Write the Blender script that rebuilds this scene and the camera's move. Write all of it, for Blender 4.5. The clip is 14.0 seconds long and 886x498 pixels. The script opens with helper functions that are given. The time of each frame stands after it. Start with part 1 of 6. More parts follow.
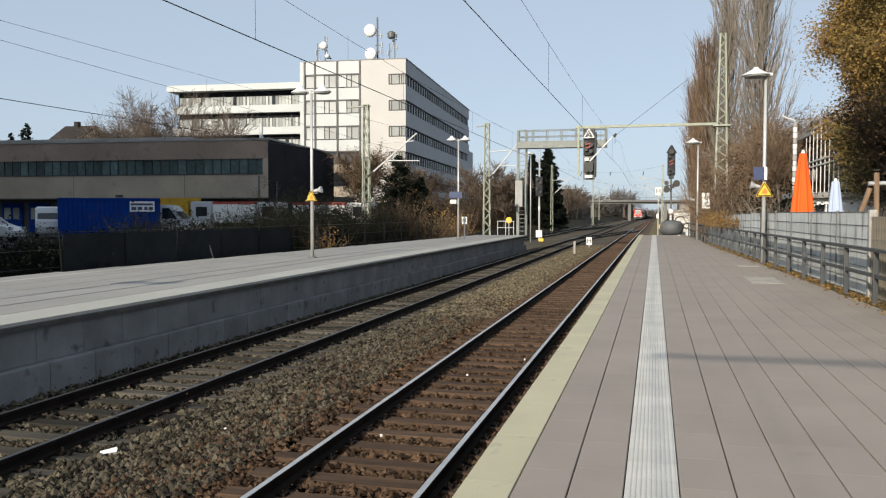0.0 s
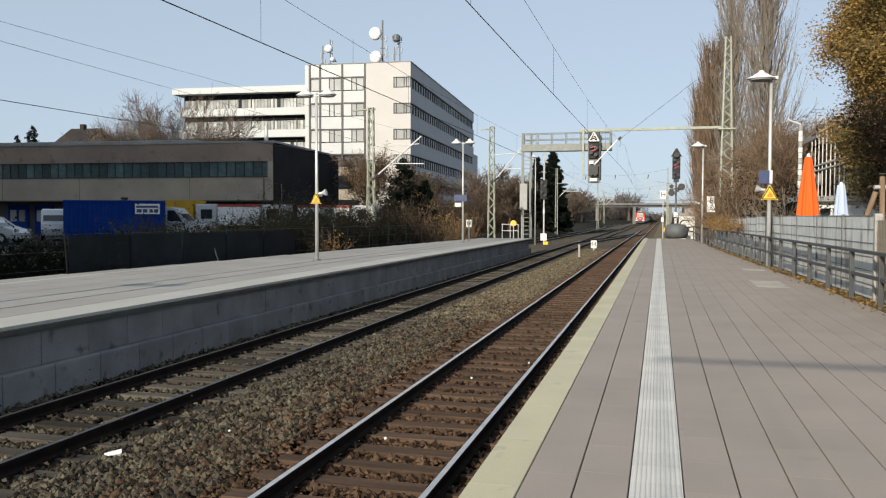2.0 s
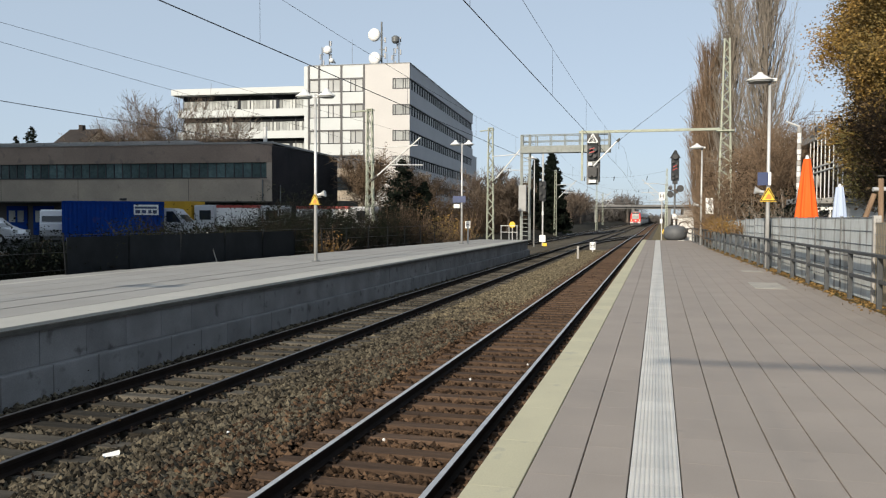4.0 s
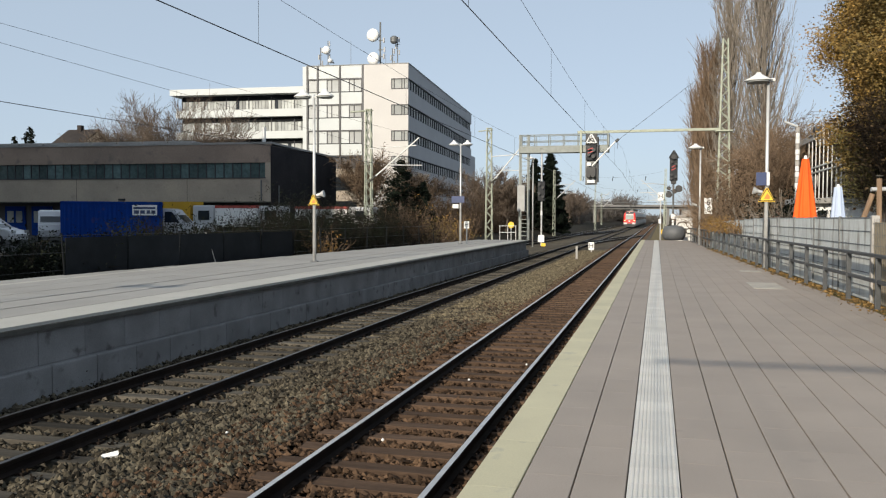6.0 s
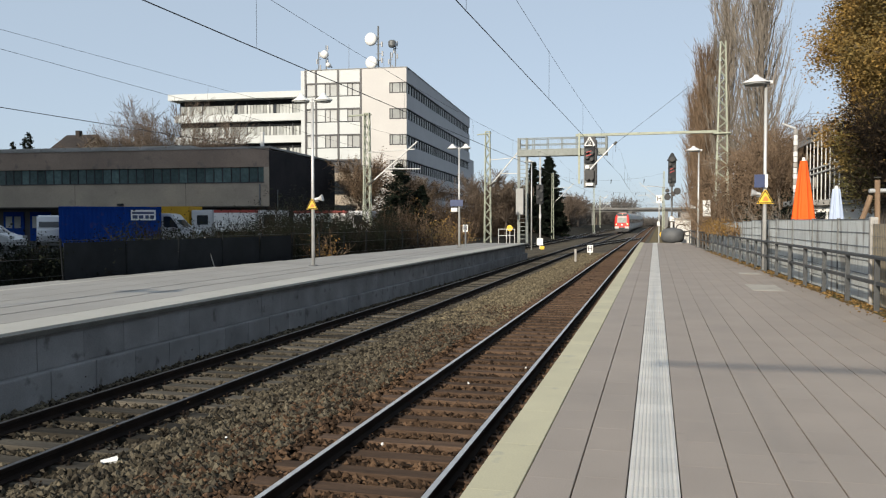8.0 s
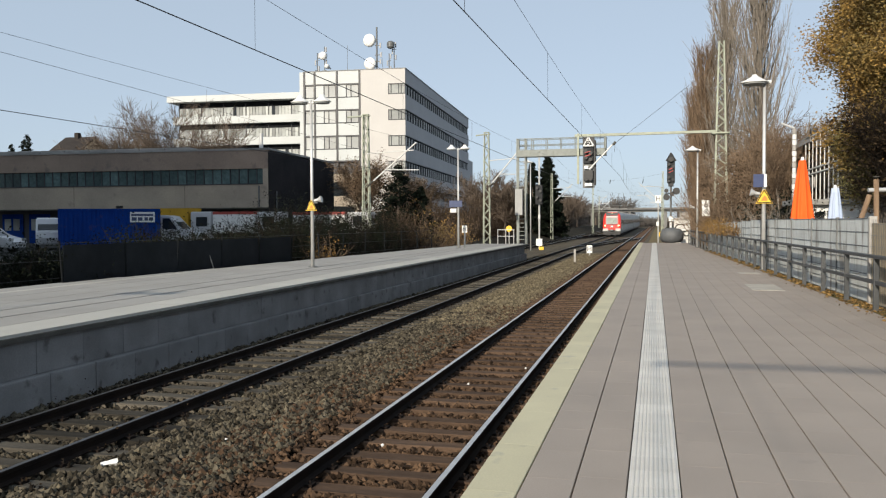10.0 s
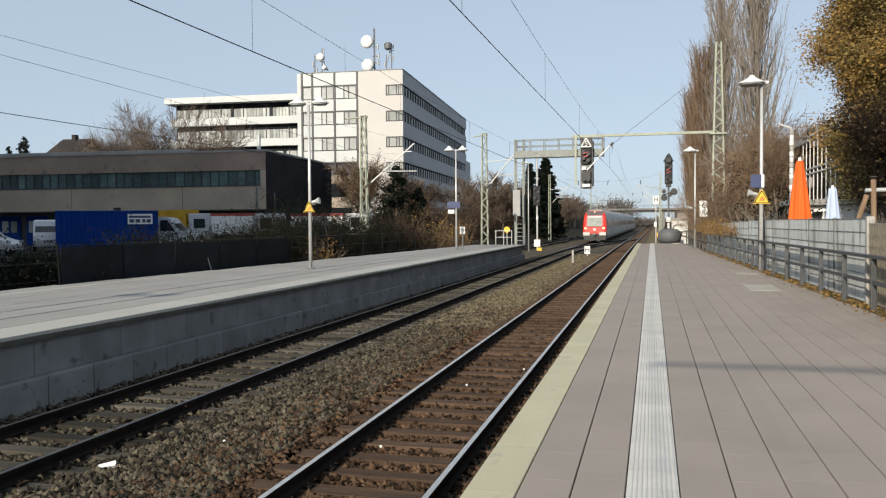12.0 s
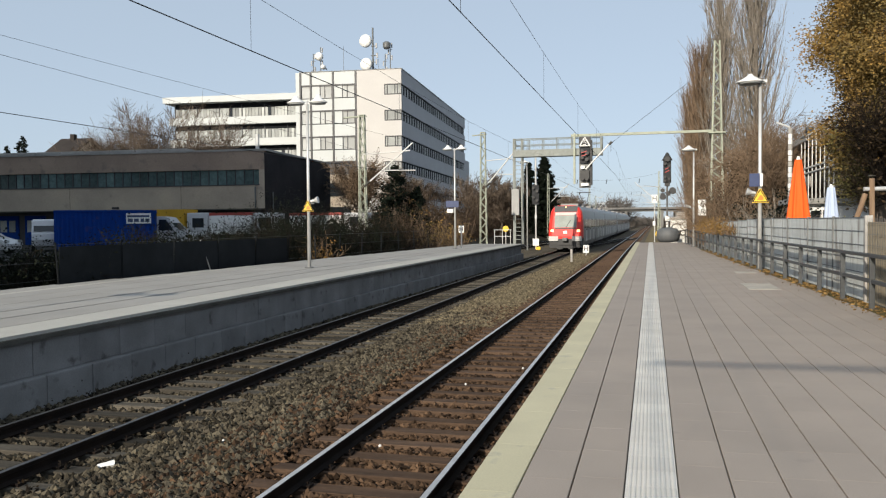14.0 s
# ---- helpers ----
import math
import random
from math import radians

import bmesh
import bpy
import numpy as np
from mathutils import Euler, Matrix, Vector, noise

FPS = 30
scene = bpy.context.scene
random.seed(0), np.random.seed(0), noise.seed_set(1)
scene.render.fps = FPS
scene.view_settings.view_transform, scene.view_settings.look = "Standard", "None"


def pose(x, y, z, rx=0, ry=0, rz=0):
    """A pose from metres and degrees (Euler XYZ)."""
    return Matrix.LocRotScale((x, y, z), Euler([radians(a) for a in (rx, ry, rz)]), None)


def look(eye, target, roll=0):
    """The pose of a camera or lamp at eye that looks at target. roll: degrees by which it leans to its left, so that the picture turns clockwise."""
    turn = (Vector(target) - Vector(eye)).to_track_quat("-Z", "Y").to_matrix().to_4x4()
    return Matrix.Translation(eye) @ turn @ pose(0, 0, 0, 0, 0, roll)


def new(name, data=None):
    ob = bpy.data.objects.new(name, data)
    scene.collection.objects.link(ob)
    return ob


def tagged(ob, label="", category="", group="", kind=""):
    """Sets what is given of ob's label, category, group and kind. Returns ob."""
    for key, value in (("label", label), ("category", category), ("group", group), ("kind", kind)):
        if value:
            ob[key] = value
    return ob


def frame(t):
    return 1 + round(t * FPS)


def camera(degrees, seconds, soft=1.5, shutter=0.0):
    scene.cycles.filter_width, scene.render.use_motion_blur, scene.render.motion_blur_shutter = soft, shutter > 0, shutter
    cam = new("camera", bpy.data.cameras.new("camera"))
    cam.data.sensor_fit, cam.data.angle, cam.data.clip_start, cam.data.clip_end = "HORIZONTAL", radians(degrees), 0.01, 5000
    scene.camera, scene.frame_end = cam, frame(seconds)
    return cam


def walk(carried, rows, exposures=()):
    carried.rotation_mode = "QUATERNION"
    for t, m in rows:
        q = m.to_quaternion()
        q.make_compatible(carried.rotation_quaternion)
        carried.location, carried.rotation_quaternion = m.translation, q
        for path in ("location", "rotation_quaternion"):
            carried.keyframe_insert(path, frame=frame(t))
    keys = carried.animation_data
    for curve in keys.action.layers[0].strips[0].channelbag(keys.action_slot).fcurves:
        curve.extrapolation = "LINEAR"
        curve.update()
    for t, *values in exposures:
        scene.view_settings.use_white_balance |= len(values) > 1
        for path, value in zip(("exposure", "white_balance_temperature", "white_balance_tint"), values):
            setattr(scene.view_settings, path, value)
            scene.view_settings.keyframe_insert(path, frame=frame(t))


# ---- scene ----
cam = camera(56.8, 14.0, soft=1.2)
EYE = (0.0, 0.0, 1.61)


def aim(yaw, pitch, roll):
    """The hand-held camera stands still and only turns: degrees to the left of the track, up, and roll."""
    a, p = radians(yaw), radians(pitch)
    d = Vector((-math.sin(a) * math.cos(p), math.cos(a) * math.cos(p), math.sin(p)))
    return look(EYE, Vector(EYE) + 10 * d, roll)


walk(cam, [
    (0, aim(14.450, -2.488, -0.000)),
    (0.5, aim(14.523, -2.487, 0.050)),
    (1, aim(14.706, -2.335, 0.111)),
    (1.5, aim(14.709, -2.291, 0.155)),
    (2, aim(14.765, -2.281, 0.113)),
    (2.5, aim(14.715, -2.204, 0.162)),
    (3, aim(14.695, -2.185, 0.165)),
    (5.5, aim(14.665, -2.195, 0.252)),
    (6, aim(14.595, -2.174, 0.168)),
    (6.5, aim(14.597, -2.076, 0.154)),
    (7, aim(14.590, -2.041, 0.120)),
    (7.5, aim(14.567, -1.907, 0.102)),
    (8, aim(14.516, -1.926, -0.097)),
    (10.5, aim(14.444, -1.826, -0.398)),
    (11, aim(14.411, -1.786, -0.503)),
    (11.5, aim(14.407, -1.806, -0.510)),
    (12, aim(14.326, -1.788, -0.453)),
    (12.5, aim(14.240, -1.789, -0.505)),
    (13, aim(14.239, -1.794, -0.478)),
    (13.5, aim(14.238, -1.858, -0.466)),
    (14, aim(14.240, -1.847, -0.505)),
])

# daylight: low autumn sun behind the camera, a little to the left
SUN_UP, SUN_SIDE = 22.0, 14.0
world = bpy.data.worlds.new("sky")
scene.world = world
world.use_nodes = True
wn, wl = world.node_tree.nodes, world.node_tree.links
sky = wn.new("ShaderNodeTexSky")
sky.sky_type = "NISHITA"
sky.sun_disc = False
sky.sun_elevation = radians(SUN_UP)
sky.sun_rotation = radians(180 + SUN_SIDE)
sky.altitude, sky.air_density, sky.dust_density, sky.ozone_density = 60, 0.75, 0.9, 2.0
haze = wn.new("ShaderNodeHueSaturation")
haze.inputs["Saturation"].default_value = 0.70
wl.new(sky.outputs[0], haze.inputs["Color"])
tint = wn.new("ShaderNodeMix")
tint.data_type, tint.blend_type = "RGBA", "MULTIPLY"
tint.inputs[0].default_value = 1.0
tint.inputs[7].default_value = (1.0, 0.995, 1.0, 1)
veil = wn.new("ShaderNodeMix")
veil.data_type = "RGBA"
veil.inputs[0].default_value = 0.68
veil.inputs[7].default_value = (4.12, 5.04, 5.95, 1)
wl.new(haze.outputs[0], veil.inputs[6])
wl.new(veil.outputs[2], tint.inputs[6])
wl.new(tint.outputs[2], wn["Background"].inputs[0])
wn["Background"].inputs[1].default_value = 0.112
sun = new("sun", bpy.data.lights.new("sun", "SUN"))
sun.data.energy, sun.data.angle, sun.data.color = 4.3, radians(0.5), (1.0, 0.90, 0.75)
_e, _s = radians(SUN_UP), radians(SUN_SIDE)
TO_SUN = Vector((-math.sin(_s) * math.cos(_e), -math.cos(_s) * math.cos(_e), math.sin(_e)))
sun.matrix_world = look((0, 0, 60), Vector((0, 0, 60)) - TO_SUN)
scene.view_settings.exposure = 0.2

# ---- materials ----
def mat(name, c1, c2=None, scale=2.0, rough=0.7, metal=0.0, grain=60.0, gvar=0.15, bump=0.15, bdist=0.004, rnd=0.0,
        emit=0.0, stretch=(1, 1, 1), stain=None, stain_at=0.62, moving=False):
    """A procedural surface: two colours in broad patches, a fine grain that also gives relief, optional stains."""
    m = bpy.data.materials.new(name)
    m.use_nodes = True
    n, l = m.node_tree.nodes, m.node_tree.links
    b = n["Principled BSDF"]
    c2 = c2 or tuple(v * 0.8 for v in c1)
    tc = n.new("ShaderNodeTexCoord" if moving else "ShaderNodeNewGeometry")
    mp = n.new("ShaderNodeMapping")
    mp.inputs["Scale"].default_value = stretch
    l.new(tc.outputs["Object" if moving else "Position"], mp.inputs[0])
    big = n.new("ShaderNodeTexNoise")
    big.inputs["Scale"].default_value, big.inputs["Detail"].default_value = scale, 5
    l.new(mp.outputs[0], big.inputs["Vector"])
    ramp = n.new("ShaderNodeMapRange")
    ramp.inputs[1].default_value, ramp.inputs[2].default_value = 0.32, 0.68
    l.new(big.outputs[0], ramp.inputs[0])
    mix = n.new("ShaderNodeMix")
    mix.data_type = "RGBA"
    mix.inputs[6].default_value, mix.inputs[7].default_value = (*c1, 1), (*c2, 1)
    l.new(ramp.outputs[0], mix.inputs[0])
    col = mix.outputs[2]
    if stain:
        st = n.new("ShaderNodeTexNoise")
        st.inputs["Scale"].default_value, st.inputs["Detail"].default_value = scale * 2.7, 8
        l.new(mp.outputs[0], st.inputs["Vector"])
        sr = n.new("ShaderNodeMapRange")
        sr.inputs[1].default_value, sr.inputs[2].default_value = stain_at, stain_at + 0.12
        l.new(st.outputs[0], sr.inputs[0])
        sm = n.new("ShaderNodeMix")
        sm.data_type = "RGBA"
        sm.inputs[7].default_value = (*stain, 1)
        l.new(sr.outputs[0], sm.inputs[0])
        l.new(col, sm.inputs[6])
        col = sm.outputs[2]
    fine = n.new("ShaderNodeTexNoise")
    fine.inputs["Scale"].default_value, fine.inputs["Detail"].default_value = grain, 3
    l.new(mp.outputs[0], fine.inputs["Vector"])
    val = n.new("ShaderNodeMapRange")
    val.inputs[1].default_value, val.inputs[2].default_value = 0.25, 0.75
    val.inputs[3].default_value, val.inputs[4].default_value = 1 - gvar, 1 + gvar
    l.new(fine.outputs[0], val.inputs[0])
    hsv = n.new("ShaderNodeHueSaturation")
    l.new(col, hsv.inputs["Color"])
    if rnd:
        info = n.new("ShaderNodeObjectInfo")
        geo = n.new("ShaderNodeNewGeometry")
        add = n.new("ShaderNodeMath")
        add.operation = "ADD"
        l.new(info.outputs["Random"], add.inputs[0])
        l.new(geo.outputs["Random Per Island"], add.inputs[1])
        fr = n.new("ShaderNodeMath")
        fr.operation = "FRACT"
        l.new(add.outputs[0], fr.inputs[0])
        rr = n.new("ShaderNodeMapRange")
        rr.inputs[3].default_value, rr.inputs[4].default_value = 1 - rnd, 1 + rnd
        l.new(fr.outputs[0], rr.inputs[0])
        mul = n.new("ShaderNodeMath")
        mul.operation = "MULTIPLY"
        l.new(rr.outputs[0], mul.inputs[0])
        l.new(val.outputs[0], mul.inputs[1])
        l.new(mul.outputs[0], hsv.inputs["Value"])
    else:
        l.new(val.outputs[0], hsv.inputs["Value"])
    l.new(hsv.outputs[0], b.inputs["Base Color"])
    b.inputs["Roughness"].default_value, b.inputs["Metallic"].default_value = rough, metal
    if rough >= 0.7 and max(c1) < 0.25 and not metal:
        # porous, dusty or leafy surfaces have next to no gloss
        b.inputs["Specular IOR Level"].default_value = 0.1
    if bump:
        bp = n.new("ShaderNodeBump")
        bp.inputs["Strength"].default_value, bp.inputs["Distance"].default_value = min(1, bump * 3), bdist
        l.new(fine.outputs[0], bp.inputs["Height"])
        l.new(bp.outputs[0], b.inputs["Normal"])
    if emit:
        b.inputs["Emission Color"].default_value = (*c1, 1)
        b.inputs["Emission Strength"].default_value = emit
    return m


M = {}
M["paving"] = mat("grey concrete paving", (0.334, 0.281, 0.236), (0.29, 0.246, 0.208), 0.9, 0.75, grain=90, gvar=0.07, rnd=0.02, stain=(0.235, 0.207, 0.185), stain_at=0.66)
M["cream"] = mat("cream edge concrete", (0.529, 0.487, 0.328), (0.462, 0.424, 0.29), 1.3, 0.8, grain=80, gvar=0.07, rnd=0.05, stain=(0.336, 0.319, 0.26))
M["tactile"] = mat("white tactile concrete", (0.63, 0.605, 0.555), (0.54, 0.515, 0.475), 2.0, 0.75, grain=90, gvar=0.08, rnd=0.05)
M["joint"] = mat("dark joint filling", (0.06, 0.055, 0.05), (0.035, 0.032, 0.03), 3, 0.95, grain=60)
M["platform_l"] = mat("pale platform concrete", (0.34, 0.324, 0.297), (0.29, 0.277, 0.254), 0.5, 0.85, grain=40, gvar=0.06, stain=(0.304, 0.293, 0.274), rnd=0.04)
M["wallblock"] = mat("grey precast concrete", (0.228, 0.226, 0.226), (0.16, 0.158, 0.158), 1.2, 0.85, grain=50, gvar=0.12, rnd=0.10, stain=(0.102, 0.0991, 0.0967), stain_at=0.6)
M["edge"] = mat("weathered platform edge", (0.1, 0.095, 0.085), (0.06, 0.0575, 0.05), 2.5, 0.9, grain=40, rnd=0.1)
M["soil"] = mat("dark soil and dead grass", (0.039, 0.033, 0.0225), (0.024, 0.021, 0.015), 0.3, 0.95, grain=14, gvar=0.3, bump=0.3, bdist=0.03)
# Near black: the shade in the gaps between stones is put into this colour.
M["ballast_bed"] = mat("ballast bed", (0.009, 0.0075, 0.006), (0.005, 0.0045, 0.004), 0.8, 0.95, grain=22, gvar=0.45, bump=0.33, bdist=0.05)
M["ballast_grey"] = mat("grey ballast stone", (0.092, 0.078, 0.054), (0.044, 0.037, 0.028), 3, 0.9, grain=50, rnd=0.85)
M["ballast_rust"] = mat("rust-stained ballast stone", (0.092, 0.056, 0.033), (0.05, 0.032, 0.021), 3, 0.9, grain=50, rnd=0.75)
M["ballast_tan"] = mat("dusty tan ballast stone", (0.165, 0.135, 0.085), (0.095, 0.08, 0.055), 3, 0.9, grain=50, rnd=0.55)
# Rust taken close to black so the colour holds the shade of the rail sides.
M["rail_rust"] = mat("rusty rail steel darkened for shade", (0.02, 0.014, 0.011), (0.012, 0.009, 0.008), 4, 0.85, 0.0, grain=60)
# The pale base colour stands in for sky glint along the worn heads.
M["rail_head"] = mat("worn rail steel with glint in its colour", (0.6, 0.59, 0.57), (0.48, 0.47, 0.46), 6, 0.35, 0.5, grain=120, gvar=0.06, bump=0.03)
M["sleeper_wood"] = mat("weathered wooden sleeper", (0.112, 0.072, 0.048), (0.07, 0.046, 0.032), 2, 0.9, grain=20, gvar=0.3, stretch=(0.6, 5, 5), rnd=0.22)
M["sleeper_grey"] = mat("grey weathered sleeper", (0.085, 0.075, 0.06), (0.045, 0.04, 0.033), 2, 0.9, grain=20, gvar=0.3, stretch=(0.6, 5, 5), rnd=0.6)
M["galv"] = mat("galvanised steel", (0.62, 0.62, 0.60), (0.52, 0.52, 0.51), 5, 0.45, 0.35, grain=50, gvar=0.06, bump=0.03)
M["galv_dark"] = mat("grey painted steel", (0.159, 0.164, 0.164), (0.126, 0.131, 0.131), 5, 0.5, 0.2, grain=50, gvar=0.08, bump=0.03)
M["mast"] = mat("pale green mast paint", (0.396, 0.423, 0.333), (0.306, 0.324, 0.261), 3, 0.65, 0.1, grain=40, gvar=0.12, stain=(0.225, 0.18, 0.126))
M["railing"] = mat("dark grey railing paint", (0.085, 0.09, 0.092), (0.06, 0.063, 0.066), 4, 0.5, 0.3, grain=60, gvar=0.1, bump=0.04)
M["white"] = mat("white paint", (0.80, 0.80, 0.78), (0.72, 0.72, 0.70), 3, 0.5, grain=40, gvar=0.04, bump=0.03)
M["black"] = mat("black paint", (0.018, 0.018, 0.02), (0.03, 0.03, 0.03), 5, 0.5, grain=50, gvar=0.1, bump=0.03)
M["yellow"] = mat("yellow sign paint", (0.85, 0.55, 0.03), (0.78, 0.48, 0.03), 6, 0.5, grain=50, gvar=0.04, bump=0.02)
M["orange_mark"] = mat("orange marking", (0.75, 0.22, 0.03), (0.7, 0.2, 0.03), 6, 0.5, grain=50, gvar=0.04, bump=0)
M["blue_sign"] = mat("blue sign paint", (0.045, 0.065, 0.15), (0.035, 0.05, 0.12), 5, 0.35, grain=50, gvar=0.05, bump=0.02)
M["wire"] = mat("dark copper wire", (0.05, 0.05, 0.055), (0.035, 0.035, 0.04), 5, 0.6, 0.5, grain=50, bump=0)
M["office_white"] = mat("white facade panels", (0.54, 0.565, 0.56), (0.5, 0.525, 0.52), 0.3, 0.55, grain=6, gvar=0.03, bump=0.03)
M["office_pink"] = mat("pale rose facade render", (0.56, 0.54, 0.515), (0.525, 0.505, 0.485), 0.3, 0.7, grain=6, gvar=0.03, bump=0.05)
# White panels whose colour is greyed to show the side turned from the sun.
M["office_side"] = mat("white spandrel panels toned down for shade", (0.37, 0.365, 0.372), (0.335, 0.33, 0.337), 0.3, 0.6, grain=6, gvar=0.04, bump=0.04)
M["frame_dark"] = mat("dark window frame", (0.045, 0.045, 0.05), (0.035, 0.035, 0.04), 2, 0.5, grain=20, bump=0.02)
M["glass_dark"] = mat("dark window glass", (0.018, 0.021, 0.024), (0.012, 0.015, 0.018), 0.5, 0.08, grain=3, gvar=0.2, bump=0, rnd=0.4)
M["blind"] = mat("pale window blind", (0.4, 0.415, 0.4), (0.27, 0.285, 0.28), 0.6, 0.6, grain=12, gvar=0.1, rnd=0.45, bump=0.03)
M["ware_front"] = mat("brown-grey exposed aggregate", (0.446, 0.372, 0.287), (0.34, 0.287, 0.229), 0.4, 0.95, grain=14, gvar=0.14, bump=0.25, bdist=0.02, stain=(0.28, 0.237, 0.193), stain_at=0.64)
# Much darker than the colour of the warehouse front.
M["ware_side"] = mat("near-black brick", (0.032, 0.0288, 0.0304), (0.02, 0.0184, 0.02), 0.5, 0.9, grain=10, gvar=0.3, bump=0.2, bdist=0.02)
M["ware_glass"] = mat("green-tinted factory glazing", (0.0935, 0.145, 0.145), (0.0595, 0.0935, 0.0935), 0.4, 0.15, grain=4, gvar=0.3, rnd=0.5, bump=0.02)
M["roof_grey"] = mat("grey roofing felt", (0.33, 0.32, 0.30), (0.24, 0.235, 0.22), 0.5, 0.9, grain=8, gvar=0.15)
M["container"] = mat("blue container paint", (0.004, 0.042, 0.24), (0.004, 0.035, 0.2), 0.8, 0.7, grain=20, gvar=0.08, stain=(0.03, 0.045, 0.18), bump=0.05)
M["bark"] = mat("grey-brown bark", (0.16, 0.13, 0.105), (0.10, 0.08, 0.065), 3, 0.95, grain=25, gvar=0.3, stretch=(3, 3, 0.6), bump=0.3, bdist=0.02)
M["twig"] = mat("bare twigs", (0.235, 0.205, 0.172), (0.155, 0.135, 0.112), 0.4, 0.9, grain=5, gvar=0.2, rnd=0.3, bump=0)
M["twig_tan"] = mat("tan twigs with withered leaves", (0.2, 0.142, 0.096), (0.135, 0.095, 0.064), 0.4, 0.9, grain=5, gvar=0.2, rnd=0.35, bump=0)
M["leaf_gold"] = mat("golden-brown autumn leaves", (0.32, 0.18, 0.04), (0.17, 0.125, 0.036), 0.5, 0.75, grain=4, gvar=0.25, rnd=0.45, bump=0)
M["leaf_green"] = mat("dark evergreen leaves", (0.012, 0.015, 0.008), (0.006, 0.008, 0.005), 0.8, 0.7, grain=6, gvar=0.25, rnd=0.5, bump=0)
M["leaf_brown"] = mat("dry brown leaves", (0.055, 0.037, 0.02), (0.033, 0.023, 0.014), 0.8, 0.85, grain=6, gvar=0.25, rnd=0.5, bump=0)
M["leaf_yellow"] = mat("yellow hedge leaves", (0.26, 0.145, 0.036), (0.17, 0.1, 0.028), 0.8, 0.8, grain=6, gvar=0.25, rnd=0.4, bump=0)
M["fir"] = mat("dark conifer needles", (0.011, 0.016, 0.01), (0.007, 0.01, 0.007), 0.8, 0.8, grain=6, gvar=0.25, rnd=0.4, bump=0)
M["umb_orange"] = mat("orange parasol cloth", (0.92, 0.125, 0.01), (0.82, 0.1, 0.008), 1.5, 0.8, grain=80, gvar=0.05, stretch=(1, 1, 0.3))
M["umb_blue"] = mat("pale blue parasol cloth", (0.50, 0.58, 0.72), (0.42, 0.50, 0.66), 1.5, 0.8, grain=80, gvar=0.05, stretch=(1, 1, 0.3))
M["screen"] = mat("grey privacy strips", (0.68, 0.7, 0.68), (0.53, 0.55, 0.53), 1.2, 0.7, grain=20, gvar=0.12, stretch=(1, 1, 0.2), stain=(0.297, 0.284, 0.257), rnd=0.1, stain_at=0.54)
M["concrete"] = mat("plain weathered concrete", (0.42, 0.40, 0.37), (0.32, 0.305, 0.285), 1.2, 0.9, grain=30, gvar=0.1, stain=(0.22, 0.21, 0.19))
M["reed"] = mat("beige reed matting", (0.40, 0.33, 0.22), (0.30, 0.24, 0.16), 2, 0.9, grain=30, gvar=0.3, stretch=(6, 6, 0.4))
M["timber"] = mat("brown round timber", (0.30, 0.20, 0.12), (0.20, 0.13, 0.08), 2, 0.8, grain=20, gvar=0.2, stretch=(4, 4, 0.5))
M["train_red"] = mat("red train paint", (0.78, 0.035, 0.022), (0.70, 0.03, 0.02), 0.5, 0.35, grain=20, gvar=0.04, bump=0.01, moving=True)
M["train_grey"] = mat("silver-grey train paint", (0.225, 0.22, 0.21), (0.185, 0.18, 0.175), 0.5, 0.4, grain=10, gvar=0.05, bump=0.01, moving=True)
M["train_roof"] = mat("sooty train roof", (0.33, 0.32, 0.31), (0.24, 0.23, 0.22), 0.8, 0.7, grain=10, gvar=0.12, moving=True)
M["train_light"] = mat("light grey bumper paint", (0.56, 0.552, 0.528), (0.48, 0.472, 0.456), 1, 0.5, grain=20, gvar=0.05, moving=True)
M["train_glass"] = mat("train window glass", (0.03, 0.033, 0.036), (0.021, 0.024, 0.027), 1, 0.08, grain=10, gvar=0.1, bump=0, moving=True)
# Pale green base in place of dark glass: the sky's reflection is painted in.
M["windscreen"] = mat("windscreen with painted sky sheen", (0.3, 0.33, 0.3), (0.22, 0.245, 0.225), 1.2, 0.4, grain=10, gvar=0.1, bump=0, moving=True)
M["lamp_glow"] = mat("lit warm headlamp", (1.0, 0.72, 0.32), (1.0, 0.72, 0.32), 2, 0.3, grain=10, gvar=0.0, bump=0, emit=1.6, moving=True)
M["red_lens"] = mat("red signal bars", (0.42, 0.05, 0.045), (0.36, 0.04, 0.04), 2, 0.4, grain=10, gvar=0.0, bump=0)
M["tank"] = mat("dark grey plastic", (0.115, 0.12, 0.125), (0.09, 0.095, 0.10), 2, 0.6, grain=30, gvar=0.08)
M["car_white"] = mat("white car paint", (0.54, 0.547, 0.562), (0.504, 0.511, 0.526), 1, 0.25, grain=10, gvar=0.02, bump=0)
M["car_glass"] = mat("dark car glass", (0.02, 0.025, 0.03), (0.015, 0.02, 0.025), 1, 0.06, grain=10, gvar=0.1, bump=0)
M["rubber"] = mat("black rubber", (0.02, 0.02, 0.02), (0.03, 0.03, 0.03), 3, 0.85, grain=40)
M["lorry_yellow"] = mat("yellow lorry body", (0.54, 0.315, 0.015), (0.465, 0.262, 0.015), 1, 0.5, grain=10, gvar=0.05)
M["lorry_red"] = mat("faded red paint", (0.40, 0.06, 0.045), (0.32, 0.05, 0.04), 1, 0.55, grain=10, gvar=0.08)
M["roof_tile"] = mat("brown roof tiles", (0.05, 0.043, 0.04), (0.034, 0.03, 0.028), 1, 0.9, grain=12, gvar=0.25)
M["render_cream"] = mat("cream house render", (0.62, 0.55, 0.42), (0.55, 0.48, 0.37), 0.6, 0.9, grain=12, gvar=0.06)
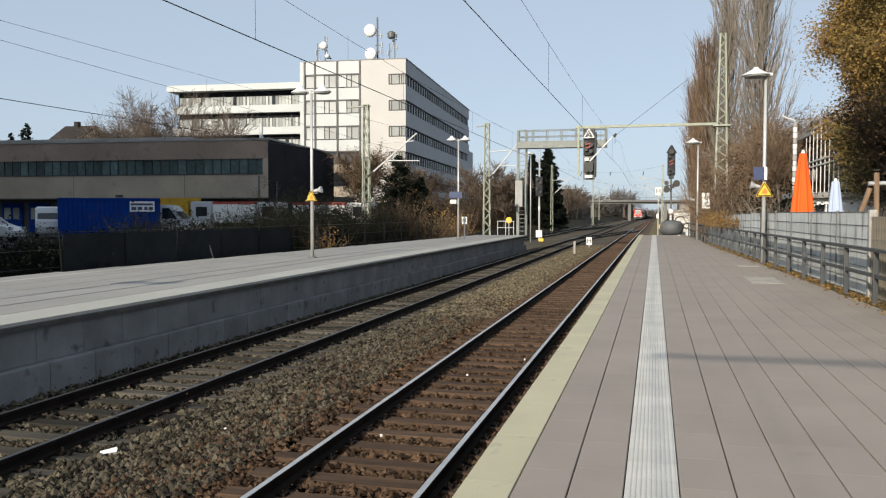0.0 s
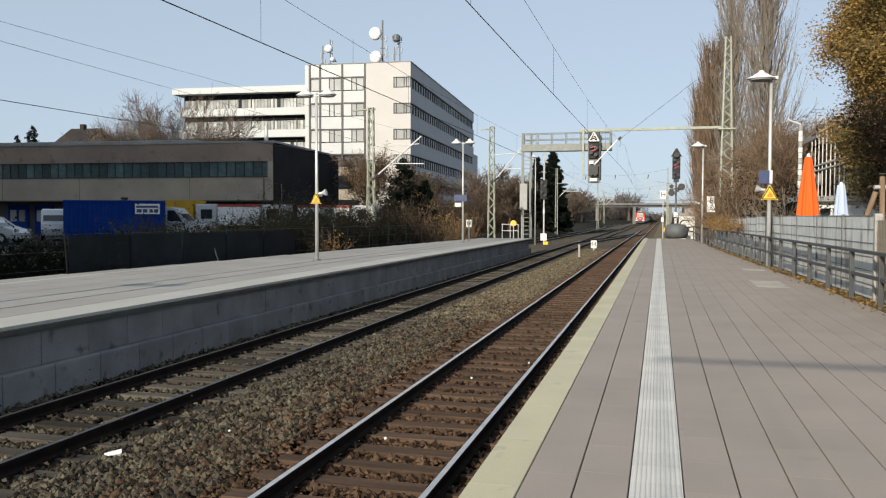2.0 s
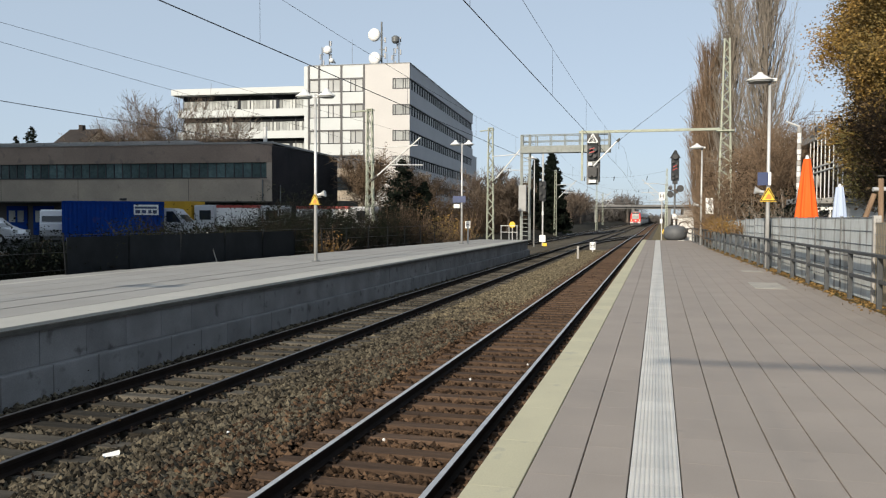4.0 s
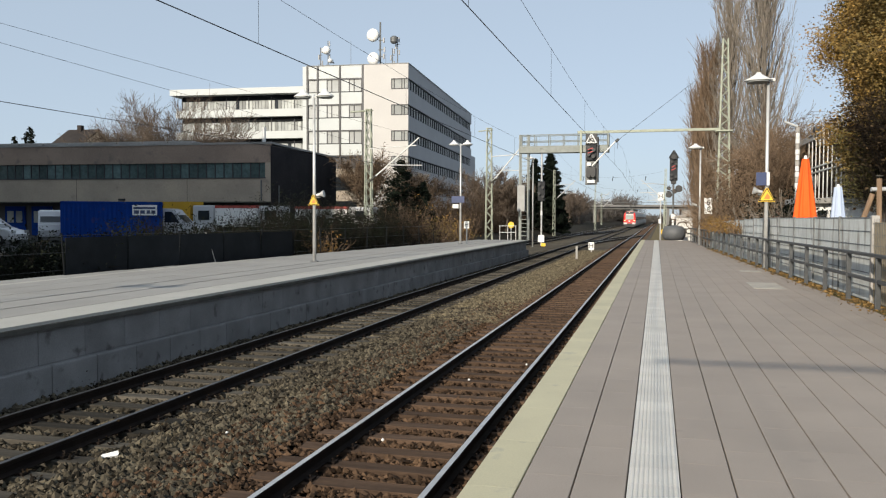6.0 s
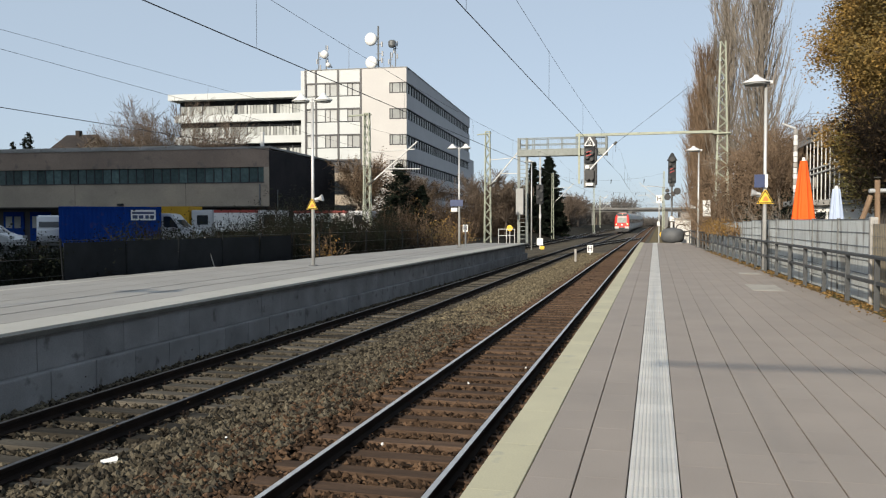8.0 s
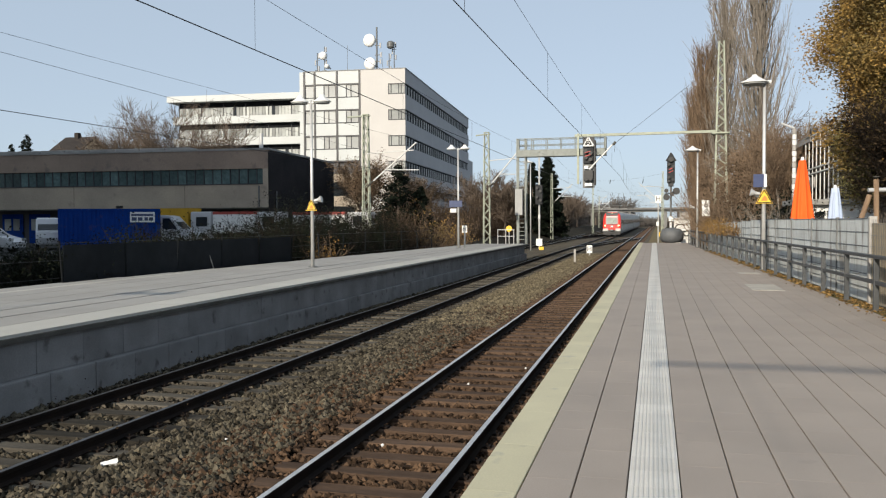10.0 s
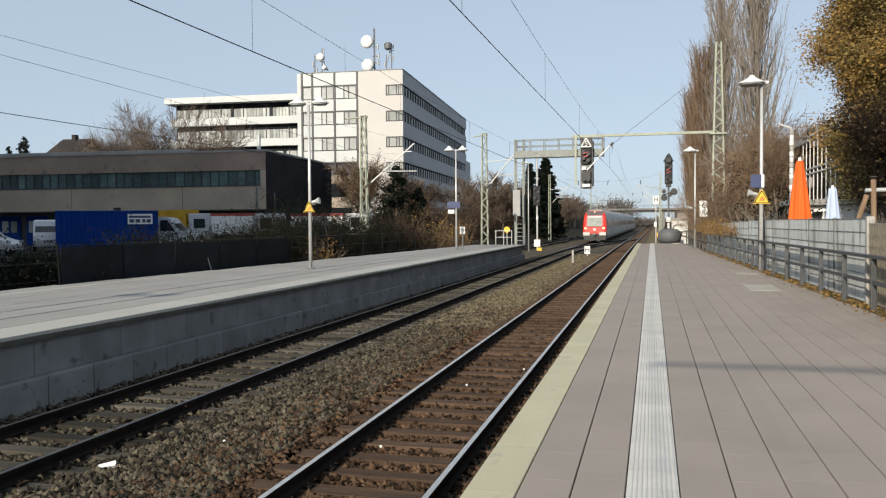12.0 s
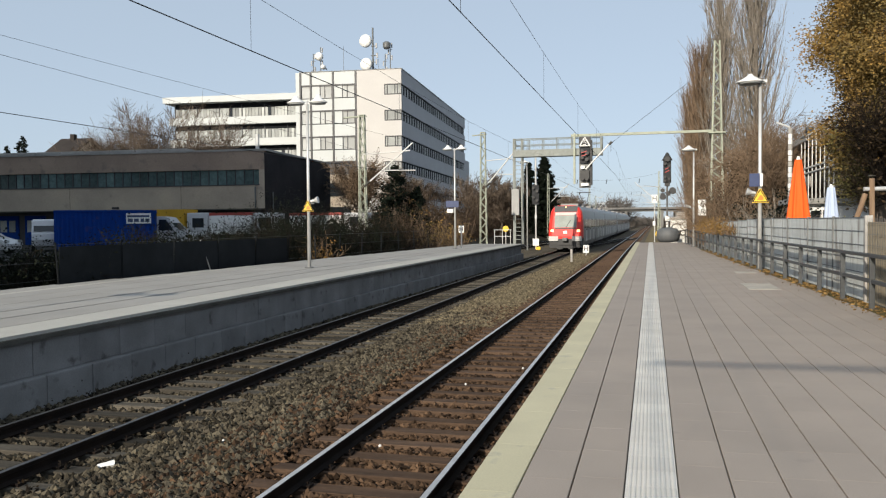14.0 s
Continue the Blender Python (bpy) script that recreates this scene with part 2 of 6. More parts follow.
M["asphalt"] = mat("yard asphalt", (0.04, 0.039, 0.037), (0.028, 0.028, 0.027), 0.6, 0.9, grain=20, gvar=0.2)
M["grass"] = mat("faded verge grass", (0.096, 0.088, 0.036), (0.128, 0.088, 0.04), 0.7, 0.95, grain=16, gvar=0.35, bump=0.3, bdist=0.03)
M["course_pale"] = mat("pale cream platform course", (0.44, 0.423, 0.38), (0.388, 0.373, 0.334), 0.5, 0.85, grain=40, gvar=0.06, stain=(0.384, 0.368, 0.336), rnd=0.04)
M["twig_dark"] = mat("dark bramble stems", (0.022, 0.018, 0.014), (0.013, 0.01, 0.008), 0.4, 0.9, grain=5, gvar=0.2, rnd=0.4, bump=0)
M["cabinet_grey"] = mat("grey cabinet paint", (0.36, 0.36, 0.35), (0.30, 0.30, 0.29), 2, 0.6, grain=20, gvar=0.06)
M["block_flat"] = mat("grey-beige rendered wall", (0.45, 0.42, 0.37), (0.38, 0.36, 0.32), 0.3, 0.9, grain=10, gvar=0.06)
M["rail_dull"] = mat("dull rail steel", (0.13, 0.12, 0.115), (0.09, 0.085, 0.08), 6, 0.45, 0.8, grain=120, gvar=0.06, bump=0.03)
M["ballast_far"] = mat("tan ballast and dust", (0.125, 0.103, 0.073), (0.08, 0.067, 0.05), 0.5, 0.95, grain=12, gvar=0.4, bump=0.1, bdist=0.01)
M["leaf_fall"] = mat("fallen brown leaves", (0.24, 0.15, 0.055), (0.15, 0.095, 0.04), 0.8, 0.85, grain=6, gvar=0.25, rnd=0.5, bump=0)
# Grey-brown with the haze of distance mixed into the colour.
M["far_twig"] = mat("distant twigs with haze in their colour", (0.141, 0.128, 0.118), (0.111, 0.0994, 0.0909), 0.05, 0.9, grain=2, gvar=0.2, rnd=0.3, bump=0)
M["antenna"] = mat("grey antenna housing", (0.42, 0.42, 0.42), (0.35, 0.35, 0.35), 2, 0.6, grain=20, gvar=0.05)
M["glass_band"] = mat("dull black of glazing and shade strips", (0.016, 0.018, 0.02), (0.01, 0.012, 0.014), 0.5, 0.75, grain=3, gvar=0.2, bump=0, rnd=0.3)
M["ware_top"] = mat("brown exposed aggregate", (0.33, 0.25, 0.195), (0.25, 0.19, 0.15), 0.4, 0.95, grain=14, gvar=0.16, bump=0.25, bdist=0.02, stain=(0.19, 0.15, 0.125), stain_at=0.58)
M["leaf_olive"] = mat("olive-brown autumn leaves", (0.28, 0.22, 0.07), (0.15, 0.135, 0.045), 0.5, 0.8, grain=4, gvar=0.25, rnd=0.45, bump=0)
M["twig_crown"] = mat("grey-brown crown twigs", (0.15, 0.118, 0.093), (0.1, 0.078, 0.062), 0.4, 0.9, grain=5, gvar=0.2, rnd=0.35, bump=0)
M["twig_mid"] = mat("brown brushwood stems", (0.085, 0.062, 0.045), (0.05, 0.037, 0.028), 0.4, 0.9, grain=5, gvar=0.2, rnd=0.4, bump=0)
M["verge_dry"] = mat("dry brown verge grass", (0.2, 0.16, 0.085), (0.13, 0.1, 0.055), 0.7, 0.95, grain=14, gvar=0.35, bump=0.3, bdist=0.03)
# Blinds of the long side are darker in colour than those of the front.
M["blind_side"] = mat("greyer slatted blind", (0.42, 0.42, 0.41), (0.34, 0.34, 0.33), 0.6, 0.7, grain=12, gvar=0.08, rnd=0.25, bump=0.02)
M["blind_front"] = mat("paler closed blind", (0.50, 0.51, 0.50), (0.43, 0.44, 0.43), 0.6, 0.7, grain=12, gvar=0.06, rnd=0.18, bump=0.02)
M["bridge"] = mat("sooty grey bridge concrete", (0.21, 0.205, 0.195), (0.15, 0.147, 0.14), 0.3, 0.9, grain=6, gvar=0.12, stain=(0.09, 0.088, 0.084))
M["walkway"] = mat("grey-green gantry paint", (0.27, 0.29, 0.27), (0.2, 0.215, 0.2), 3, 0.6, 0.1, grain=40, gvar=0.12, stain=(0.13, 0.12, 0.1))
M["signal_dark"] = mat("matt black-grey signal paint", (0.05, 0.052, 0.055), (0.035, 0.036, 0.038), 3, 0.8, grain=40, gvar=0.1, bump=0.03)
M["cover"] = mat("worn pale cover concrete", (0.44, 0.405, 0.345), (0.36, 0.33, 0.285), 2.0, 0.8, grain=60, gvar=0.1, stain=(0.3, 0.275, 0.245), stain_at=0.55)
M["hut_white"] = mat("grubby white hut paint", (0.74, 0.73, 0.7), (0.62, 0.61, 0.58), 1.5, 0.8, grain=20, gvar=0.08, stain=(0.3, 0.29, 0.27))

# ---- shaping helpers ----
def thing(name, at=(0, 0, 0), turn=0.0, label="", category="", group="", kind=""):
    ob = new(name)
    ob.matrix_basis = pose(*at, 0, 0, turn)
    return tagged(ob, label, category, group, kind)


def mesh_of(bm, name, material, smooth=False):
    me = bpy.data.meshes.new(name)
    bmesh.ops.recalc_face_normals(bm, faces=bm.faces)
    bm.to_mesh(me)
    bm.free()
    me.materials.append(material)
    if smooth:
        me.polygons.foreach_set("use_smooth", [True] * len(me.polygons))
    return me


def part(name, bm, material, parent=None, label="", smooth=False):
    """Links a bmesh as one mesh object under a thing or a part."""
    ob = new(name, mesh_of(bm, name, material, smooth))
    ob.parent = parent
    return tagged(ob, label)


def share(name, me, parent, m):
    ob = new(name, me)
    ob.parent = parent
    ob.matrix_basis = m
    return ob


def box(bm, x0, x1, y0, y1, z0, z1, bevel=0.0):
    r = bmesh.ops.create_cube(bm, size=1.0, matrix=Matrix.Translation(((x0 + x1) / 2, (y0 + y1) / 2, (z0 + z1) / 2)) @ Matrix.Diagonal((x1 - x0, y1 - y0, z1 - z0, 1)))
    if bevel:
        es = list({e for v in r["verts"] for e in v.link_edges})
        bmesh.ops.bevel(bm, geom=es, offset=bevel, segments=2, profile=0.6, affect="EDGES")
    return bm


def B(*a, bevel=0.0):
    return box(bmesh.new(), *a, bevel=bevel)


def rod(bm, p0, p1, r0, r1=None, n=10):
    p0, p1 = Vector(p0), Vector(p1)
    d = p1 - p0
    m = Matrix.Translation((p0 + p1) / 2) @ d.to_track_quat("Z", "Y").to_matrix().to_4x4()
    bmesh.ops.create_cone(bm, cap_ends=True, segments=n, radius1=r0, radius2=r0 if r1 is None else r1, depth=d.length, matrix=m)
    return bm


def R(p0, p1, r0, r1=None, n=10):
    return rod(bmesh.new(), p0, p1, r0, r1, n)


def prism(bm, outline, axis, a, b):
    """A closed outline of 2D points pushed from a to b along x or y or z."""
    def at(p, k):
        return {"x": (k, p[0], p[1]), "y": (p[0], k, p[1]), "z": (p[0], p[1], k)}[axis]
    lo = [bm.verts.new(at(p, a)) for p in outline]
    hi = [bm.verts.new(at(p, b)) for p in outline]
    n = len(outline)
    for i in range(n):
        bm.faces.new((lo[i], lo[(i + 1) % n], hi[(i + 1) % n], hi[i]))
    bm.faces.new(lo[::-1])
    bm.faces.new(hi)
    return bm


def lathe(bm, profile, n=24, squash=1.0):
    """Turns (radius, z) pairs round the z axis."""
    rings = [[bm.verts.new((r * math.cos(2 * math.pi * k / n), r * squash * math.sin(2 * math.pi * k / n), z)) for k in range(n)] for r, z in profile]
    for a, b in zip(rings, rings[1:]):
        for k in range(n):
            bm.faces.new((a[k], a[(k + 1) % n], b[(k + 1) % n], b[k]))
    bm.faces.new(rings[0][::-1])
    bm.faces.new(rings[-1])
    return bm


def arrays_ob(name, verts, faces, material, parent=None, label="", category="", kind=""):
    me = bpy.data.meshes.new(name)
    me.from_pydata(verts.tolist() if hasattr(verts, "tolist") else verts, [], faces.tolist() if hasattr(faces, "tolist") else faces)
    me.materials.append(material)
    ob = new(name, me)
    ob.parent = parent
    return tagged(ob, label, category, "", kind)


def tubes(segs, sides=3):
    """Tapered prisms for many branch pieces at once: rows of p0, p1, r0, r1."""
    s = np.array(segs, float)
    p0, p1, r0, r1 = s[:, 0:3], s[:, 3:6], s[:, 6:7], s[:, 7:8]
    d = p1 - p0
    d /= np.linalg.norm(d, axis=1, keepdims=True) + 1e-9
    ref = np.where(np.abs(d[:, 2:3]) > 0.9, np.array([[1.0, 0, 0]]), np.array([[0, 0, 1.0]]))
    u = np.cross(d, ref)
    u /= np.linalg.norm(u, axis=1, keepdims=True) + 1e-9
    w = np.cross(d, u)
    rings = []
    for p, r in ((p0, r0), (p1, r1)):
        for k in range(sides):
            a = 2 * math.pi * k / sides
            rings.append(p + r * (u * math.cos(a) + w * math.sin(a)))
    v = np.stack(rings, axis=1).reshape(-1, 3)
    n = len(s)
    base = (np.arange(n) * 2 * sides)[:, None]
    fs = [base + np.array([[k, (k + 1) % sides, sides + (k + 1) % sides, sides + k]]) for k in range(sides)]
    return v, np.concatenate(fs)


def leaves(points, size, rng, flat=0.4):
    """A small folded leaf (two triangles) at each point, turned at random."""
    p = np.array(points, float)
    n = len(p)
    a = rng.normal(size=(n, 3))
    a[:, 2] *= flat
    a /= np.linalg.norm(a, axis=1, keepdims=True) + 1e-9
    b = rng.normal(size=(n, 3))
    b -= (b * a).sum(1, keepdims=True) * a
    b /= np.linalg.norm(b, axis=1, keepdims=True) + 1e-9
    s = size * rng.uniform(0.6, 1.4, (n, 1))
    v = np.stack([p - a * s, p + b * s * 0.55, p + a * s, p - b * s * 0.55 + np.cross(a, b) * s * 0.3], 1).reshape(-1, 3)
    k = (np.arange(n) * 4)[:, None]
    return v, np.concatenate([k + np.array([[0, 1, 2]]), k + np.array([[0, 2, 3]])])


def ballast_side(y):
    """How far the tracks bear off to the right, beyond the platforms."""
    k = min(max(0.0, y - 62), 40.0)
    return 0.0065 * (k * k / 80 + max(0.0, y - 102))


def lift(y):
    """How far the line climbs, beyond the platforms."""
    k = min(1.0, max(0.0, (y - 80) / 180))
    return 0.35 * (3 * k * k - 2 * k * k * k)


def stem(points):
    """A trunk of one skin: rows of x, y, z, radius."""
    v, f, n = [], [], 9
    for x, y, z, r in points:
        v += [(x + r * math.cos(2 * math.pi * k / n), y + r * math.sin(2 * math.pi * k / n), z) for k in range(n)]
    for i in range(len(points) - 1):
        f += [(i * n + k, i * n + (k + 1) % n, (i + 1) * n + (k + 1) % n, (i + 1) * n + k) for k in range(n)]
    return v, f

# ---- ground, tracks and platforms ----
RAIL_Z = -0.96
BED_Z = -1.16
TRACK_1, TRACK_2 = -2.82, -7.35


def make_ground():
    xs = [-3000, -400, -120, -40, -21.5, -19.0, -17.0, -9.6, -4.5, -0.8, 2.0, 3.2, 6.0, 40, 400, 3000]
    zs = [0, 0, 0, 0, -0.1, -0.9, -1.3, -1.32, -1.3, -1.3, -1.25, -0.25, -0.05, 0, 0, 0]
    ys = [-3000, -300, -60, -20, 0, 20, 40, 60, 80, 100, 130, 170, 220, 300, 420, 800, 3000]
    bm = bmesh.new()
    grid = []
    for y in ys:
        row = []
        for x, z in zip(xs, zs):
            s = 0.074 * (max(0, min(y, 75)) - 17) if -22 < x < -16 else 0.0
            s += min(ballast_side(y), 30)
            row.append(bm.verts.new((x + s, y, z - 0.02 + (lift(y) if -40 < x < 6 else 0))))
        grid.append(row)
    for a, b in zip(grid, grid[1:]):
        for i in range(len(xs) - 1):
            bm.faces.new((a[i], a[i + 1], b[i + 1], b[i]))
    tagged(part("ground", bm, M["soil"]), "dark soil ground with dead grass beside the railway", "ground", kind="structure")


def strip(name, x0, x1, z, y0, y1, material, label, step=20.0, skirt=0.15):
    bm = bmesh.new()
    n = max(1, int((y1 - y0) / step))
    rows = []
    for i in range(n + 1):
        y = y0 + (y1 - y0) * i / n
        s = ballast_side(y)
        h = z + lift(y)
        rows.append([bm.verts.new(p) for p in ((x0 - skirt * 1.5 + s, y, h - skirt), (x0 + s, y, h), (x1 + s, y, h), (x1 + skirt * 1.5 + s, y, h - skirt))])
    for a, b in zip(rows, rows[1:]):
        for i in range(3):
            bm.faces.new((a[i], a[i + 1], b[i + 1], b[i]))
    return tagged(part(name, bm, material), label, "ballast", kind="structure")


def rail_profile():
    """Half-metre-free outline of a rail: head, web and foot, in x and z under the running surface."""
    return [(-0.036, -0.004), (-0.030, 0.0), (0.030, 0.0), (0.036, -0.004), (0.036, -0.038), (0.010, -0.052), (0.009, -0.120),
            (0.066, -0.142), (0.066, -0.154), (-0.066, -0.154), (-0.066, -0.142), (-0.009, -0.120), (-0.010, -0.052), (-0.036, -0.038)]


def rail_piece(path, top):
    """A rail swept along a path of (x, y); top: only the bright running band."""
    bm = bmesh.new()
    out = [(-0.024, 0.0015), (0.024, 0.0015), (0.03, 0.0), (-0.03, 0.0)] if top else rail_profile()
    rings = [[bm.verts.new((x + p[0], y, RAIL_Z + lift(y) + p[1])) for p in out] for x, y in path]
    for a, b in zip(rings, rings[1:]):
        for i in range(len(out)):
            j = (i + 1) % len(out)
            bm.faces.new((a[i], a[j], b[j], b[i]))
    bm.faces.new(rings[0][::-1])
    bm.faces.new(rings[-1])
    return bm


def sleeper_mesh(name, material, rng):
    bm = B(-1.3, 1.3, -0.125, 0.125, -0.14, 0.0, bevel=0.012)
    for v in bm.verts:
        v.co.z += rng.uniform(-0.006, 0.006)
        v.co.x += rng.uniform(-0.02, 0.02)
    return mesh_of(bm, name, material)


def railway(cx, label, wood, y0, y1, shift, near=True, spacing=0.615, head="rail_dull"):
    rng = random.Random(int(abs(cx) * 100))
    t = thing("railway_track", (0, 0, 0), 0, label, "railway track")
    ys = [y0 + (y1 - y0) * i / 90 for i in range(91)]
    for side in (-0.7535, 0.7535):
        path = [(cx + side + shift(y), y) for y in ys]
        rail = part("rail", rail_piece(path, False), M["rail_rust"], t, "rusty rail with shade in its colour and a worn bright head")
        part("running_surface", rail_piece(path, True), M[head], rail, "worn steel running surface")
    kinds = [sleeper_mesh("sleeper", M[wood], rng) for _ in range(5)]
    n = int((y1 - y0) / spacing)
    far = bmesh.new()
    clips = []
    for i in range(n):
        y = y0 + 0.3 + i * spacing
        x, z = cx + shift(y), RAIL_Z + lift(y) - 0.166
        if near and y < 75:
            share("sleeper", rng.choice(kinds), t, pose(x + rng.uniform(-0.03, 0.03), y, z, 0, 0, rng.uniform(-0.6, 0.6)))
        else:
            box(far, x - 1.3, x + 1.3, y - 0.125, y + 0.125, z - 0.1, z)
        if near and 2 < y < 40:
            for side in (-0.7535, 0.7535):
                for o in (-0.11, 0.11):
                    clips.append((x + side + o, y, z))
    tagged(part("sleeper_rest", far, M[wood], t), kind="stuff") if len(far.verts) else far.free()
    bm = B(-0.045, 0.045, -0.06, 0.06, -0.002, 0.03)
    box(bm, -0.012, 0.012, -0.012, 0.012, 0.03, 0.055)
    clip = mesh_of(bm, "rail_clip", M["rail_rust"])
    for x, y, z in clips:
        share("rail_clip", clip, t, pose(x, y, z))
    return t


def ballast_stones(name, label, material, count, place, size, seed):
    """Loose broken stones: squashed, turned octahedra with knocked-about corners."""
    rng = np.random.default_rng(seed)
    p = place(rng, count)
    n = len(p)
    unit = np.array([[1, 0, 0], [0, 1, 0], [-1, 0, 0], [0, -1, 0], [0.25, 0.2, 1], [-0.2, -0.25, -1]], float)
    v = unit[None] * (1 + rng.uniform(-0.35, 0.35, (n, 6, 3))) + rng.uniform(-0.25, 0.25, (n, 6, 3))
    v *= (size * rng.uniform(0.65, 1.35, (n, 1, 1)))
    v[:, :, 2] *= 0.75
    a = rng.uniform(0, 2 * math.pi, n)
    c, s = np.cos(a)[:, None], np.sin(a)[:, None]
    x, y = v[:, :, 0] * c - v[:, :, 1] * s, v[:, :, 0] * s + v[:, :, 1] * c
    v = np.stack([x, y, v[:, :, 2]], 2) + p[:, None, :]
    f = np.array([[0, 1, 4], [1, 2, 4], [2, 3, 4], [3, 0, 4], [1, 0, 5], [2, 1, 5], [3, 2, 5], [0, 3, 5]])
    faces = (np.arange(n) * 6)[:, None, None] + f[None]
    return arrays_ob(name, v.reshape(-1, 3), faces.reshape(-1, 3), material, None, label, "ballast", "stuff")


def bed_height(x, y):
    """Crown of the ballast: shoulder between and beside the tracks a little proud of the sleepers."""
    z = np.full_like(x, BED_Z)
    for c in (TRACK_1, TRACK_2):
        d = np.abs(x - c)
        z = np.where((d < 1.25), BED_Z - 0.02, z)
    z = z + np.interp(x, [-6.2, -5.7, -4.7, -4.15], [0.0, 0.03, 0.03, 0.0])
    return z


def scatter(x0, x1, y0, y1, power=1.0):
    def place(rng, n):
        x = rng.uniform(x0, x1, n)
        y = y0 + (y1 - y0) * rng.uniform(0, 1, n) ** power
        # sleepers stay mostly clear
        ok = np.ones(n, bool)
        for c in (TRACK_1, TRACK_2):
            ph = np.abs(((y - (-6 + 0.3)) / 0.615 + 0.5) % 1.0 - 0.5) * 0.615
            ok &= ~((np.abs(x - c) < 1.28) & (ph < 0.13) & (rng.uniform(0, 1, n) > 0.02))
            ok &= ~(np.abs(np.abs(x - c) - 0.7535) < 0.09)
        x, y = x[ok], y[ok]
        z = bed_height(x, y) + rng.uniform(-0.03, 0.035, len(x))
        return np.stack([x, y, z], 1)
    return place


def bend(y):
    return ballast_side(y)


def bend_left(y):
    """The siding beside the main line, which swings out behind the island platform."""
    return ballast_side(y) - 5.4 - max(0.0, 95 - y) * 0.05


def crossover(y):
    """A connecting track between the two main lines."""
    k = min(1, max(0, (y - 80) / 55))
    return ballast_side(y) + (TRACK_1 - TRACK_2) * (3 * k * k - 2 * k * k * k)


def make_tracks():
    # near bed carries the gap shade in its colour, the farther beds do not
    strip("ballast_bed", -9.3, -1.0, BED_Z - 0.04, -30, 66, M["ballast_bed"], "ballast bed with the gaps' shade in its near-black colour", 20)
    strip("ballast_bed", -9.3, -1.0, BED_Z - 0.02, 66, 700, M["ballast_far"], "tan ballast bed farther down the line", 10)
    strip("ballast_bed", -16.5, -9.5, BED_Z - 0.03, 62, 330, M["ballast_far"], "tan ballast bed of the siding", 10)
    tagged(strip("verge", -0.72, 1.7, -1.05, 63.2, 420, M["verge_dry"], "dry brown verge beside the line", 10), category="verge")
    railway(TRACK_1, "main line track on brown wooden sleepers", "sleeper_wood", -6, 640, bend, head="rail_head")
    railway(TRACK_2, "main line track on grey weathered sleepers", "sleeper_grey", -6, 640, bend, spacing=0.615)
    railway(TRACK_2, "siding track swinging away behind the platform", "sleeper_grey", 64, 400, bend_left, near=False, head="rail_head")
    railway(TRACK_2 - 5.4, "connecting track between siding and main line", "sleeper_grey", 120, 175, lambda y: crossover(y - 40) - ballast_side(y - 40) + ballast_side(y), near=False, head="rail_head")
    railway(TRACK_2, "connecting track between the main lines", "sleeper_grey", 80, 135, crossover, near=False, head="rail_head")
    grey, rust = M["ballast_grey"], M["ballast_rust"]
    ballast_stones("ballast_stones", "grey broken stone ballast between the tracks", grey, 30000, scatter(-6.35, -4.35, 2.5, 24, 1.4), 0.046, 1)
    ballast_stones("ballast_stones", "rust-stained ballast under the platform-side track", rust, 36000, scatter(-5.3, -1.2, 2.5, 26, 1.5), 0.042, 2)
    ballast_stones("ballast_stones", "ballast under the far track", grey, 15000, scatter(-9.0, -6.1, 5, 26, 1.3), 0.042, 3)
    ballast_stones("ballast_stones", "rust-stained ballast beside the platform", rust, 16000, scatter(-4.9, -1.2, -6, 2.6), 0.042, 7)
    ballast_stones("ballast_stones", "grey ballast beside the island platform", grey, 14000, scatter(-9.0, -4.7, -6, 3.5), 0.044, 8)
    ballast_stones("ballast_stones", "dusty tan ballast between the tracks farther on", M["ballast_tan"], 24000, scatter(-6.2, -4.0, 21, 70, 1.3), 0.045, 4)
    ballast_stones("ballast_stones", "brown ballast of the track farther on", rust, 22000, scatter(-4.3, -1.2, 22, 70, 1.3), 0.042, 5)
    ballast_stones("ballast_stones", "grey ballast of the far track farther on", grey, 18000, scatter(-9.0, -6.0, 24, 70, 1.3), 0.042, 6)


def slab_mesh(w, l, h, material, gap=0.004, bevel=0.004):
    bm = bmesh.new()
    x, y, b = w / 2 - gap, l / 2 - 0.0011, bevel
    prism(bm, [(-x, -h), (x, -h), (x, -b), (x - b, 0), (-x + b, 0), (-x, -b)], "y", -y, y)
    return mesh_of(bm, "slab", material)


def tactile_mesh(w, l, h):
    out = [(-w / 2 + 0.004, -h), (w / 2 - 0.004, -h), (w / 2 - 0.004, -0.006)]
    n = 10
    p = (w - 0.024) / n
    for i in range(n):
        x = w / 2 - 0.012 - i * p
        out += [(x, -0.006), (x - 0.2 * p, 0.0), (x - 0.6 * p, 0.0), (x - 0.8 * p, -0.006)]
    out += [(-w / 2 + 0.004, -0.006)]
    return mesh_of(prism(bmesh.new(), out, "y", -l / 2 + 0.002, l / 2 - 0.002), "ribbed_slab", M["tactile"])


PITCH = 0.315
EDGE_R = -1.10


def right_edge(y):
    """Outer edge of the near platform, which narrows towards its end."""
    return 3.95 - max(0.0, y - 16) * 0.034


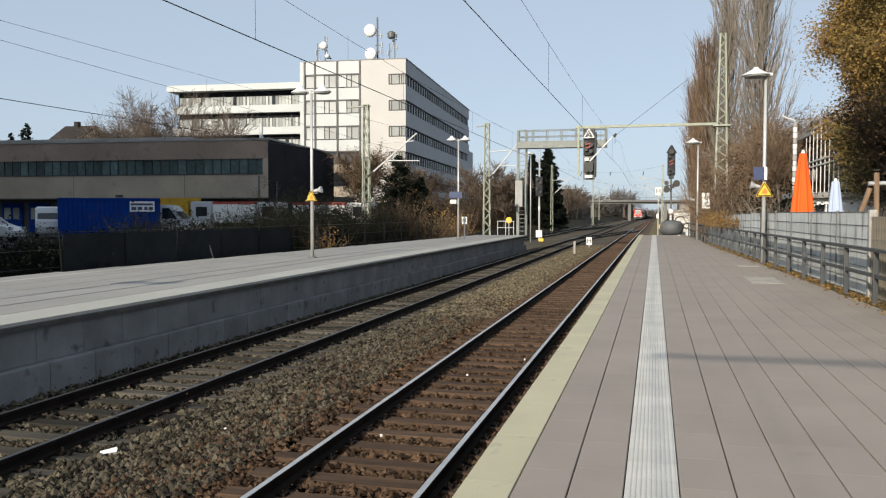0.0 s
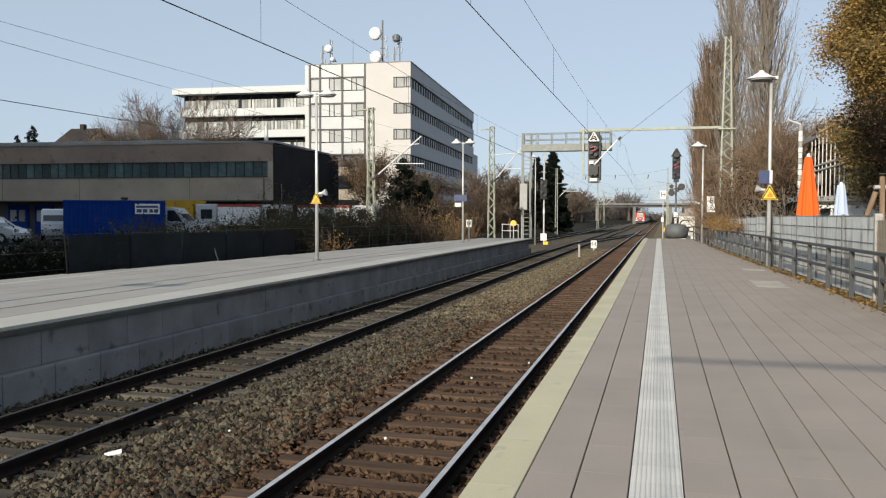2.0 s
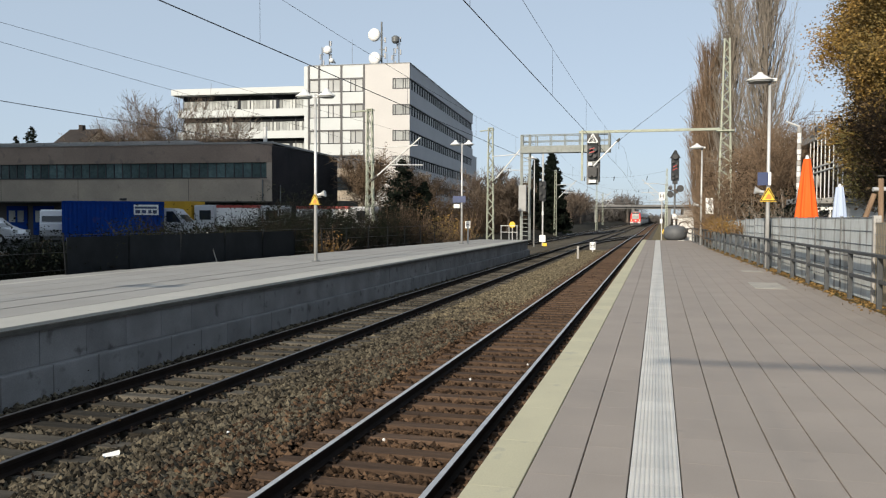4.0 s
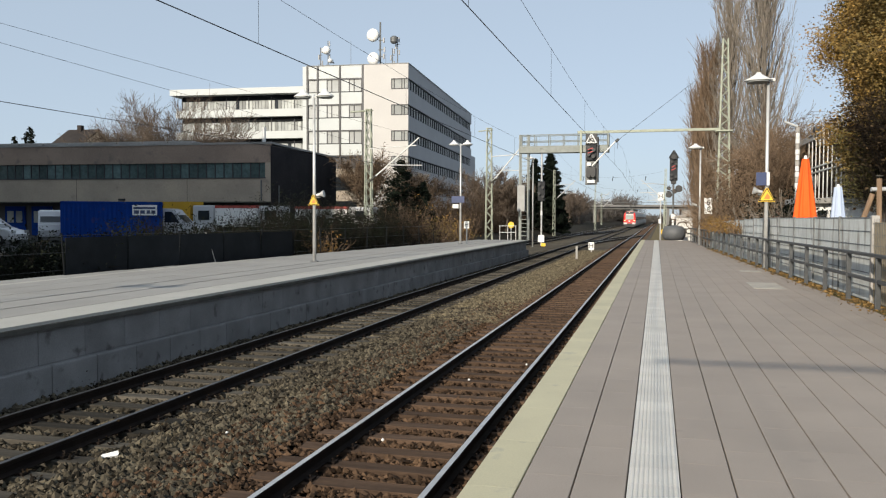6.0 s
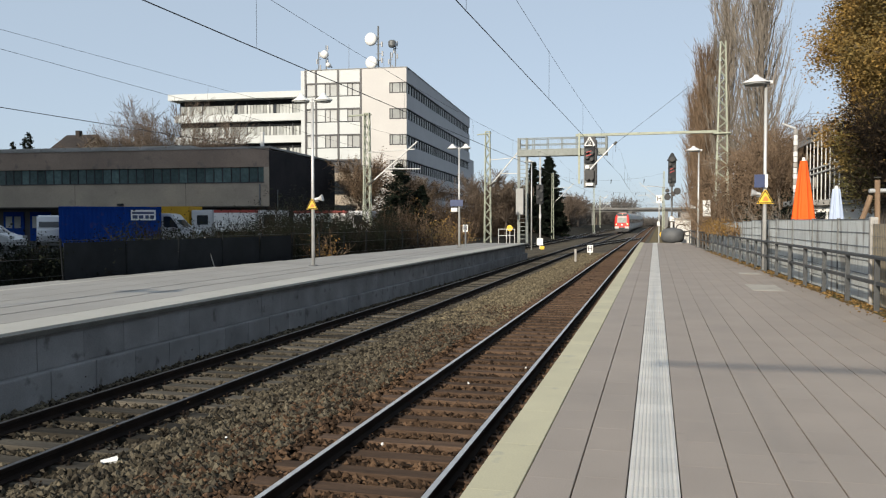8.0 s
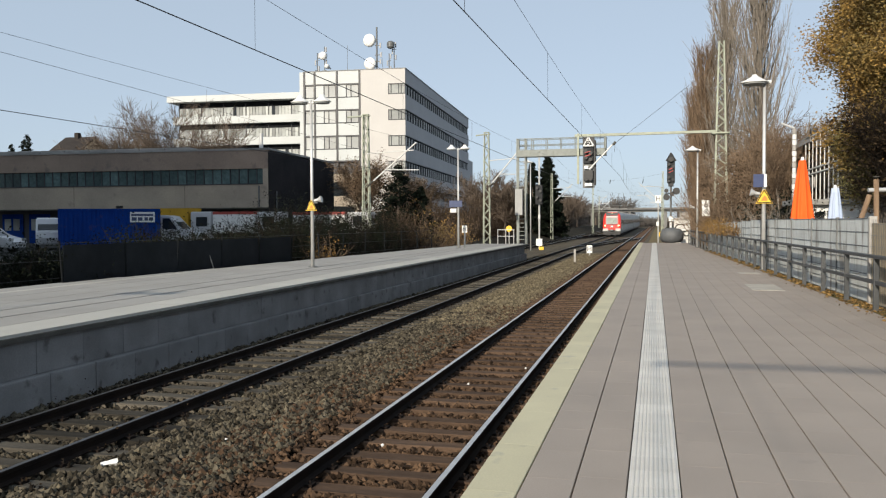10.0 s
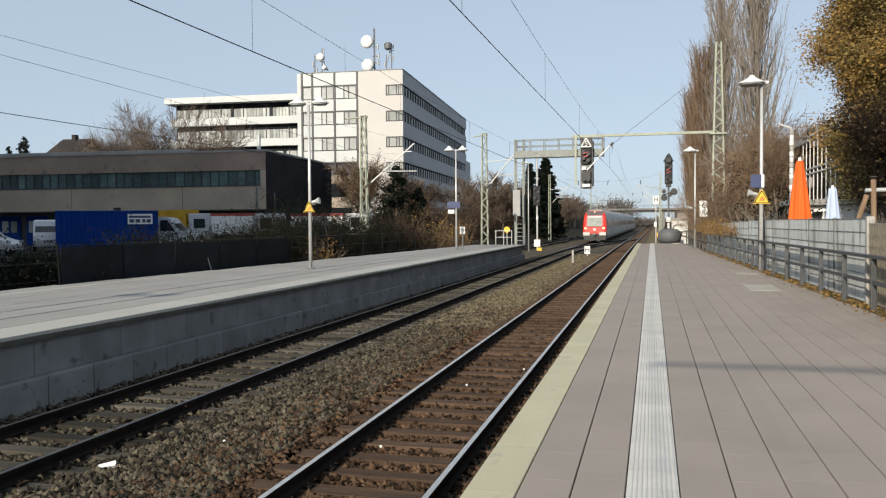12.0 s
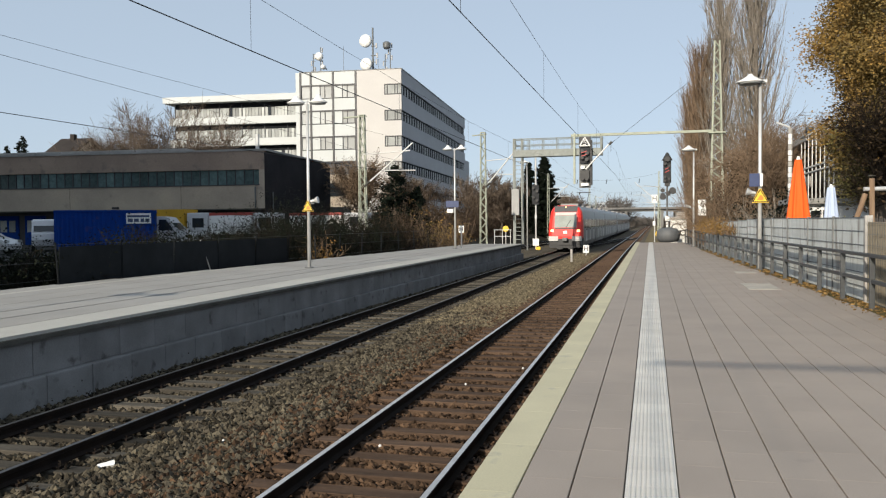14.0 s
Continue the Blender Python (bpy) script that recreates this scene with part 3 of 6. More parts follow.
def make_platform_near():
    bm = bmesh.new()
    ys = [-25, 0, 16, 30, 45, 63]
    lo = [(EDGE_R + 0.03, y) for y in ys]
    hi = [(right_edge(y) + 0.25, y) for y in reversed(ys)]
    prism(bm, lo + hi, "z", -1.5, -0.05)
    p = tagged(part("platform", bm, M["joint"]), "station platform with grey slab paving and a cream edge", "platform", kind="structure")
    rng = random.Random(5)
    slab = [slab_mesh(PITCH, 0.63, 0.05, M["paving"], 0.0045)]
    edge = slab_mesh(PITCH, 1.05, 0.16, M["cream"])
    rib = tactile_mesh(PITCH, 0.33, 0.05)
    for i in range(82):
        share("edge_slab", edge, p, pose(EDGE_R + PITCH / 2, -22 + i * 1.05, 0.002))
    for i in range(206):
        share("ribbed_slab", rib, p, pose(EDGE_R + PITCH * 3.5, -5 + i * 0.33, 0.003))
    rest_v, rest_f = [], []
    count = 0
    rows = [1, 2] + list(range(4, 17))
    for c in rows:
        x = EDGE_R + PITCH * (c + 0.5)
        off = rng.uniform(0, 0.6)
        for i in range(-30, 100):
            y = i * 0.63 + off
            if y > 62.6 or x + PITCH / 2 > right_edge(y) + 0.15:
                continue
            dz = 0.0
            if 2.5 < y < 15 and count < 290:
                share("slab", rng.choice(slab), p, pose(x, y, dz))
                count += 1
            else:
                k = len(rest_v)
                a, b = PITCH / 2 - 0.003, 0.3139
                rest_v += [(x - a, y - b, dz), (x + a, y - b, dz), (x + a, y + b, dz), (x - a, y + b, dz),
                           (x - a, y - b, -0.04), (x + a, y - b, -0.04), (x + a, y + b, -0.04), (x - a, y + b, -0.04)]
                rest_f += [(k, k + 1, k + 2, k + 3), (k, k + 4, k + 5, k + 1), (k + 1, k + 5, k + 6, k + 2), (k + 2, k + 6, k + 7, k + 3), (k + 3, k + 7, k + 4, k)]
    arrays_ob("paving_rest", rest_v, rest_f, M["paving"], p, kind="stuff")


LEFT_EDGE = -9.12


def far_edge(y):
    return -16.1 + max(0.0, y - 17.0) * 0.074


def make_platform_far():
    p = thing("platform", (0, 0, 0), 0, "island platform with pale paving and a precast concrete wall", "platform", kind="structure")
    bm = bmesh.new()
    ys = [-25, 17, 35, 60]
    prism(bm, [(LEFT_EDGE - 0.28, y) for y in ys] + [(far_edge(y), y) for y in reversed(ys)], "z", -1.45, -0.045)
    part("platform_core", bm, M["joint"], p)
    # paving courses as long bands with thin dark joints
    bands = [0.0, 0.92, 1.93, 2.83, 3.8, 4.9, 5.75, 6.05, 7.1]
    for k, (a, b) in enumerate(zip(bands, bands[1:])):
        bm = bmesh.new()
        y = -24.0
        while y < 59.5:
            y2 = min(y + 2.4, 60)
            xr, xl = LEFT_EDGE + 0.03 - a, LEFT_EDGE + 0.03 - b
            lim = far_edge(y2)
            if xl < lim:
                xl = lim
            if xr - xl > 0.1:
                box(bm, xl + (0.06 if k in (1, 2) else 0.016), xr - 0.012, y + 0.004, y2 - 0.004, -0.05, 0.0)
            y = y2
        part("paving_course", bm, M["course_pale" if k in (0, 6) else "platform_l"], p)
    part("coping", B(LEFT_EDGE - 0.10, LEFT_EDGE + 0.07, -24, 60, -0.13, -0.052), M["edge"], p, "dark weathered coping strip")
    rng = random.Random(9)
    up = [mesh_of(B(-0.14, 0.14, 0.004, 1.051, -0.67, -0.132, bevel=0.008), "wall_block", M["wallblock"]) for _ in range(2)]
    low = [mesh_of(B(-0.2, 0.25, 0.004, 1.051, -1.30, -0.674, bevel=0.03), "wall_block", M["wallblock"]) for _ in range(2)]
    for i in range(80):
        y = 10.48 + (i - 32) * 1.055
        if y > 59:
            break
        share("wall_block", rng.choice(up), p, pose(LEFT_EDGE - 0.13 + rng.uniform(-0.006, 0.006), y, 0))
        share("wall_block", rng.choice(low), p, pose(LEFT_EDGE - 0.11 + rng.uniform(-0.008, 0.008), y + 0.15, 0))


make_ground()
make_tracks()
make_platform_near()
make_platform_far()

# ---- buildings beyond the far platform ----
CITY = 3.85


def make_office():
    t = thing("office_building", (-31.66, 103.35, 0), CITY, "white flat-roofed office block with ribbon windows and dishes on its roof", "building")
    top, W, L = 21.8, 14.0, 54.0
    tops = [19.9, 16.5, 13.1, 9.75, 6.4, 3.05]
    hgt = 1.42
    # core of dark structure, faced with panels on every storey
    part("core", B(-W + 0.25, -0.25, 0.25, L - 0.25, 0, top - 0.6), M["frame_dark"], t)
    part("roof", B(-W + 0.05, -0.05, 0.05, L - 0.05, top - 0.7, top - 0.4), M["roof_grey"], t)
    part("parapet_cap", B(-W - 0.06, 0.08, -0.08, L + 0.06, top, top + 0.09), M["galv_dark"], t, "thin dark metal coping")
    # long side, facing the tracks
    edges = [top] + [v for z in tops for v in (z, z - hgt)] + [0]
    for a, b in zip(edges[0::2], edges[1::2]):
        part("spandrel", B(-0.25, 0.0, 0.02, L, b, a), M["office_side"], t, "white spandrel band with shade in its colour")
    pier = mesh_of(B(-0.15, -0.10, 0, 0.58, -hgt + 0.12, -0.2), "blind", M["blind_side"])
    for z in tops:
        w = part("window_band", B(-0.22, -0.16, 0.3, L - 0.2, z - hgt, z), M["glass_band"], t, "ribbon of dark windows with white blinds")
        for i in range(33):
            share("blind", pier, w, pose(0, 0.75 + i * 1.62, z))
        part("frame", B(-0.16, -0.1, 0.3, L - 0.2, z - hgt, z - hgt + 0.08), M["frame_dark"], w)
    # rose-rendered end with one window per storey at the corner
    for a, b in zip(edges[0::2], edges[1::2]):
        part("render_band", B(-6.1, -0.0, -0.02, 0.25, b, a), M["office_pink"], t, "pale rose rendered wall")
    for z in tops[:5]:
        part("render_pier", B(-6.1, -2.32, -0.02, 0.25, z - hgt, z), M["office_pink"], t)
        w = part("window", B(-2.32, -0.1, 0.1, 0.16, z - hgt, z), M["blind"], t, "window with pale blinds in a dark frame")
        bm = bmesh.new()
        for x in (-2.32, -1.98, -0.95, -0.62, -0.1):
            box(bm, x, x + 0.09, 0.0, 0.12, z - hgt, z)
        box(bm, -2.32, -0.02, 0.0, 0.12, z - 0.1, z)
        box(bm, -2.32, -0.02, 0.0, 0.12, z - hgt, z - hgt + 0.14)
        part("frame", bm, M["frame_dark"], w)
    # white panel grid
    bm = bmesh.new()
    for x in (-14.0, -12.55, -9.45, -6.32):
        box(bm, x, x + 0.24, -0.1, 0.1, 8.2, top)
    part("mullion", bm, M["frame_dark"], t, "dark vertical facade fin")
    cols = ((-13.76, -12.55), (-12.31, -9.45), (-9.21, -6.32))
    for i, z in enumerate([20.0, 16.6, 13.15, 9.8]):
        up = top if i == 0 else [20.0, 16.6, 13.15][i - 1] - 1.75
        for a, b in cols:
            part("panel", B(a, b, 0.0, 0.22, z + 0.12, up, bevel=0.02), M["office_white"], t, "white facade panel")
        part("rail", B(-13.9, -6.2, -0.05, 0.1, z - 0.06, z + 0.12), M["frame_dark"], t)
        if i < 3:
            for a, b in cols[1:]:
                part("panel", B(a, a + 1.1, 0.03, 0.22, z - 1.62, z - 0.06), M["office_white"], t)
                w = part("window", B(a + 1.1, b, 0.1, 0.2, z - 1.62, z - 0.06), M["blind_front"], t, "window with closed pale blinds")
                fr = bmesh.new()
                for x in (a + 1.1, a + 1.75, b - 0.12):
                    box(fr, x, x + 0.1, 0.02, 0.14, z - 1.62, z - 0.06)
                part("frame", fr, M["frame_dark"], w)
            part("window", B(cols[0][0], cols[0][1], 0.1, 0.2, z - 1.62, z - 0.06), M["blind_front"], t)
    part("corner_strip", B(-14.55, -14.0, -0.02, 0.3, 2, top), M["office_white"], t)
    # low link under the grid
    part("plinth", B(-13.9, -6.2, -0.4, 0.2, 0, 8.1), M["ware_front"], t, "shaded brown base wall")
    for k in range(2):
        part("window", B(-13.2, -6.9, -0.46, -0.4, 2.0 + 3.2 * k, 3.8 + 3.2 * k), M["glass_dark"], t)
    # rear stair block
    part("annex", B(-6.0, -0.4, L + 0.1, L + 8, 0, 14.0), M["office_side"], t, "lower grey annex")
    # wing set back behind
    for k, (z0, z1) in enumerate(((20.75, 21.7), (17.3, 18.45), (13.9, 15.05), (10.5, 11.65), (7.1, 8.25), (3.7, 4.85), (0, 1.6))):
        out = 0.7 if k == 0 else 0.0
        part("wing_band", B(-41.5 - out, -14.4, 15.5 - out, 28, z0, z1), M["office_white"], t, "white concrete storey band")
    part("wing_core", B(-40.9, -14.4, 16.8, 27.5, 0, 20.7), M["frame_dark"], t)
    bar = mesh_of(B(0, 0.12, 0, 0.15, 0, 2.05), "wing_mullion", M["frame_dark"])
    pane = mesh_of(B(0.03, 0.51, 0, 0.1, 0.14, 1.5), "wing_window", M["blind"])
    dark = mesh_of(B(0.03, 0.51, 0, 0.1, 0.14, 1.5), "wing_window", M["glass_dark"])
    for k, z in enumerate((18.45, 15.05, 11.65, 8.25)):
        rng = random.Random(k)
        for i in range(49):
            share("wing_window", pane if rng.random() < 0.96 else dark, t, pose(-41.0 + i * 0.54, 16.6, z))
        for i in range(8):
            share("wing_mullion", bar, t, pose(-41.05 + i * 3.78, 16.48, z))
        # black strip over the panes, painted as the shade of the band above
        part("blind_box", B(-40.9, -14.5, 16.5, 17.0, z + 1.55, z + 2.3), M["glass_band"], t, "black strip painted as shade under the storey band")
        part("wing_sill", B(-40.9, -14.5, 16.45, 16.6, z, z + 0.12), M["frame_dark"], t)
    part("roof_plant", B(-22, -19, 19, 23, 21.7, 22.4), M["galv"], t)
    return t


def dish(name, loc, r, label):
    d = thing(name, loc, CITY - 8, label, "antenna")
    prof = [(0.02, 0.0), (r * 0.5, 0.03), (r * 0.85, 0.12), (r, 0.28), (r, 0.62), (r * 0.9, 0.66), (r * 0.35, 0.95), (0.05, 1.0)]
    bm = lathe(bmesh.new(), prof, 28)
    bmesh.ops.rotate(bm, verts=bm.verts, cent=(0, 0, 0), matrix=Matrix.Rotation(radians(-90), 3, "X"))
    part("drum", bm, M["white"], d, "white dish cover", smooth=True)
    part("bracket", R((0, 1.0, 0), (0.1, 1.25, -0.2), 0.09), M["galv_dark"], d)
    return d


def make_roof_masts():
    zr = 21.4
    m = thing("antenna_mast", (-37.1, 107.9, zr), 0, "steel antenna mast on the office roof", "antenna mast")
    part("pole", R((0, 0, 0), (0, 0, 7.1), 0.12), M["galv_dark"], m)
    for z, s in ((4.6, 0.5), (3.3, 0.6), (2.4, 0.5)):
        part("bracket", R((-s / 2, 0, z), (s, 0, z), 0.06), M["galv_dark"], m)
        part("panel_antenna", B(s - 0.1, s + 0.12, -0.1, 0.1, z - 0.35, z + 0.35, bevel=0.03), M["antenna"], m)
    dish("dish_antenna", (-38.1, 107.2, 26.7), 0.88, "large white dish antenna on the roof mast")
    dish("dish_antenna", (-37.95, 107.0, 23.45), 0.86, "white dish antenna low on the roof mast")
    for x, y, h, lab in ((-34.7, 108.2, 5.0, "thin lattice antenna mast with panels"), (-35.3, 107.8, 3.4, "short steel antenna mast on the roof"), (-43.2, 104.0, 4.0, "slim antenna pole on the roof"),
                         (-44.1, 103.6, 3.1, "slim roof antenna pole with panels"), (-40.3, 105.0, 4.2, "thin whip antenna on the roof"), (-36.0, 107.0, 2.6, "short whip antenna on the roof")):
        a = thing("antenna_mast", (x, y, zr), 0, lab, "antenna mast")
        whip = "whip" in lab
        part("pole", R((0, 0, 0), (0, 0, h), 0.03 if whip else 0.075, 0.02 if whip else 0.06), M["galv_dark"], a)
        if not whip:
            for z, dx in ((h - 0.4, 0.22), (h - 1.3, -0.24), (h - 2.1, 0.24)):
                part("panel_antenna", B(dx - 0.08, dx + 0.08, -0.1, 0.1, z - 0.34, z + 0.34, bevel=0.03), M["antenna"], a)
            for z in (0.8, h - 1.0):
                part("strut", R((-0.3, 0, z), (0.3, 0, z), 0.04), M["galv_dark"], a)
    dish("dish_antenna", (-43.3, 103.2, 24.1), 0.55, "small white dish antenna")
    dish("dish_antenna", (-42.8, 103.4, 22.7), 0.32, "very small dish antenna")
    d = thing("drum_antenna", (-35.0, 107.6, 25.9), 0, "grey drum antenna on a pole", "antenna")
    part("drum", lathe(bmesh.new(), [(0.3, -0.5), (0.52, -0.3), (0.55, 0.3), (0.3, 0.5)], 18), M["galv_dark"], d)


def make_warehouse():
    t = thing("warehouse", (-29.76, 59.78, 0), CITY, "low brown-grey warehouse with a strip of green factory glazing", "building")
    L, D, top = 46.0, 16.5, 7.45
    part("wall_upper", B(-L, 0, 0, 0.35, 5.98, top), M["ware_top"], t, "brown exposed-aggregate parapet wall")
    part("wall_lower", B(-L, 0, 0, 0.35, 2.87, 4.78), M["ware_front"], t, "exposed-aggregate wall panel")
    part("wall_pier", B(-0.45, 0, 0, 0.35, 4.78, 5.98), M["ware_front"], t)
    part("side_wall", B(-0.35, 0.03, 0.02, D, 0, top - 0.1), M["ware_side"], t, "near-black side wall")
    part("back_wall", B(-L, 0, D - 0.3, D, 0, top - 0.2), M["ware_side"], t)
    part("roof", B(-L, 0.1, -0.06, D + 0.05, top, top + 0.16), M["roof_grey"], t, "grey felt roof edge")
    x = -L
    while x < -8.0:
        part("roof_panel", B(x + 0.05, x + 2.2, 0.6, 2.2, top + 0.16, top + 0.4, bevel=0.03), M["roof_grey"], t)
        x += 2.3
    rng = random.Random(4)
    x = -L + 0.2
    while x < -0.6:
        w = 0.76
        p = part("pane", B(x, min(x + w - 0.07, -0.46), 0.16, 0.2, 4.8, 5.96), M["ware_glass"], t)
        x += w
    bar = mesh_of(B(0, 0.06, 0.1, 0.2, 4.78, 5.98), "mullion", M["frame_dark"])
    for k in range(int(L / 0.76)):
        share("mullion", bar, t, pose(-L + 0.13 + k * 0.76, 0, 0))
    part("sill", B(-L, -0.4, -0.05, 0.12, 4.72, 4.80), M["frame_dark"], t)
    part("recess", B(-L, -0.1, 1.6, 1.8, 0, 2.9), M["frame_dark"], t, "dark recessed loading bays")
    part("lintel_lip", B(-L, 0, -0.04, 0.3, 2.78, 2.87), M["edge"], t)
    for x in (-24.5, -17.2, -36.0, -7.2):
        part("panel_joint", B(x, x + 0.03, -0.004, 0.02, 2.87, 4.72), M["joint"], t)
    for x in (-26.6, -13.2):
        part("wall_lamp", B(x, x + 0.5, -0.3, 0, 2.95, 3.12, bevel=0.04), M["black"], t)
    part("downpipe", R((-0.75, -0.1, 2.9), (-0.75, -0.1, 4.6), 0.06), M["galv_dark"], t)
    for z in (2.9, 4.2):
        part("vent_pipe", R((0.1, 1.5, 0), (0.1, 1.5, z), 0.05), M["galv_dark"], t)
    # dock doors in blue
    for x in (-25.2, -22.6, -30.2):
        part("door", B(x, x + 2.0, 1.5, 1.6, 0, 2.5, bevel=0.02), M["container"], t, "blue dock door with small panes")
        for a in (0.25, 1.1):
            part("door_pane", B(x + a, x + a + 0.6, 1.46, 1.5, 1.1, 2.1), M["blind"], t)
    c = thing("chimney_pipe", (-31.6, 62.3, 7.5), 0, "pale metal flue pipe on the warehouse roof", "flue")
    part("pipe", R((0, 0, 0), (0, 0, 1.45), 0.16), M["galv"], c)
    part("cap", R((0, 0, 1.45), (0, 0, 1.55), 0.19), M["galv"], c)


make_office()
make_roof_masts()
make_warehouse()

# ---- railway equipment ----
def lattice(t, h, w0, w1, d0, d1, legs=0.055, step=0.6, mats="mast", z0=0.0):
    """Four tapering angle-iron legs with zigzag lacing."""
    c = [(-1, -1), (1, -1), (1, 1), (-1, 1)]
    for sx, sy in c:
        part("leg", R((sx * w0 / 2, sy * d0 / 2, z0), (sx * w1 / 2, sy * d1 / 2, h), legs, legs, 4), M[mats], t)
    bm = bmesh.new()
    n = int((h - z0) / step)
    for i in range(n):
        za, zb = z0 + (h - z0) * i / n, z0 + (h - z0) * (i + 1) / n
        ka, kb = i / n, (i + 1) / n
        wa, wb = w0 + (w1 - w0) * ka, w0 + (w1 - w0) * kb
        da, db = d0 + (d1 - d0) * ka, d0 + (d1 - d0) * kb
        s = 1 if i % 2 else -1
        for side in (-1, 1):
            rod(bm, (s * wa / 2, side * da / 2, za), (-s * wb / 2, side * db / 2, zb), legs * 0.6, None, 4)
            rod(bm, (side * wa / 2, s * da / 2, za), (side * wb / 2, -s * db / 2, zb), legs * 0.6, None, 4)
    tagged(part("lacing", bm, M[mats], t), kind="stuff")
    return t


GY = 60.0


def make_gantry():
    t = thing("signal_gantry", (0, GY, 0), 0, "grey signal gantry with a caged walkway and a pale green boom", "gantry")
    # ladder tower on the island platform
    for x in (-9.75, -9.15):
        for y in (-0.3, 0.3):
            part("tower_leg", B(x - 0.05, x + 0.05, y - 0.05, y + 0.05, 0, 7.7), M["walkway"], t)
    bm = bmesh.new()
    for i in range(24):
        box(bm, -9.7, -9.2, -0.33, -0.29, 0.3 + i * 0.3, 0.34 + i * 0.3)
    part("ladder_rungs", bm, M["walkway"], t)
    part("cabinet", B(-9.85, -9.3, -0.75, -0.36, 2.1, 4.0, bevel=0.03), M["cabinet_grey"], t, "grey equipment cabinet")
    # walkway
    part("walkway_beam", B(-9.8, -3.35, -0.45, -0.35, 6.35, 6.85, bevel=0.01), M["walkway"], t)
    part("walkway_beam", B(-9.8, -3.35, 0.35, 0.45, 6.35, 6.85, bevel=0.01), M["walkway"], t)
    part("walkway_deck", B(-9.8, -3.35, -0.35, 0.35, 6.8, 6.85), M["walkway"], t)
    for y in (-0.43, 0.43):
        for z in (7.2, 7.65):
            part("handrail", R((-9.75, y, z), (-3.4, y, z), 0.03), M["walkway"], t)
        for i in range(7):
            x = -9.7 + i * 1.04
            part("handrail_post", R((x, y, 6.8), (x, y, 7.66), 0.03), M["walkway"], t)
    for y in (-0.43, 0.43):
        bm = bmesh.new()
        for i in range(40):
            rod(bm, (-9.7 + i * 0.16, y, 6.85), (-9.7 + i * 0.16, y, 7.65), 0.003, None, 4)
        tagged(part("mesh_guard", bm, M["walkway"], t), kind="stuff")
    part("end_frame", B(-3.4, -3.34, -0.45, 0.45, 6.35, 7.66), M["walkway"], t)
    # boom to the lattice mast
    part("boom", B(-5.6, 4.1, -0.1, 0.1, 7.72, 7.9, bevel=0.015), M["mast"], t, "pale green steel boom")
    m = thing("lattice_mast", (4.45, GY, 0), 0, "pale green lattice mast carrying the gantry boom", "mast")
    lattice(m, 14.0, 0.95, 0.32, 0.8, 0.3, 0.06, 0.5)
    part("boom_seat", B(-0.6, 0.55, -0.45, 0.45, 7.62, 7.72), M["mast"], m)
    part("footing", B(-0.9, 0.9, -0.7, 0.7, -0.4, 0.12, bevel=0.04), M["concrete"], m)


def signal_head(t, x, y, z0, z1, w, lamps, red_bar=False):
    part("screen", B(x - w / 2, x + w / 2, y, y + 0.18, z0, z1, bevel=0.03), M["signal_dark"], t, "dark grey signal screen")
    for lx, lz in lamps:
        bm = bmesh.new()
        rod(bm, (x + lx, y - 0.24, lz), (x + lx, y + 0.02, lz), 0.13, 0.13, 16)
        part("lamp_hood", bm, M["black"], t)
    if red_bar:
        bm = bmesh.new()
        for k in (-0.16, 0.12):
            prism(bm, [(x - 0.22, z0 + (z1 - z0) * 0.56 + k), (x - 0.18, z0 + (z1 - z0) * 0.56 - 0.06 + k), (x + 0.21, z0 + (z1 - z0) * 0.56 + 0.15 + k), (x + 0.17, z0 + (z1 - z0) * 0.56 + 0.21 + k)], "y", y - 0.03, y - 0.012)
        part("red_bar", bm, M["red_lens"], t, "red diagonal bars")


def letters(text, size, loc, material, parent, name="lettering", depth=0.006):
    """Raised characters facing the camera side, in the built-in font."""
    cu = bpy.data.curves.new(name, "FONT")
    cu.body, cu.size, cu.extrude, cu.align_x, cu.align_y = text, size, depth, "CENTER", "CENTER"
    tmp = bpy.data.objects.new(name, cu)
    scene.collection.objects.link(tmp)
    bpy.context.view_layer.update()
    me = bpy.data.meshes.new_from_object(tmp.evaluated_get(bpy.context.evaluated_depsgraph_get()))
    bpy.data.objects.remove(tmp)
    me.materials.clear()
    me.materials.append(material)
    ob = new(name, me)
    ob.parent = parent
    ob.matrix_basis = pose(*loc, 90, 0, 0)
    return ob


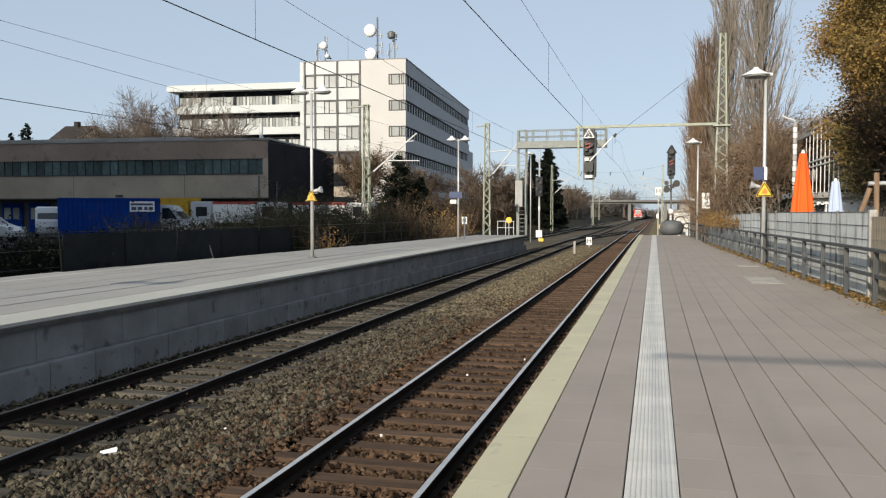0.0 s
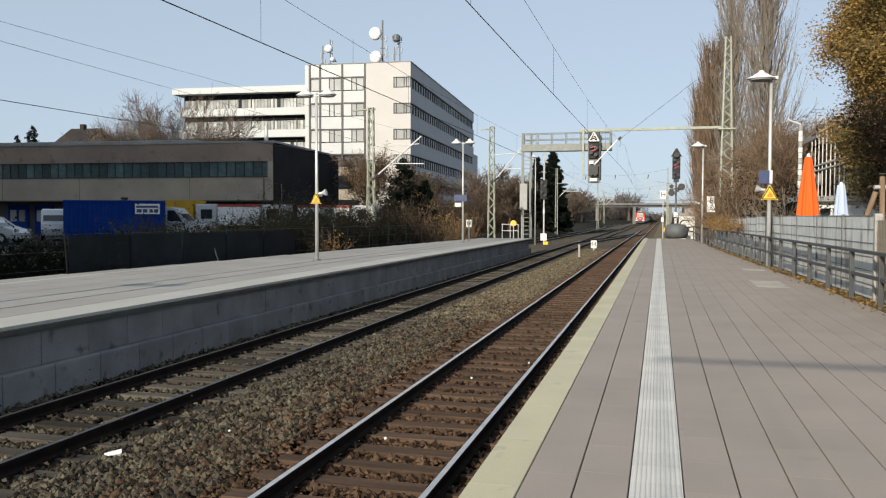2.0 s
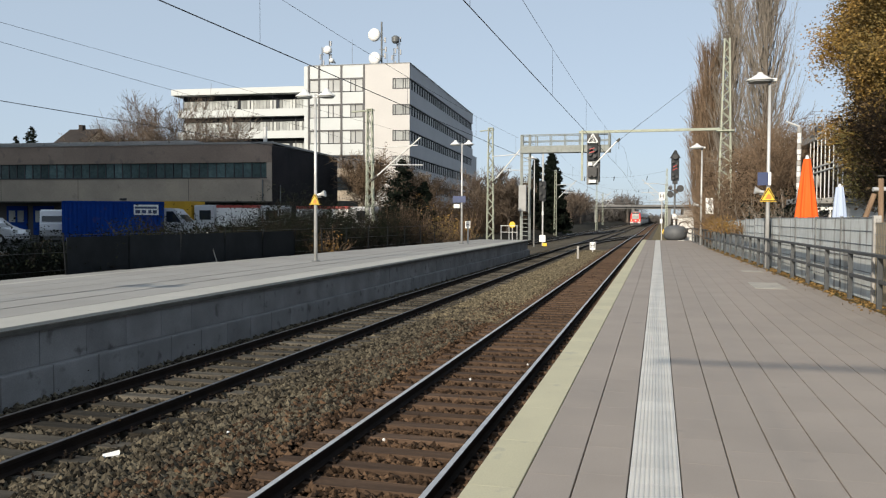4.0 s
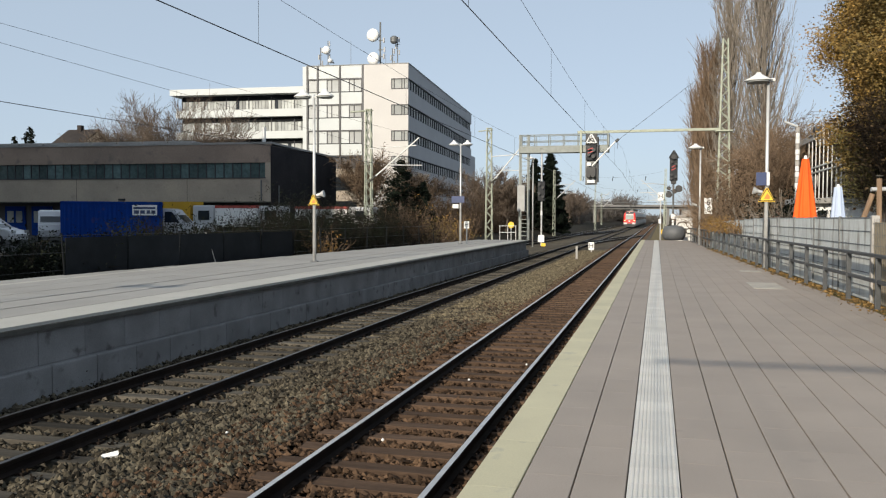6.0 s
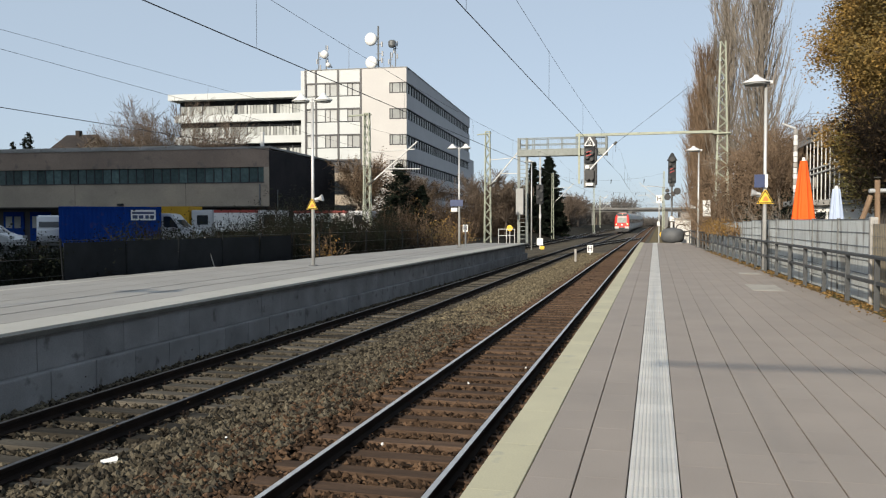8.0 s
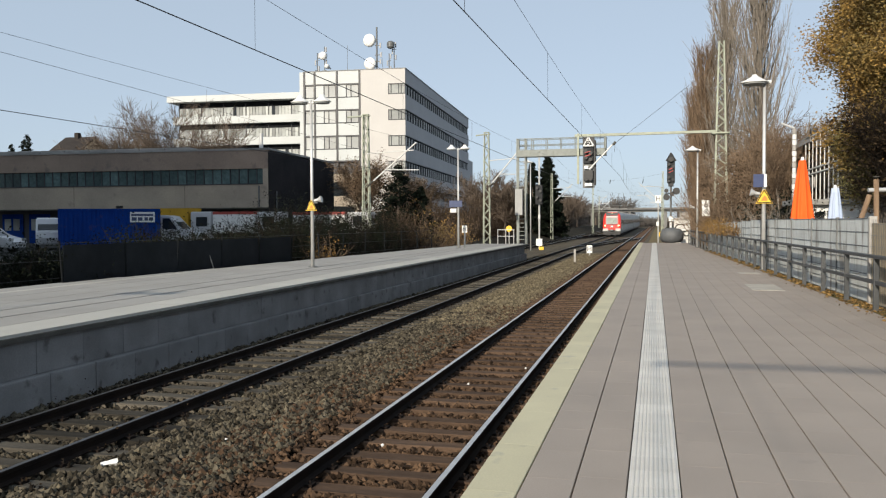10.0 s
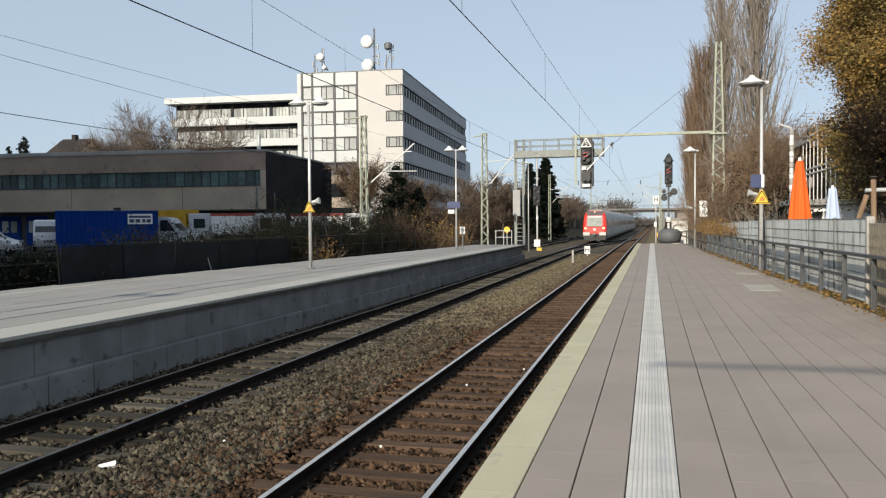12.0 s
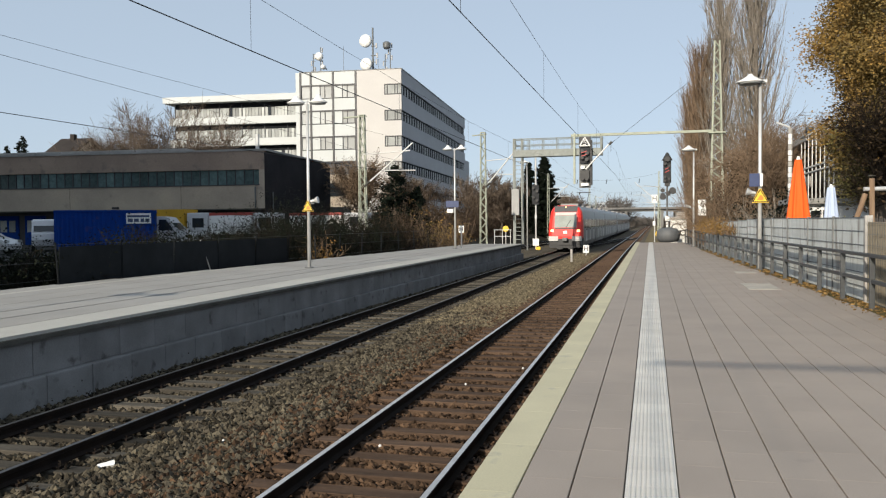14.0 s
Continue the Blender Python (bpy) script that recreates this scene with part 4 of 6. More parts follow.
def make_signals():
    # signal hung from the gantry
    s = thing("railway_signal", (-4.55, GY - 0.75, 0), 0, "hanging colour-light signal with a triangular speed board", "signal")
    part("hanger", B(-0.82, -0.68, 0.1, 0.24, 4.3, 7.9), M["mast"], s, "pale green hanger post")
    part("backboard", B(-0.42, 0.42, 0.12, 0.2, 4.0, 7.6, bevel=0.03), M["galv_dark"], s)
    part("backboard_edge", B(0.36, 0.5, 0.02, 0.6, 4.2, 7.4, bevel=0.03), M["black"], s)
    part("speed_board", B(-0.40, 0.40, -0.02, 0.1, 6.9, 7.62, bevel=0.02), M["black"], s)
    bm = bmesh.new()
    for a, b in (((-0.36, 6.98), (0.36, 6.98)), ((0.36, 6.98), (0, 7.6)), ((0, 7.6), (-0.36, 6.98))):
        rod(bm, (a[0], -0.04, a[1]), (b[0], -0.04, b[1]), 0.05, None, 6)
    part("triangle", bm, M["white"], s, "white triangle outline")
    letters("5", 0.5, (0.0, -0.06, 7.2), M["white"], s, "numeral")
    signal_head(s, 0, -0.08, 5.75, 6.85, 0.72, ((-0.17, 6.6), (0.17, 6.45), (-0.17, 6.15), (0.15, 6.0)))
    bm = bmesh.new()
    for k in (0.0, 0.24):
        prism(bm, [(-0.24, 6.49 - k), (-0.2, 6.44 - k), (0.17, 6.56 - k), (0.13, 6.61 - k)], "y", -0.36, -0.34)
    part("red_bar", bm, M["red_lens"], s, "red diagonal bars")
    part("white_board", B(-0.3, 0.0, -0.1, -0.02, 5.34, 5.58, bevel=0.03), M["white"], s)
    part("lower_screen", B(-0.33, 0.33, -0.14, 0.1, 4.55, 5.25, bevel=0.03), M["black"], s)
    part("lower_board", B(-0.27, 0.27, -0.1, -0.02, 4.12, 4.34, bevel=0.03), M["white"], s, "white plate")
    for lx in (-0.15, 0.15):
        part("lamp_hood", R((lx, -0.35, 4.62), (lx, -0.05, 4.62), 0.12, 0.12, 14), M["black"], s)
    # signal beyond the near platform's end
    g = thing("railway_signal", (1.5, 80, -0.6), 0, "tall colour-light signal with a pointed board", "signal")
    part("post", R((0, 0.2, 0), (0, 0.2, 7.0), 0.09, None, 12), M["galv_dark"], g)
    bm = prism(bmesh.new(), [(-0.5, 7.85), (0.5, 7.85), (0.08, 8.6), (-0.08, 8.6)], "y", -0.05, 0.1)
    part("point_board", bm, M["signal_dark"], g, "pointed dark board")
    part("point_lamp", R((0, -0.3, 7.98), (0, 0.0, 7.98), 0.24, None, 16), M["black"], g)
    signal_head(g, 0, -0.05, 5.75, 7.84, 0.72, ((-0.2, 7.5), (0.2, 7.3), (-0.2, 6.3), (-0.2, 5.95), (0.2, 6.1)), True)
    part("neck", B(-0.24, 0.24, -0.05, 0.15, 5.45, 5.75, bevel=0.03), M["black"], g)
    part("cross_arm", R((-0.6, 0.1, 4.75), (0.6, 0.1, 4.95), 0.05), M["signal_dark"], g)
    for x, z, r in ((-0.42, 5.05, 0.2), (0.48, 5.0, 0.33), (-0.4, 4.45, 0.3), (0.1, 4.75, 0.22)):
        part("lamp", lathe_x(x, z, r), M["black"], g)
    part("plate", B(-0.2, 0.2, -0.1, -0.04, 2.2, 2.65, bevel=0.02), M["white"], g)
    part("post_band", R((0, 0.2, 0.3), (0, 0.2, 2.1), 0.11, None, 12), M["white"], g)
    # small signal on a post past the island platform
    p = thing("railway_signal", (-10.95, 80.4, -1.1), 0, "tall grey signal post with a boxed head", "signal")
    part("post", R((0, 0, 0), (0, 0, 9.1), 0.085, None, 12), M["galv"], p, "pale grey post")
    part("band", R((0, 0, 3.0), (0, 0, 3.4), 0.11, None, 12), M["white"], p)
    signal_head(p, 0, -0.3, 4.4, 6.3, 0.68, ((-0.17, 6.0), (0.17, 5.7), (-0.17, 5.1), (0.17, 4.8)))
    part("sign_plate", B(-0.31, 0.31, -0.16, -0.1, 0.35, 1.05, bevel=0.03), M["white"], p, "blank white plate")
    part("yellow_mark", B(0.0, 0.45, -0.2, -0.12, -0.05, 0.26, bevel=0.03), M["yellow"], p)


def lathe_x(x, z, r):
    return R((x, -0.25, z), (x, 0.05, z), r, r * 0.9, 18)


def lamp_post(x, y, h, double, label, turn=0.0, base=0.0):
    t = thing("platform_lamp", (x, y, base), turn, label, "street lamp", "platform lamps")
    part("pole", R((0, 0, 0), (0, 0, h), 0.066, 0.045, 14), M["galv"], t, "slim galvanised pole", smooth=True)
    part("foot", R((0, 0, 0), (0, 0, 0.03), 0.16, None, 14), M["galv_dark"], t)
    for s in ((-1, 1) if double else (-1,)):
        c = s * (0.42 if double else 0.30)
        w = 0.34 if double else 0.46
        bm = lathe(bmesh.new(), [(w - 0.01, -0.02), (w, 0.0), (w * 0.6, 0.085), (w * 0.3, 0.17), (0.09, 0.20), (0.07, 0.25)], 22, 0.85)
        bmesh.ops.translate(bm, verts=bm.verts, vec=(c, 0, h - 0.06))
        part("shade", bm, M["white"], t, "white cone shade", smooth=True)
        part("lens", R((c, 0, h - 0.13), (c, 0, h - 0.09), w * 0.8, None, 18), M["blind"], t)
        part("arm", R((0, 0, h - 0.1), (c, 0, h - 0.06), 0.035), M["galv"], t)
    if not double:
        part("counterweight", B(0.02, 0.2, -0.12, 0.12, h - 0.12, h - 0.02, bevel=0.03), M["white"], t)
    return t


def warning_sign(t, z, w, y=-0.1):
    """A yellow triangle, w its half-width."""
    h = w * 1.72
    bm = prism(bmesh.new(), [(-w, z), (w, z), (0.12 * w, z + h), (-0.12 * w, z + h)], "y", y, y + 0.02)
    s = part("warning_triangle", bm, M["yellow"], t, "yellow triangular warning sign")
    bm = bmesh.new()
    k = 0.87 * w
    for a, b in (((-k, z + 0.03), (k, z + 0.03)), ((k, z + 0.03), (0, z + h * 0.95)), ((0, z + h * 0.95), (-k, z + 0.03))):
        rod(bm, (a[0], y - 0.004, a[1]), (b[0], y - 0.004, b[1]), 0.014, None, 4)
    part("border", bm, M["black"], s)
    part("symbol", prism(bmesh.new(), [(-0.36 * w, z + 0.2 * h), (0.3 * w, z + 0.18 * h), (0.4 * w, z + 0.36 * h), (0.06 * w, z + 0.6 * h), (-0.18 * w, z + 0.4 * h)], "y", y - 0.008, y), M["orange_mark"], s)


def speaker(t, x, z):
    bm = lathe(bmesh.new(), [(0.05, -0.14), (0.06, 0.0), (0.12, 0.13), (0.125, 0.15)], 16)
    bmesh.ops.rotate(bm, verts=bm.verts, cent=(0, 0, 0), matrix=Matrix.Rotation(radians(78 if x > 0 else -78), 3, "Y"))
    bmesh.ops.translate(bm, verts=bm.verts, vec=(x, 0, z))
    part("loudspeaker", bm, M["galv"], t, "pale horn loudspeaker")
    part("bracket", R((0, 0, z - 0.12), (x, 0, z - 0.1), 0.025), M["galv_dark"], t)


def make_lamps():
    a = lamp_post(-12.09, 27.78, 6.07, True, "double-headed platform lamp with a warning sign on its pole", CITY)
    warning_sign(a, 2.06, 0.22)
    speaker(a, 0.22, 2.45)
    lamp_post(-14.97, 2.24, 6.07, True, "double-headed platform lamp at the near end of the island platform", CITY)
    b = lamp_post(-11.75, 49.4, 6.2, True, "double-headed platform lamp farther along the island platform", CITY)
    part("sign_panel", B(-0.55, 0.25, -0.1, -0.04, 2.55, 2.95), M["blue_sign"], b, "small blue station sign")
    part("speaker_box", B(-0.5, -0.1, -0.1, 0.2, 2.2, 2.45, bevel=0.03), M["galv"], b)
    c = lamp_post(3.42, 28.25, 6.12, False, "single-headed platform lamp with a blue station sign", 0)
    warning_sign(c, 2.16, 0.26)
    speaker(c, -0.26, 2.5)
    s = part("station_sign", B(-0.34, -0.02, -0.18, -0.11, 2.68, 3.1, bevel=0.01), M["blue_sign"], c, "blue station sign seen at an angle")
    part("sign_edge", B(-0.02, 0.07, -0.17, -0.08, 2.68, 3.1, bevel=0.01), M["white"], c)
    d = lamp_post(2.52, 51.96, 5.95, False, "single-headed platform lamp near the platform end")
    n = part("number_sign", B(0.25, 0.72, -0.1, -0.07, 1.9, 2.85, bevel=0.01), M["white"], d, "white number board")
    letters("6", 0.5, (0.49, -0.11, 2.58), M["black"], n, "numeral")
    letters("8", 0.42, (0.49, -0.11, 2.15), M["black"], n, "numeral")
    speaker(d, -0.3, 2.45)
    lamp_post(-11.75, 80.0, 8.7, False, "tall slim lamp beyond the island platform", 0, -1.2)


def h_board(x, y, base, z0, size, label, pole=True):
    t = thing("stop_board", (x, y, base), 0, label, "sign")
    if pole:
        part("pole", R((0, 0.06, 0), (0, 0.06, z0 + size), 0.045, None, 10), M["galv"], t)
    b = part("board", B(-size * 0.36, size * 0.36, 0, 0.02, z0, z0 + size, bevel=0.006), M["white"], t, "white board with a black letter")
    letters("H", size * 0.86, (0, -0.012, z0 + size * 0.5), M["black"], b, "letter")
    return t


def make_boards():
    a = h_board(0.28, 64.2, -0.02, 3.0, 0.6, "white stop board on a tall pole")
    part("box", B(-0.14, 0.06, -0.1, 0.02, 1.25, 1.6, bevel=0.02), M["white"], a)
    part("yellow_plate", R((0.28, -0.06, 0.62), (0.28, 0.0, 0.62), 0.25, None, 8), M["yellow"], a, "yellow plate")
    h_board(-5.0, 66.0, -1.25, 0.35, 0.62, "low white stop board between the tracks")
    p = thing("marker_post", (-5.15, 55.3, -1.2), 0, "short concrete marker post between the tracks", "post")
    part("post", B(-0.07, 0.07, -0.07, 0.07, 0, 0.95, bevel=0.02), M["concrete"], p)
    b = h_board(-11.55, 50.2, 0, 0.95, 0.45, "small stop board on the island platform")
    s = thing("yellow_sign", (-10.6, 61.0, -0.3), 0, "yellow round sign on a thin post", "sign")
    part("pole", R((0, 0.05, 0), (0, 0.05, 1.5), 0.04), M["galv"], s)
    part("disc", R((0, -0.02, 1.4), (0, 0.02, 1.4), 0.24, None, 8), M["yellow"], s)
    f = thing("platform_end_fence", (-10.4, 60.2, 0), 0, "galvanised end railing of the island platform", "railing")
    for x in (-0.9, -0.3, 0.3):
        part("post", R((x, 0, -0.1), (x, 0, 1.05), 0.03), M["galv"], f)
    for z in (0.55, 1.03):
        part("bar", R((-0.95, 0, z), (0.35, 0, z), 0.025), M["galv"], f)


def wire(points, r, name, label):
    cu = bpy.data.curves.new(name, "CURVE")
    cu.dimensions, cu.bevel_depth, cu.bevel_resolution = "3D", r, 0
    sp = cu.splines.new("POLY")
    sp.points.add(len(points) - 1)
    for q, p in zip(sp.points, points):
        q.co = (*p, 1)
    cu.materials.append(M["wire"])
    return tagged(new(name, cu), label, "overhead wire")


def catenary(x0, x1, spans, zc, zm, sag, r=0.012, shift=None, droppers=True):
    """Contact wire, sagging carrier wire and droppers; the wires zigzag between x0 and x1 from support to support."""
    f = shift or (lambda y: 0.0)
    con, car, drops = [], [], []
    for n, (a, b) in enumerate(zip(spans, spans[1:])):
        for i in range(13):
            k = i / 12
            y = a + (b - a) * k
            cx = x0 + (x1 - x0) * (k if n % 2 else 1 - k)
            z = zm - sag * 4 * k * (1 - k) + lift(y)
            con.append((cx + f(y), y, zc + lift(y)))
            car.append((cx + f(y), y, z))
            if i in (2, 4, 6, 8, 10):
                drops.append((cx + f(y), y, zc + lift(y), z))
    t = wire(con, r * 0.9, "contact_wire", "dark overhead contact wire above the track")
    wire(car, r * 0.45, "carrier_wire", "sagging carrier wire of the overhead line")
    for x, y, z0, z1 in drops if droppers else ():
        part("dropper", R((x, y, z0), (x, y, z1), 0.004, None, 4), M["wire"], t)


def line_mast(x, y, h, side, reach, zc, label, base=-0.6, w=0.5):
    """Lattice catenary mast with a tubular cantilever towards its track."""
    m = thing("catenary_mast", (x, y, base), 0, label, "mast", "catenary masts")
    lattice(m, h, w, w * 0.62, w * 0.8, w * 0.5, 0.045, 0.55)
    part("cap", B(-w * 0.4, w * 0.4, -w * 0.3, w * 0.3, h, h + 0.06), M["mast"], m)
    z = zc - base
    part("cantilever", R((side * w * 0.4, -0.3, z - 0.75), (side * reach, -0.3, z + 2.05), 0.05), M["galv"], m, "pale cantilever tube")
    part("top_tube", R((side * w * 0.4, -0.3, z + 1.4), (side * reach * 0.95, -0.3, z + 1.55), 0.035), M["galv"], m)
    part("registration_arm", R((side * reach * 0.45, -0.3, z + 0.3), (side * reach * 1.05, -0.3, z + 0.25), 0.035), M["galv"], m)
    part("insulator", R((side * w * 0.4, -0.3, z - 0.75), (side * (w * 0.4 + 0.4), -0.3, z - 0.4), 0.08), M["edge"], m)
    return m


def make_overhead():
    catenary(-2.95, -2.4, [-52, 3, 60, 118, 176, 234, 292], 4.87, 6.6, 0.55, shift=bend)
    catenary(-7.35, -6.95, [-45, 5, 60, 118, 176, 234, 292], 4.87, 6.25, 0.55, shift=bend)
    f = lambda y: 0.062 * (y - 17)
    catenary(-17.4, -17.4, [-40, 0, 52], 4.74, 6.95, 0.1, shift=f, droppers=False)
    wire([(-17.4 + f(y), y, 6.32 - 0.027 * (y - 19)) for y in (-20, 0, 20, 36, 51)], 0.006, "feeder_wire", "feeder wire beside the yard")
    a = line_mast(-18.7, 52, 9.4, 1, 3.6, 4.8, "pale green lattice mast with a cantilever arm behind the platform")
    part("top_bracket", R((-1.3, 0, 9.3), (0.3, 0, 9.35), 0.06), M["mast"], a)
    b = line_mast(-13.3, 66, 10.1, 1, 2.6, 5.2, "lattice mast beyond the island platform", -1.2, 0.55)
    part("top_bracket", R((-0.9, 0, 9.9), (0.3, 0, 10.0), 0.05), M["mast"], b)
    for y, x in ((118, -14.5), (176, -13.2), (234, -16.0)):
        line_mast(x + bend(y), y, 9.6, 1, 3.0, 4.9 + lift(y), "far lattice mast beside the line", -1.2 + lift(y), 0.34)
    for y, x in ((118, 0.9), (176, 0.9), (234, 1.1)):
        line_mast(x + bend(y), y, 9.6, -1, 3.3, 4.9 + lift(y), "far lattice mast on the platform side of the line", -1.2 + lift(y), 0.3)
    # cantilever under the gantry
    c = thing("cantilever", (0, GY, 0), 0, "white tubular cantilever hung under the gantry", "cantilever")
    part("diagonal_tube", R((-4.5, -0.9, 5.3), (-2.75, -0.9, 7.15), 0.05), M["white"], c)
    part("insulator", R((-2.85, -0.9, 7.0), (-2.65, -0.9, 7.2), 0.09), M["edge"], c)
    wire([(-2.7, GY - 0.9, 7.1), (4.4, GY - 0.5, 12.6)], 0.012, "stay_wire", "stay wire up to the lattice mast")
    wire([(-2.74, GY - 0.9, 6.5), (-2.7, GY - 0.9, 7.1)], 0.012, "hanger_wire", "short hanger of the overhead line")
    # cross-span ropes with insulators over the junction
    for y, xl, xr, ins in ((118, -14.5, 0.9, (-10.2, -6.1, -1.6)), (176, -13.2, 0.9, (-8.6, -4.0, -2.0)), (234, -16.0, 1.1, (-12.0, -7.5, -3.2))):
        a, b, z = xl + bend(y), xr + bend(y), 7.3 + lift(y)
        w = wire([(a + (b - a) * k / 8, y, z + 0.9 * (k / 4 - 1) ** 2) for k in range(9)], 0.008, "span_rope", "thin cross-span rope between the masts")
        for x in ins:
            part("insulator", R((x, y, z - 0.45), (x + 0.1, y, z + 0.15), 0.05), M["signal_dark"], w, "dark hanging insulator")
    # boom behind the viewer, whose shade lies across the paving
    e = thing("signal_gantry", (0, -9.3, 0), 0, "pale green boom on a lattice mast behind the platform", "gantry")
    part("boom", R((-4.7, 0, 7.85), (9.6, 0, 7.85), 0.05), M["mast"], e)
    lm = thing("lattice_mast", (10.0, -9.3, 0), 0, "pale green lattice mast behind the platform", "mast")
    lattice(lm, 13.0, 1.25, 0.36, 0.9, 0.3, 0.06, 0.75)


make_gantry()
make_signals()
make_lamps()
make_boards()
make_overhead()

# ---- the train ----
def make_train():
    t = thing("commuter_train", (TRACK_2, 300, RAIL_Z), 0, "commuter train with a red front and silver-grey cars", "train")
    car, n = 16.85, 8
    half = [(1.42, 0.42), (1.50, 0.75), (1.51, 2.3), (1.46, 2.9), (1.36, 3.55), (1.15, 3.83), (0.75, 4.0), (0.0, 4.05)]
    outline = half + [(-x, z) for x, z in half[-2::-1]]
    body_part = [(x, z) for x, z in outline]
    for k in range(n):
        y0 = k * car + (1.9 if k % 4 == 0 else 0.25)
        y1 = (k + 1) * car - (1.9 if k % 4 == 3 else 0.25)
        b = part("car_body", prism(bmesh.new(), body_part, "y", y0, y1), M["train_grey"], t, "silver-grey train car")
        for s in (-1, 1):
            x0, x1 = (1.485, 1.525) if s > 0 else (-1.525, -1.485)
            part("window_band", B(x0, x1, y0 + 0.4, y1 - 0.4, 1.95, 2.75), M["train_glass"], b, "dark window band")
            for d in (0.2, 0.5, 0.8):
                yd = y0 + (y1 - y0) * d
                part("door", B(x0 - 0.006 * s, x1 + 0.006 * s, yd - 0.65, yd + 0.65, 0.75, 2.85, bevel=0.015), M["train_light"], b, "light grey sliding door")
                part("door_window", B(x0 + 0.004 * s, x1 + 0.01 * s, yd - 0.5, yd - 0.08, 1.75, 2.7), M["train_glass"], b)
                part("door_window", B(x0 + 0.004 * s, x1 + 0.01 * s, yd + 0.08, yd + 0.5, 1.75, 2.7), M["train_glass"], b)
        part("roof_unit", B(-0.8, 0.8, y0 + 2.5, y0 + 6.0, 4.0, 4.22, bevel=0.05), M["train_roof"], b, "roof equipment box")
        part("roof_unit", B(-0.7, 0.7, y1 - 5.5, y1 - 2.5, 4.0, 4.18, bevel=0.05), M["train_roof"], b)
        if k % 4 != 3:
            part("gangway", B(-1.2, 1.2, y1 - 0.02, y1 + 0.52, 0.6, 3.8), M["black"], t, "black gangway bellows")
        for yb in (y0 + 0.2, y1 - 0.2):
            part("bogie", B(-1.1, 1.1, yb - 1.3, yb + 1.3, 0.18, 0.7, bevel=0.06), M["black"], t)
            for yw in (yb - 0.95, yb + 0.95):
                for xw in (-0.75, 0.75):
                    part("wheel", R((xw - 0.065, yw, 0.42), (xw + 0.065, yw, 0.42), 0.42, None, 20), M["rail_rust"], t)
        part("underframe", B(-1.25, 1.25, y0 + 2.4, y1 - 2.4, 0.3, 0.62), M["black"], t)
    for y0, s in ((0.0, 1), (4 * car, -1), (4 * car, 1), (8 * car, -1)):
        cab(t, y0, s)
    for y in (1.2 * car, 5.2 * car):
        p = part("pantograph", R((-0.8, y, 5.75), (0.8, y, 5.75), 0.04), M["black"], t, "raised pantograph")
        for x in (-0.55, 0.55):
            part("arm", R((x * 0.5, y + 1.0, 4.9), (x, y, 5.75), 0.03), M["black"], p)
            part("arm", R((x * 0.5, y + 1.0, 4.9), (x, y - 0.2, 4.2), 0.03), M["black"], p)
    return t


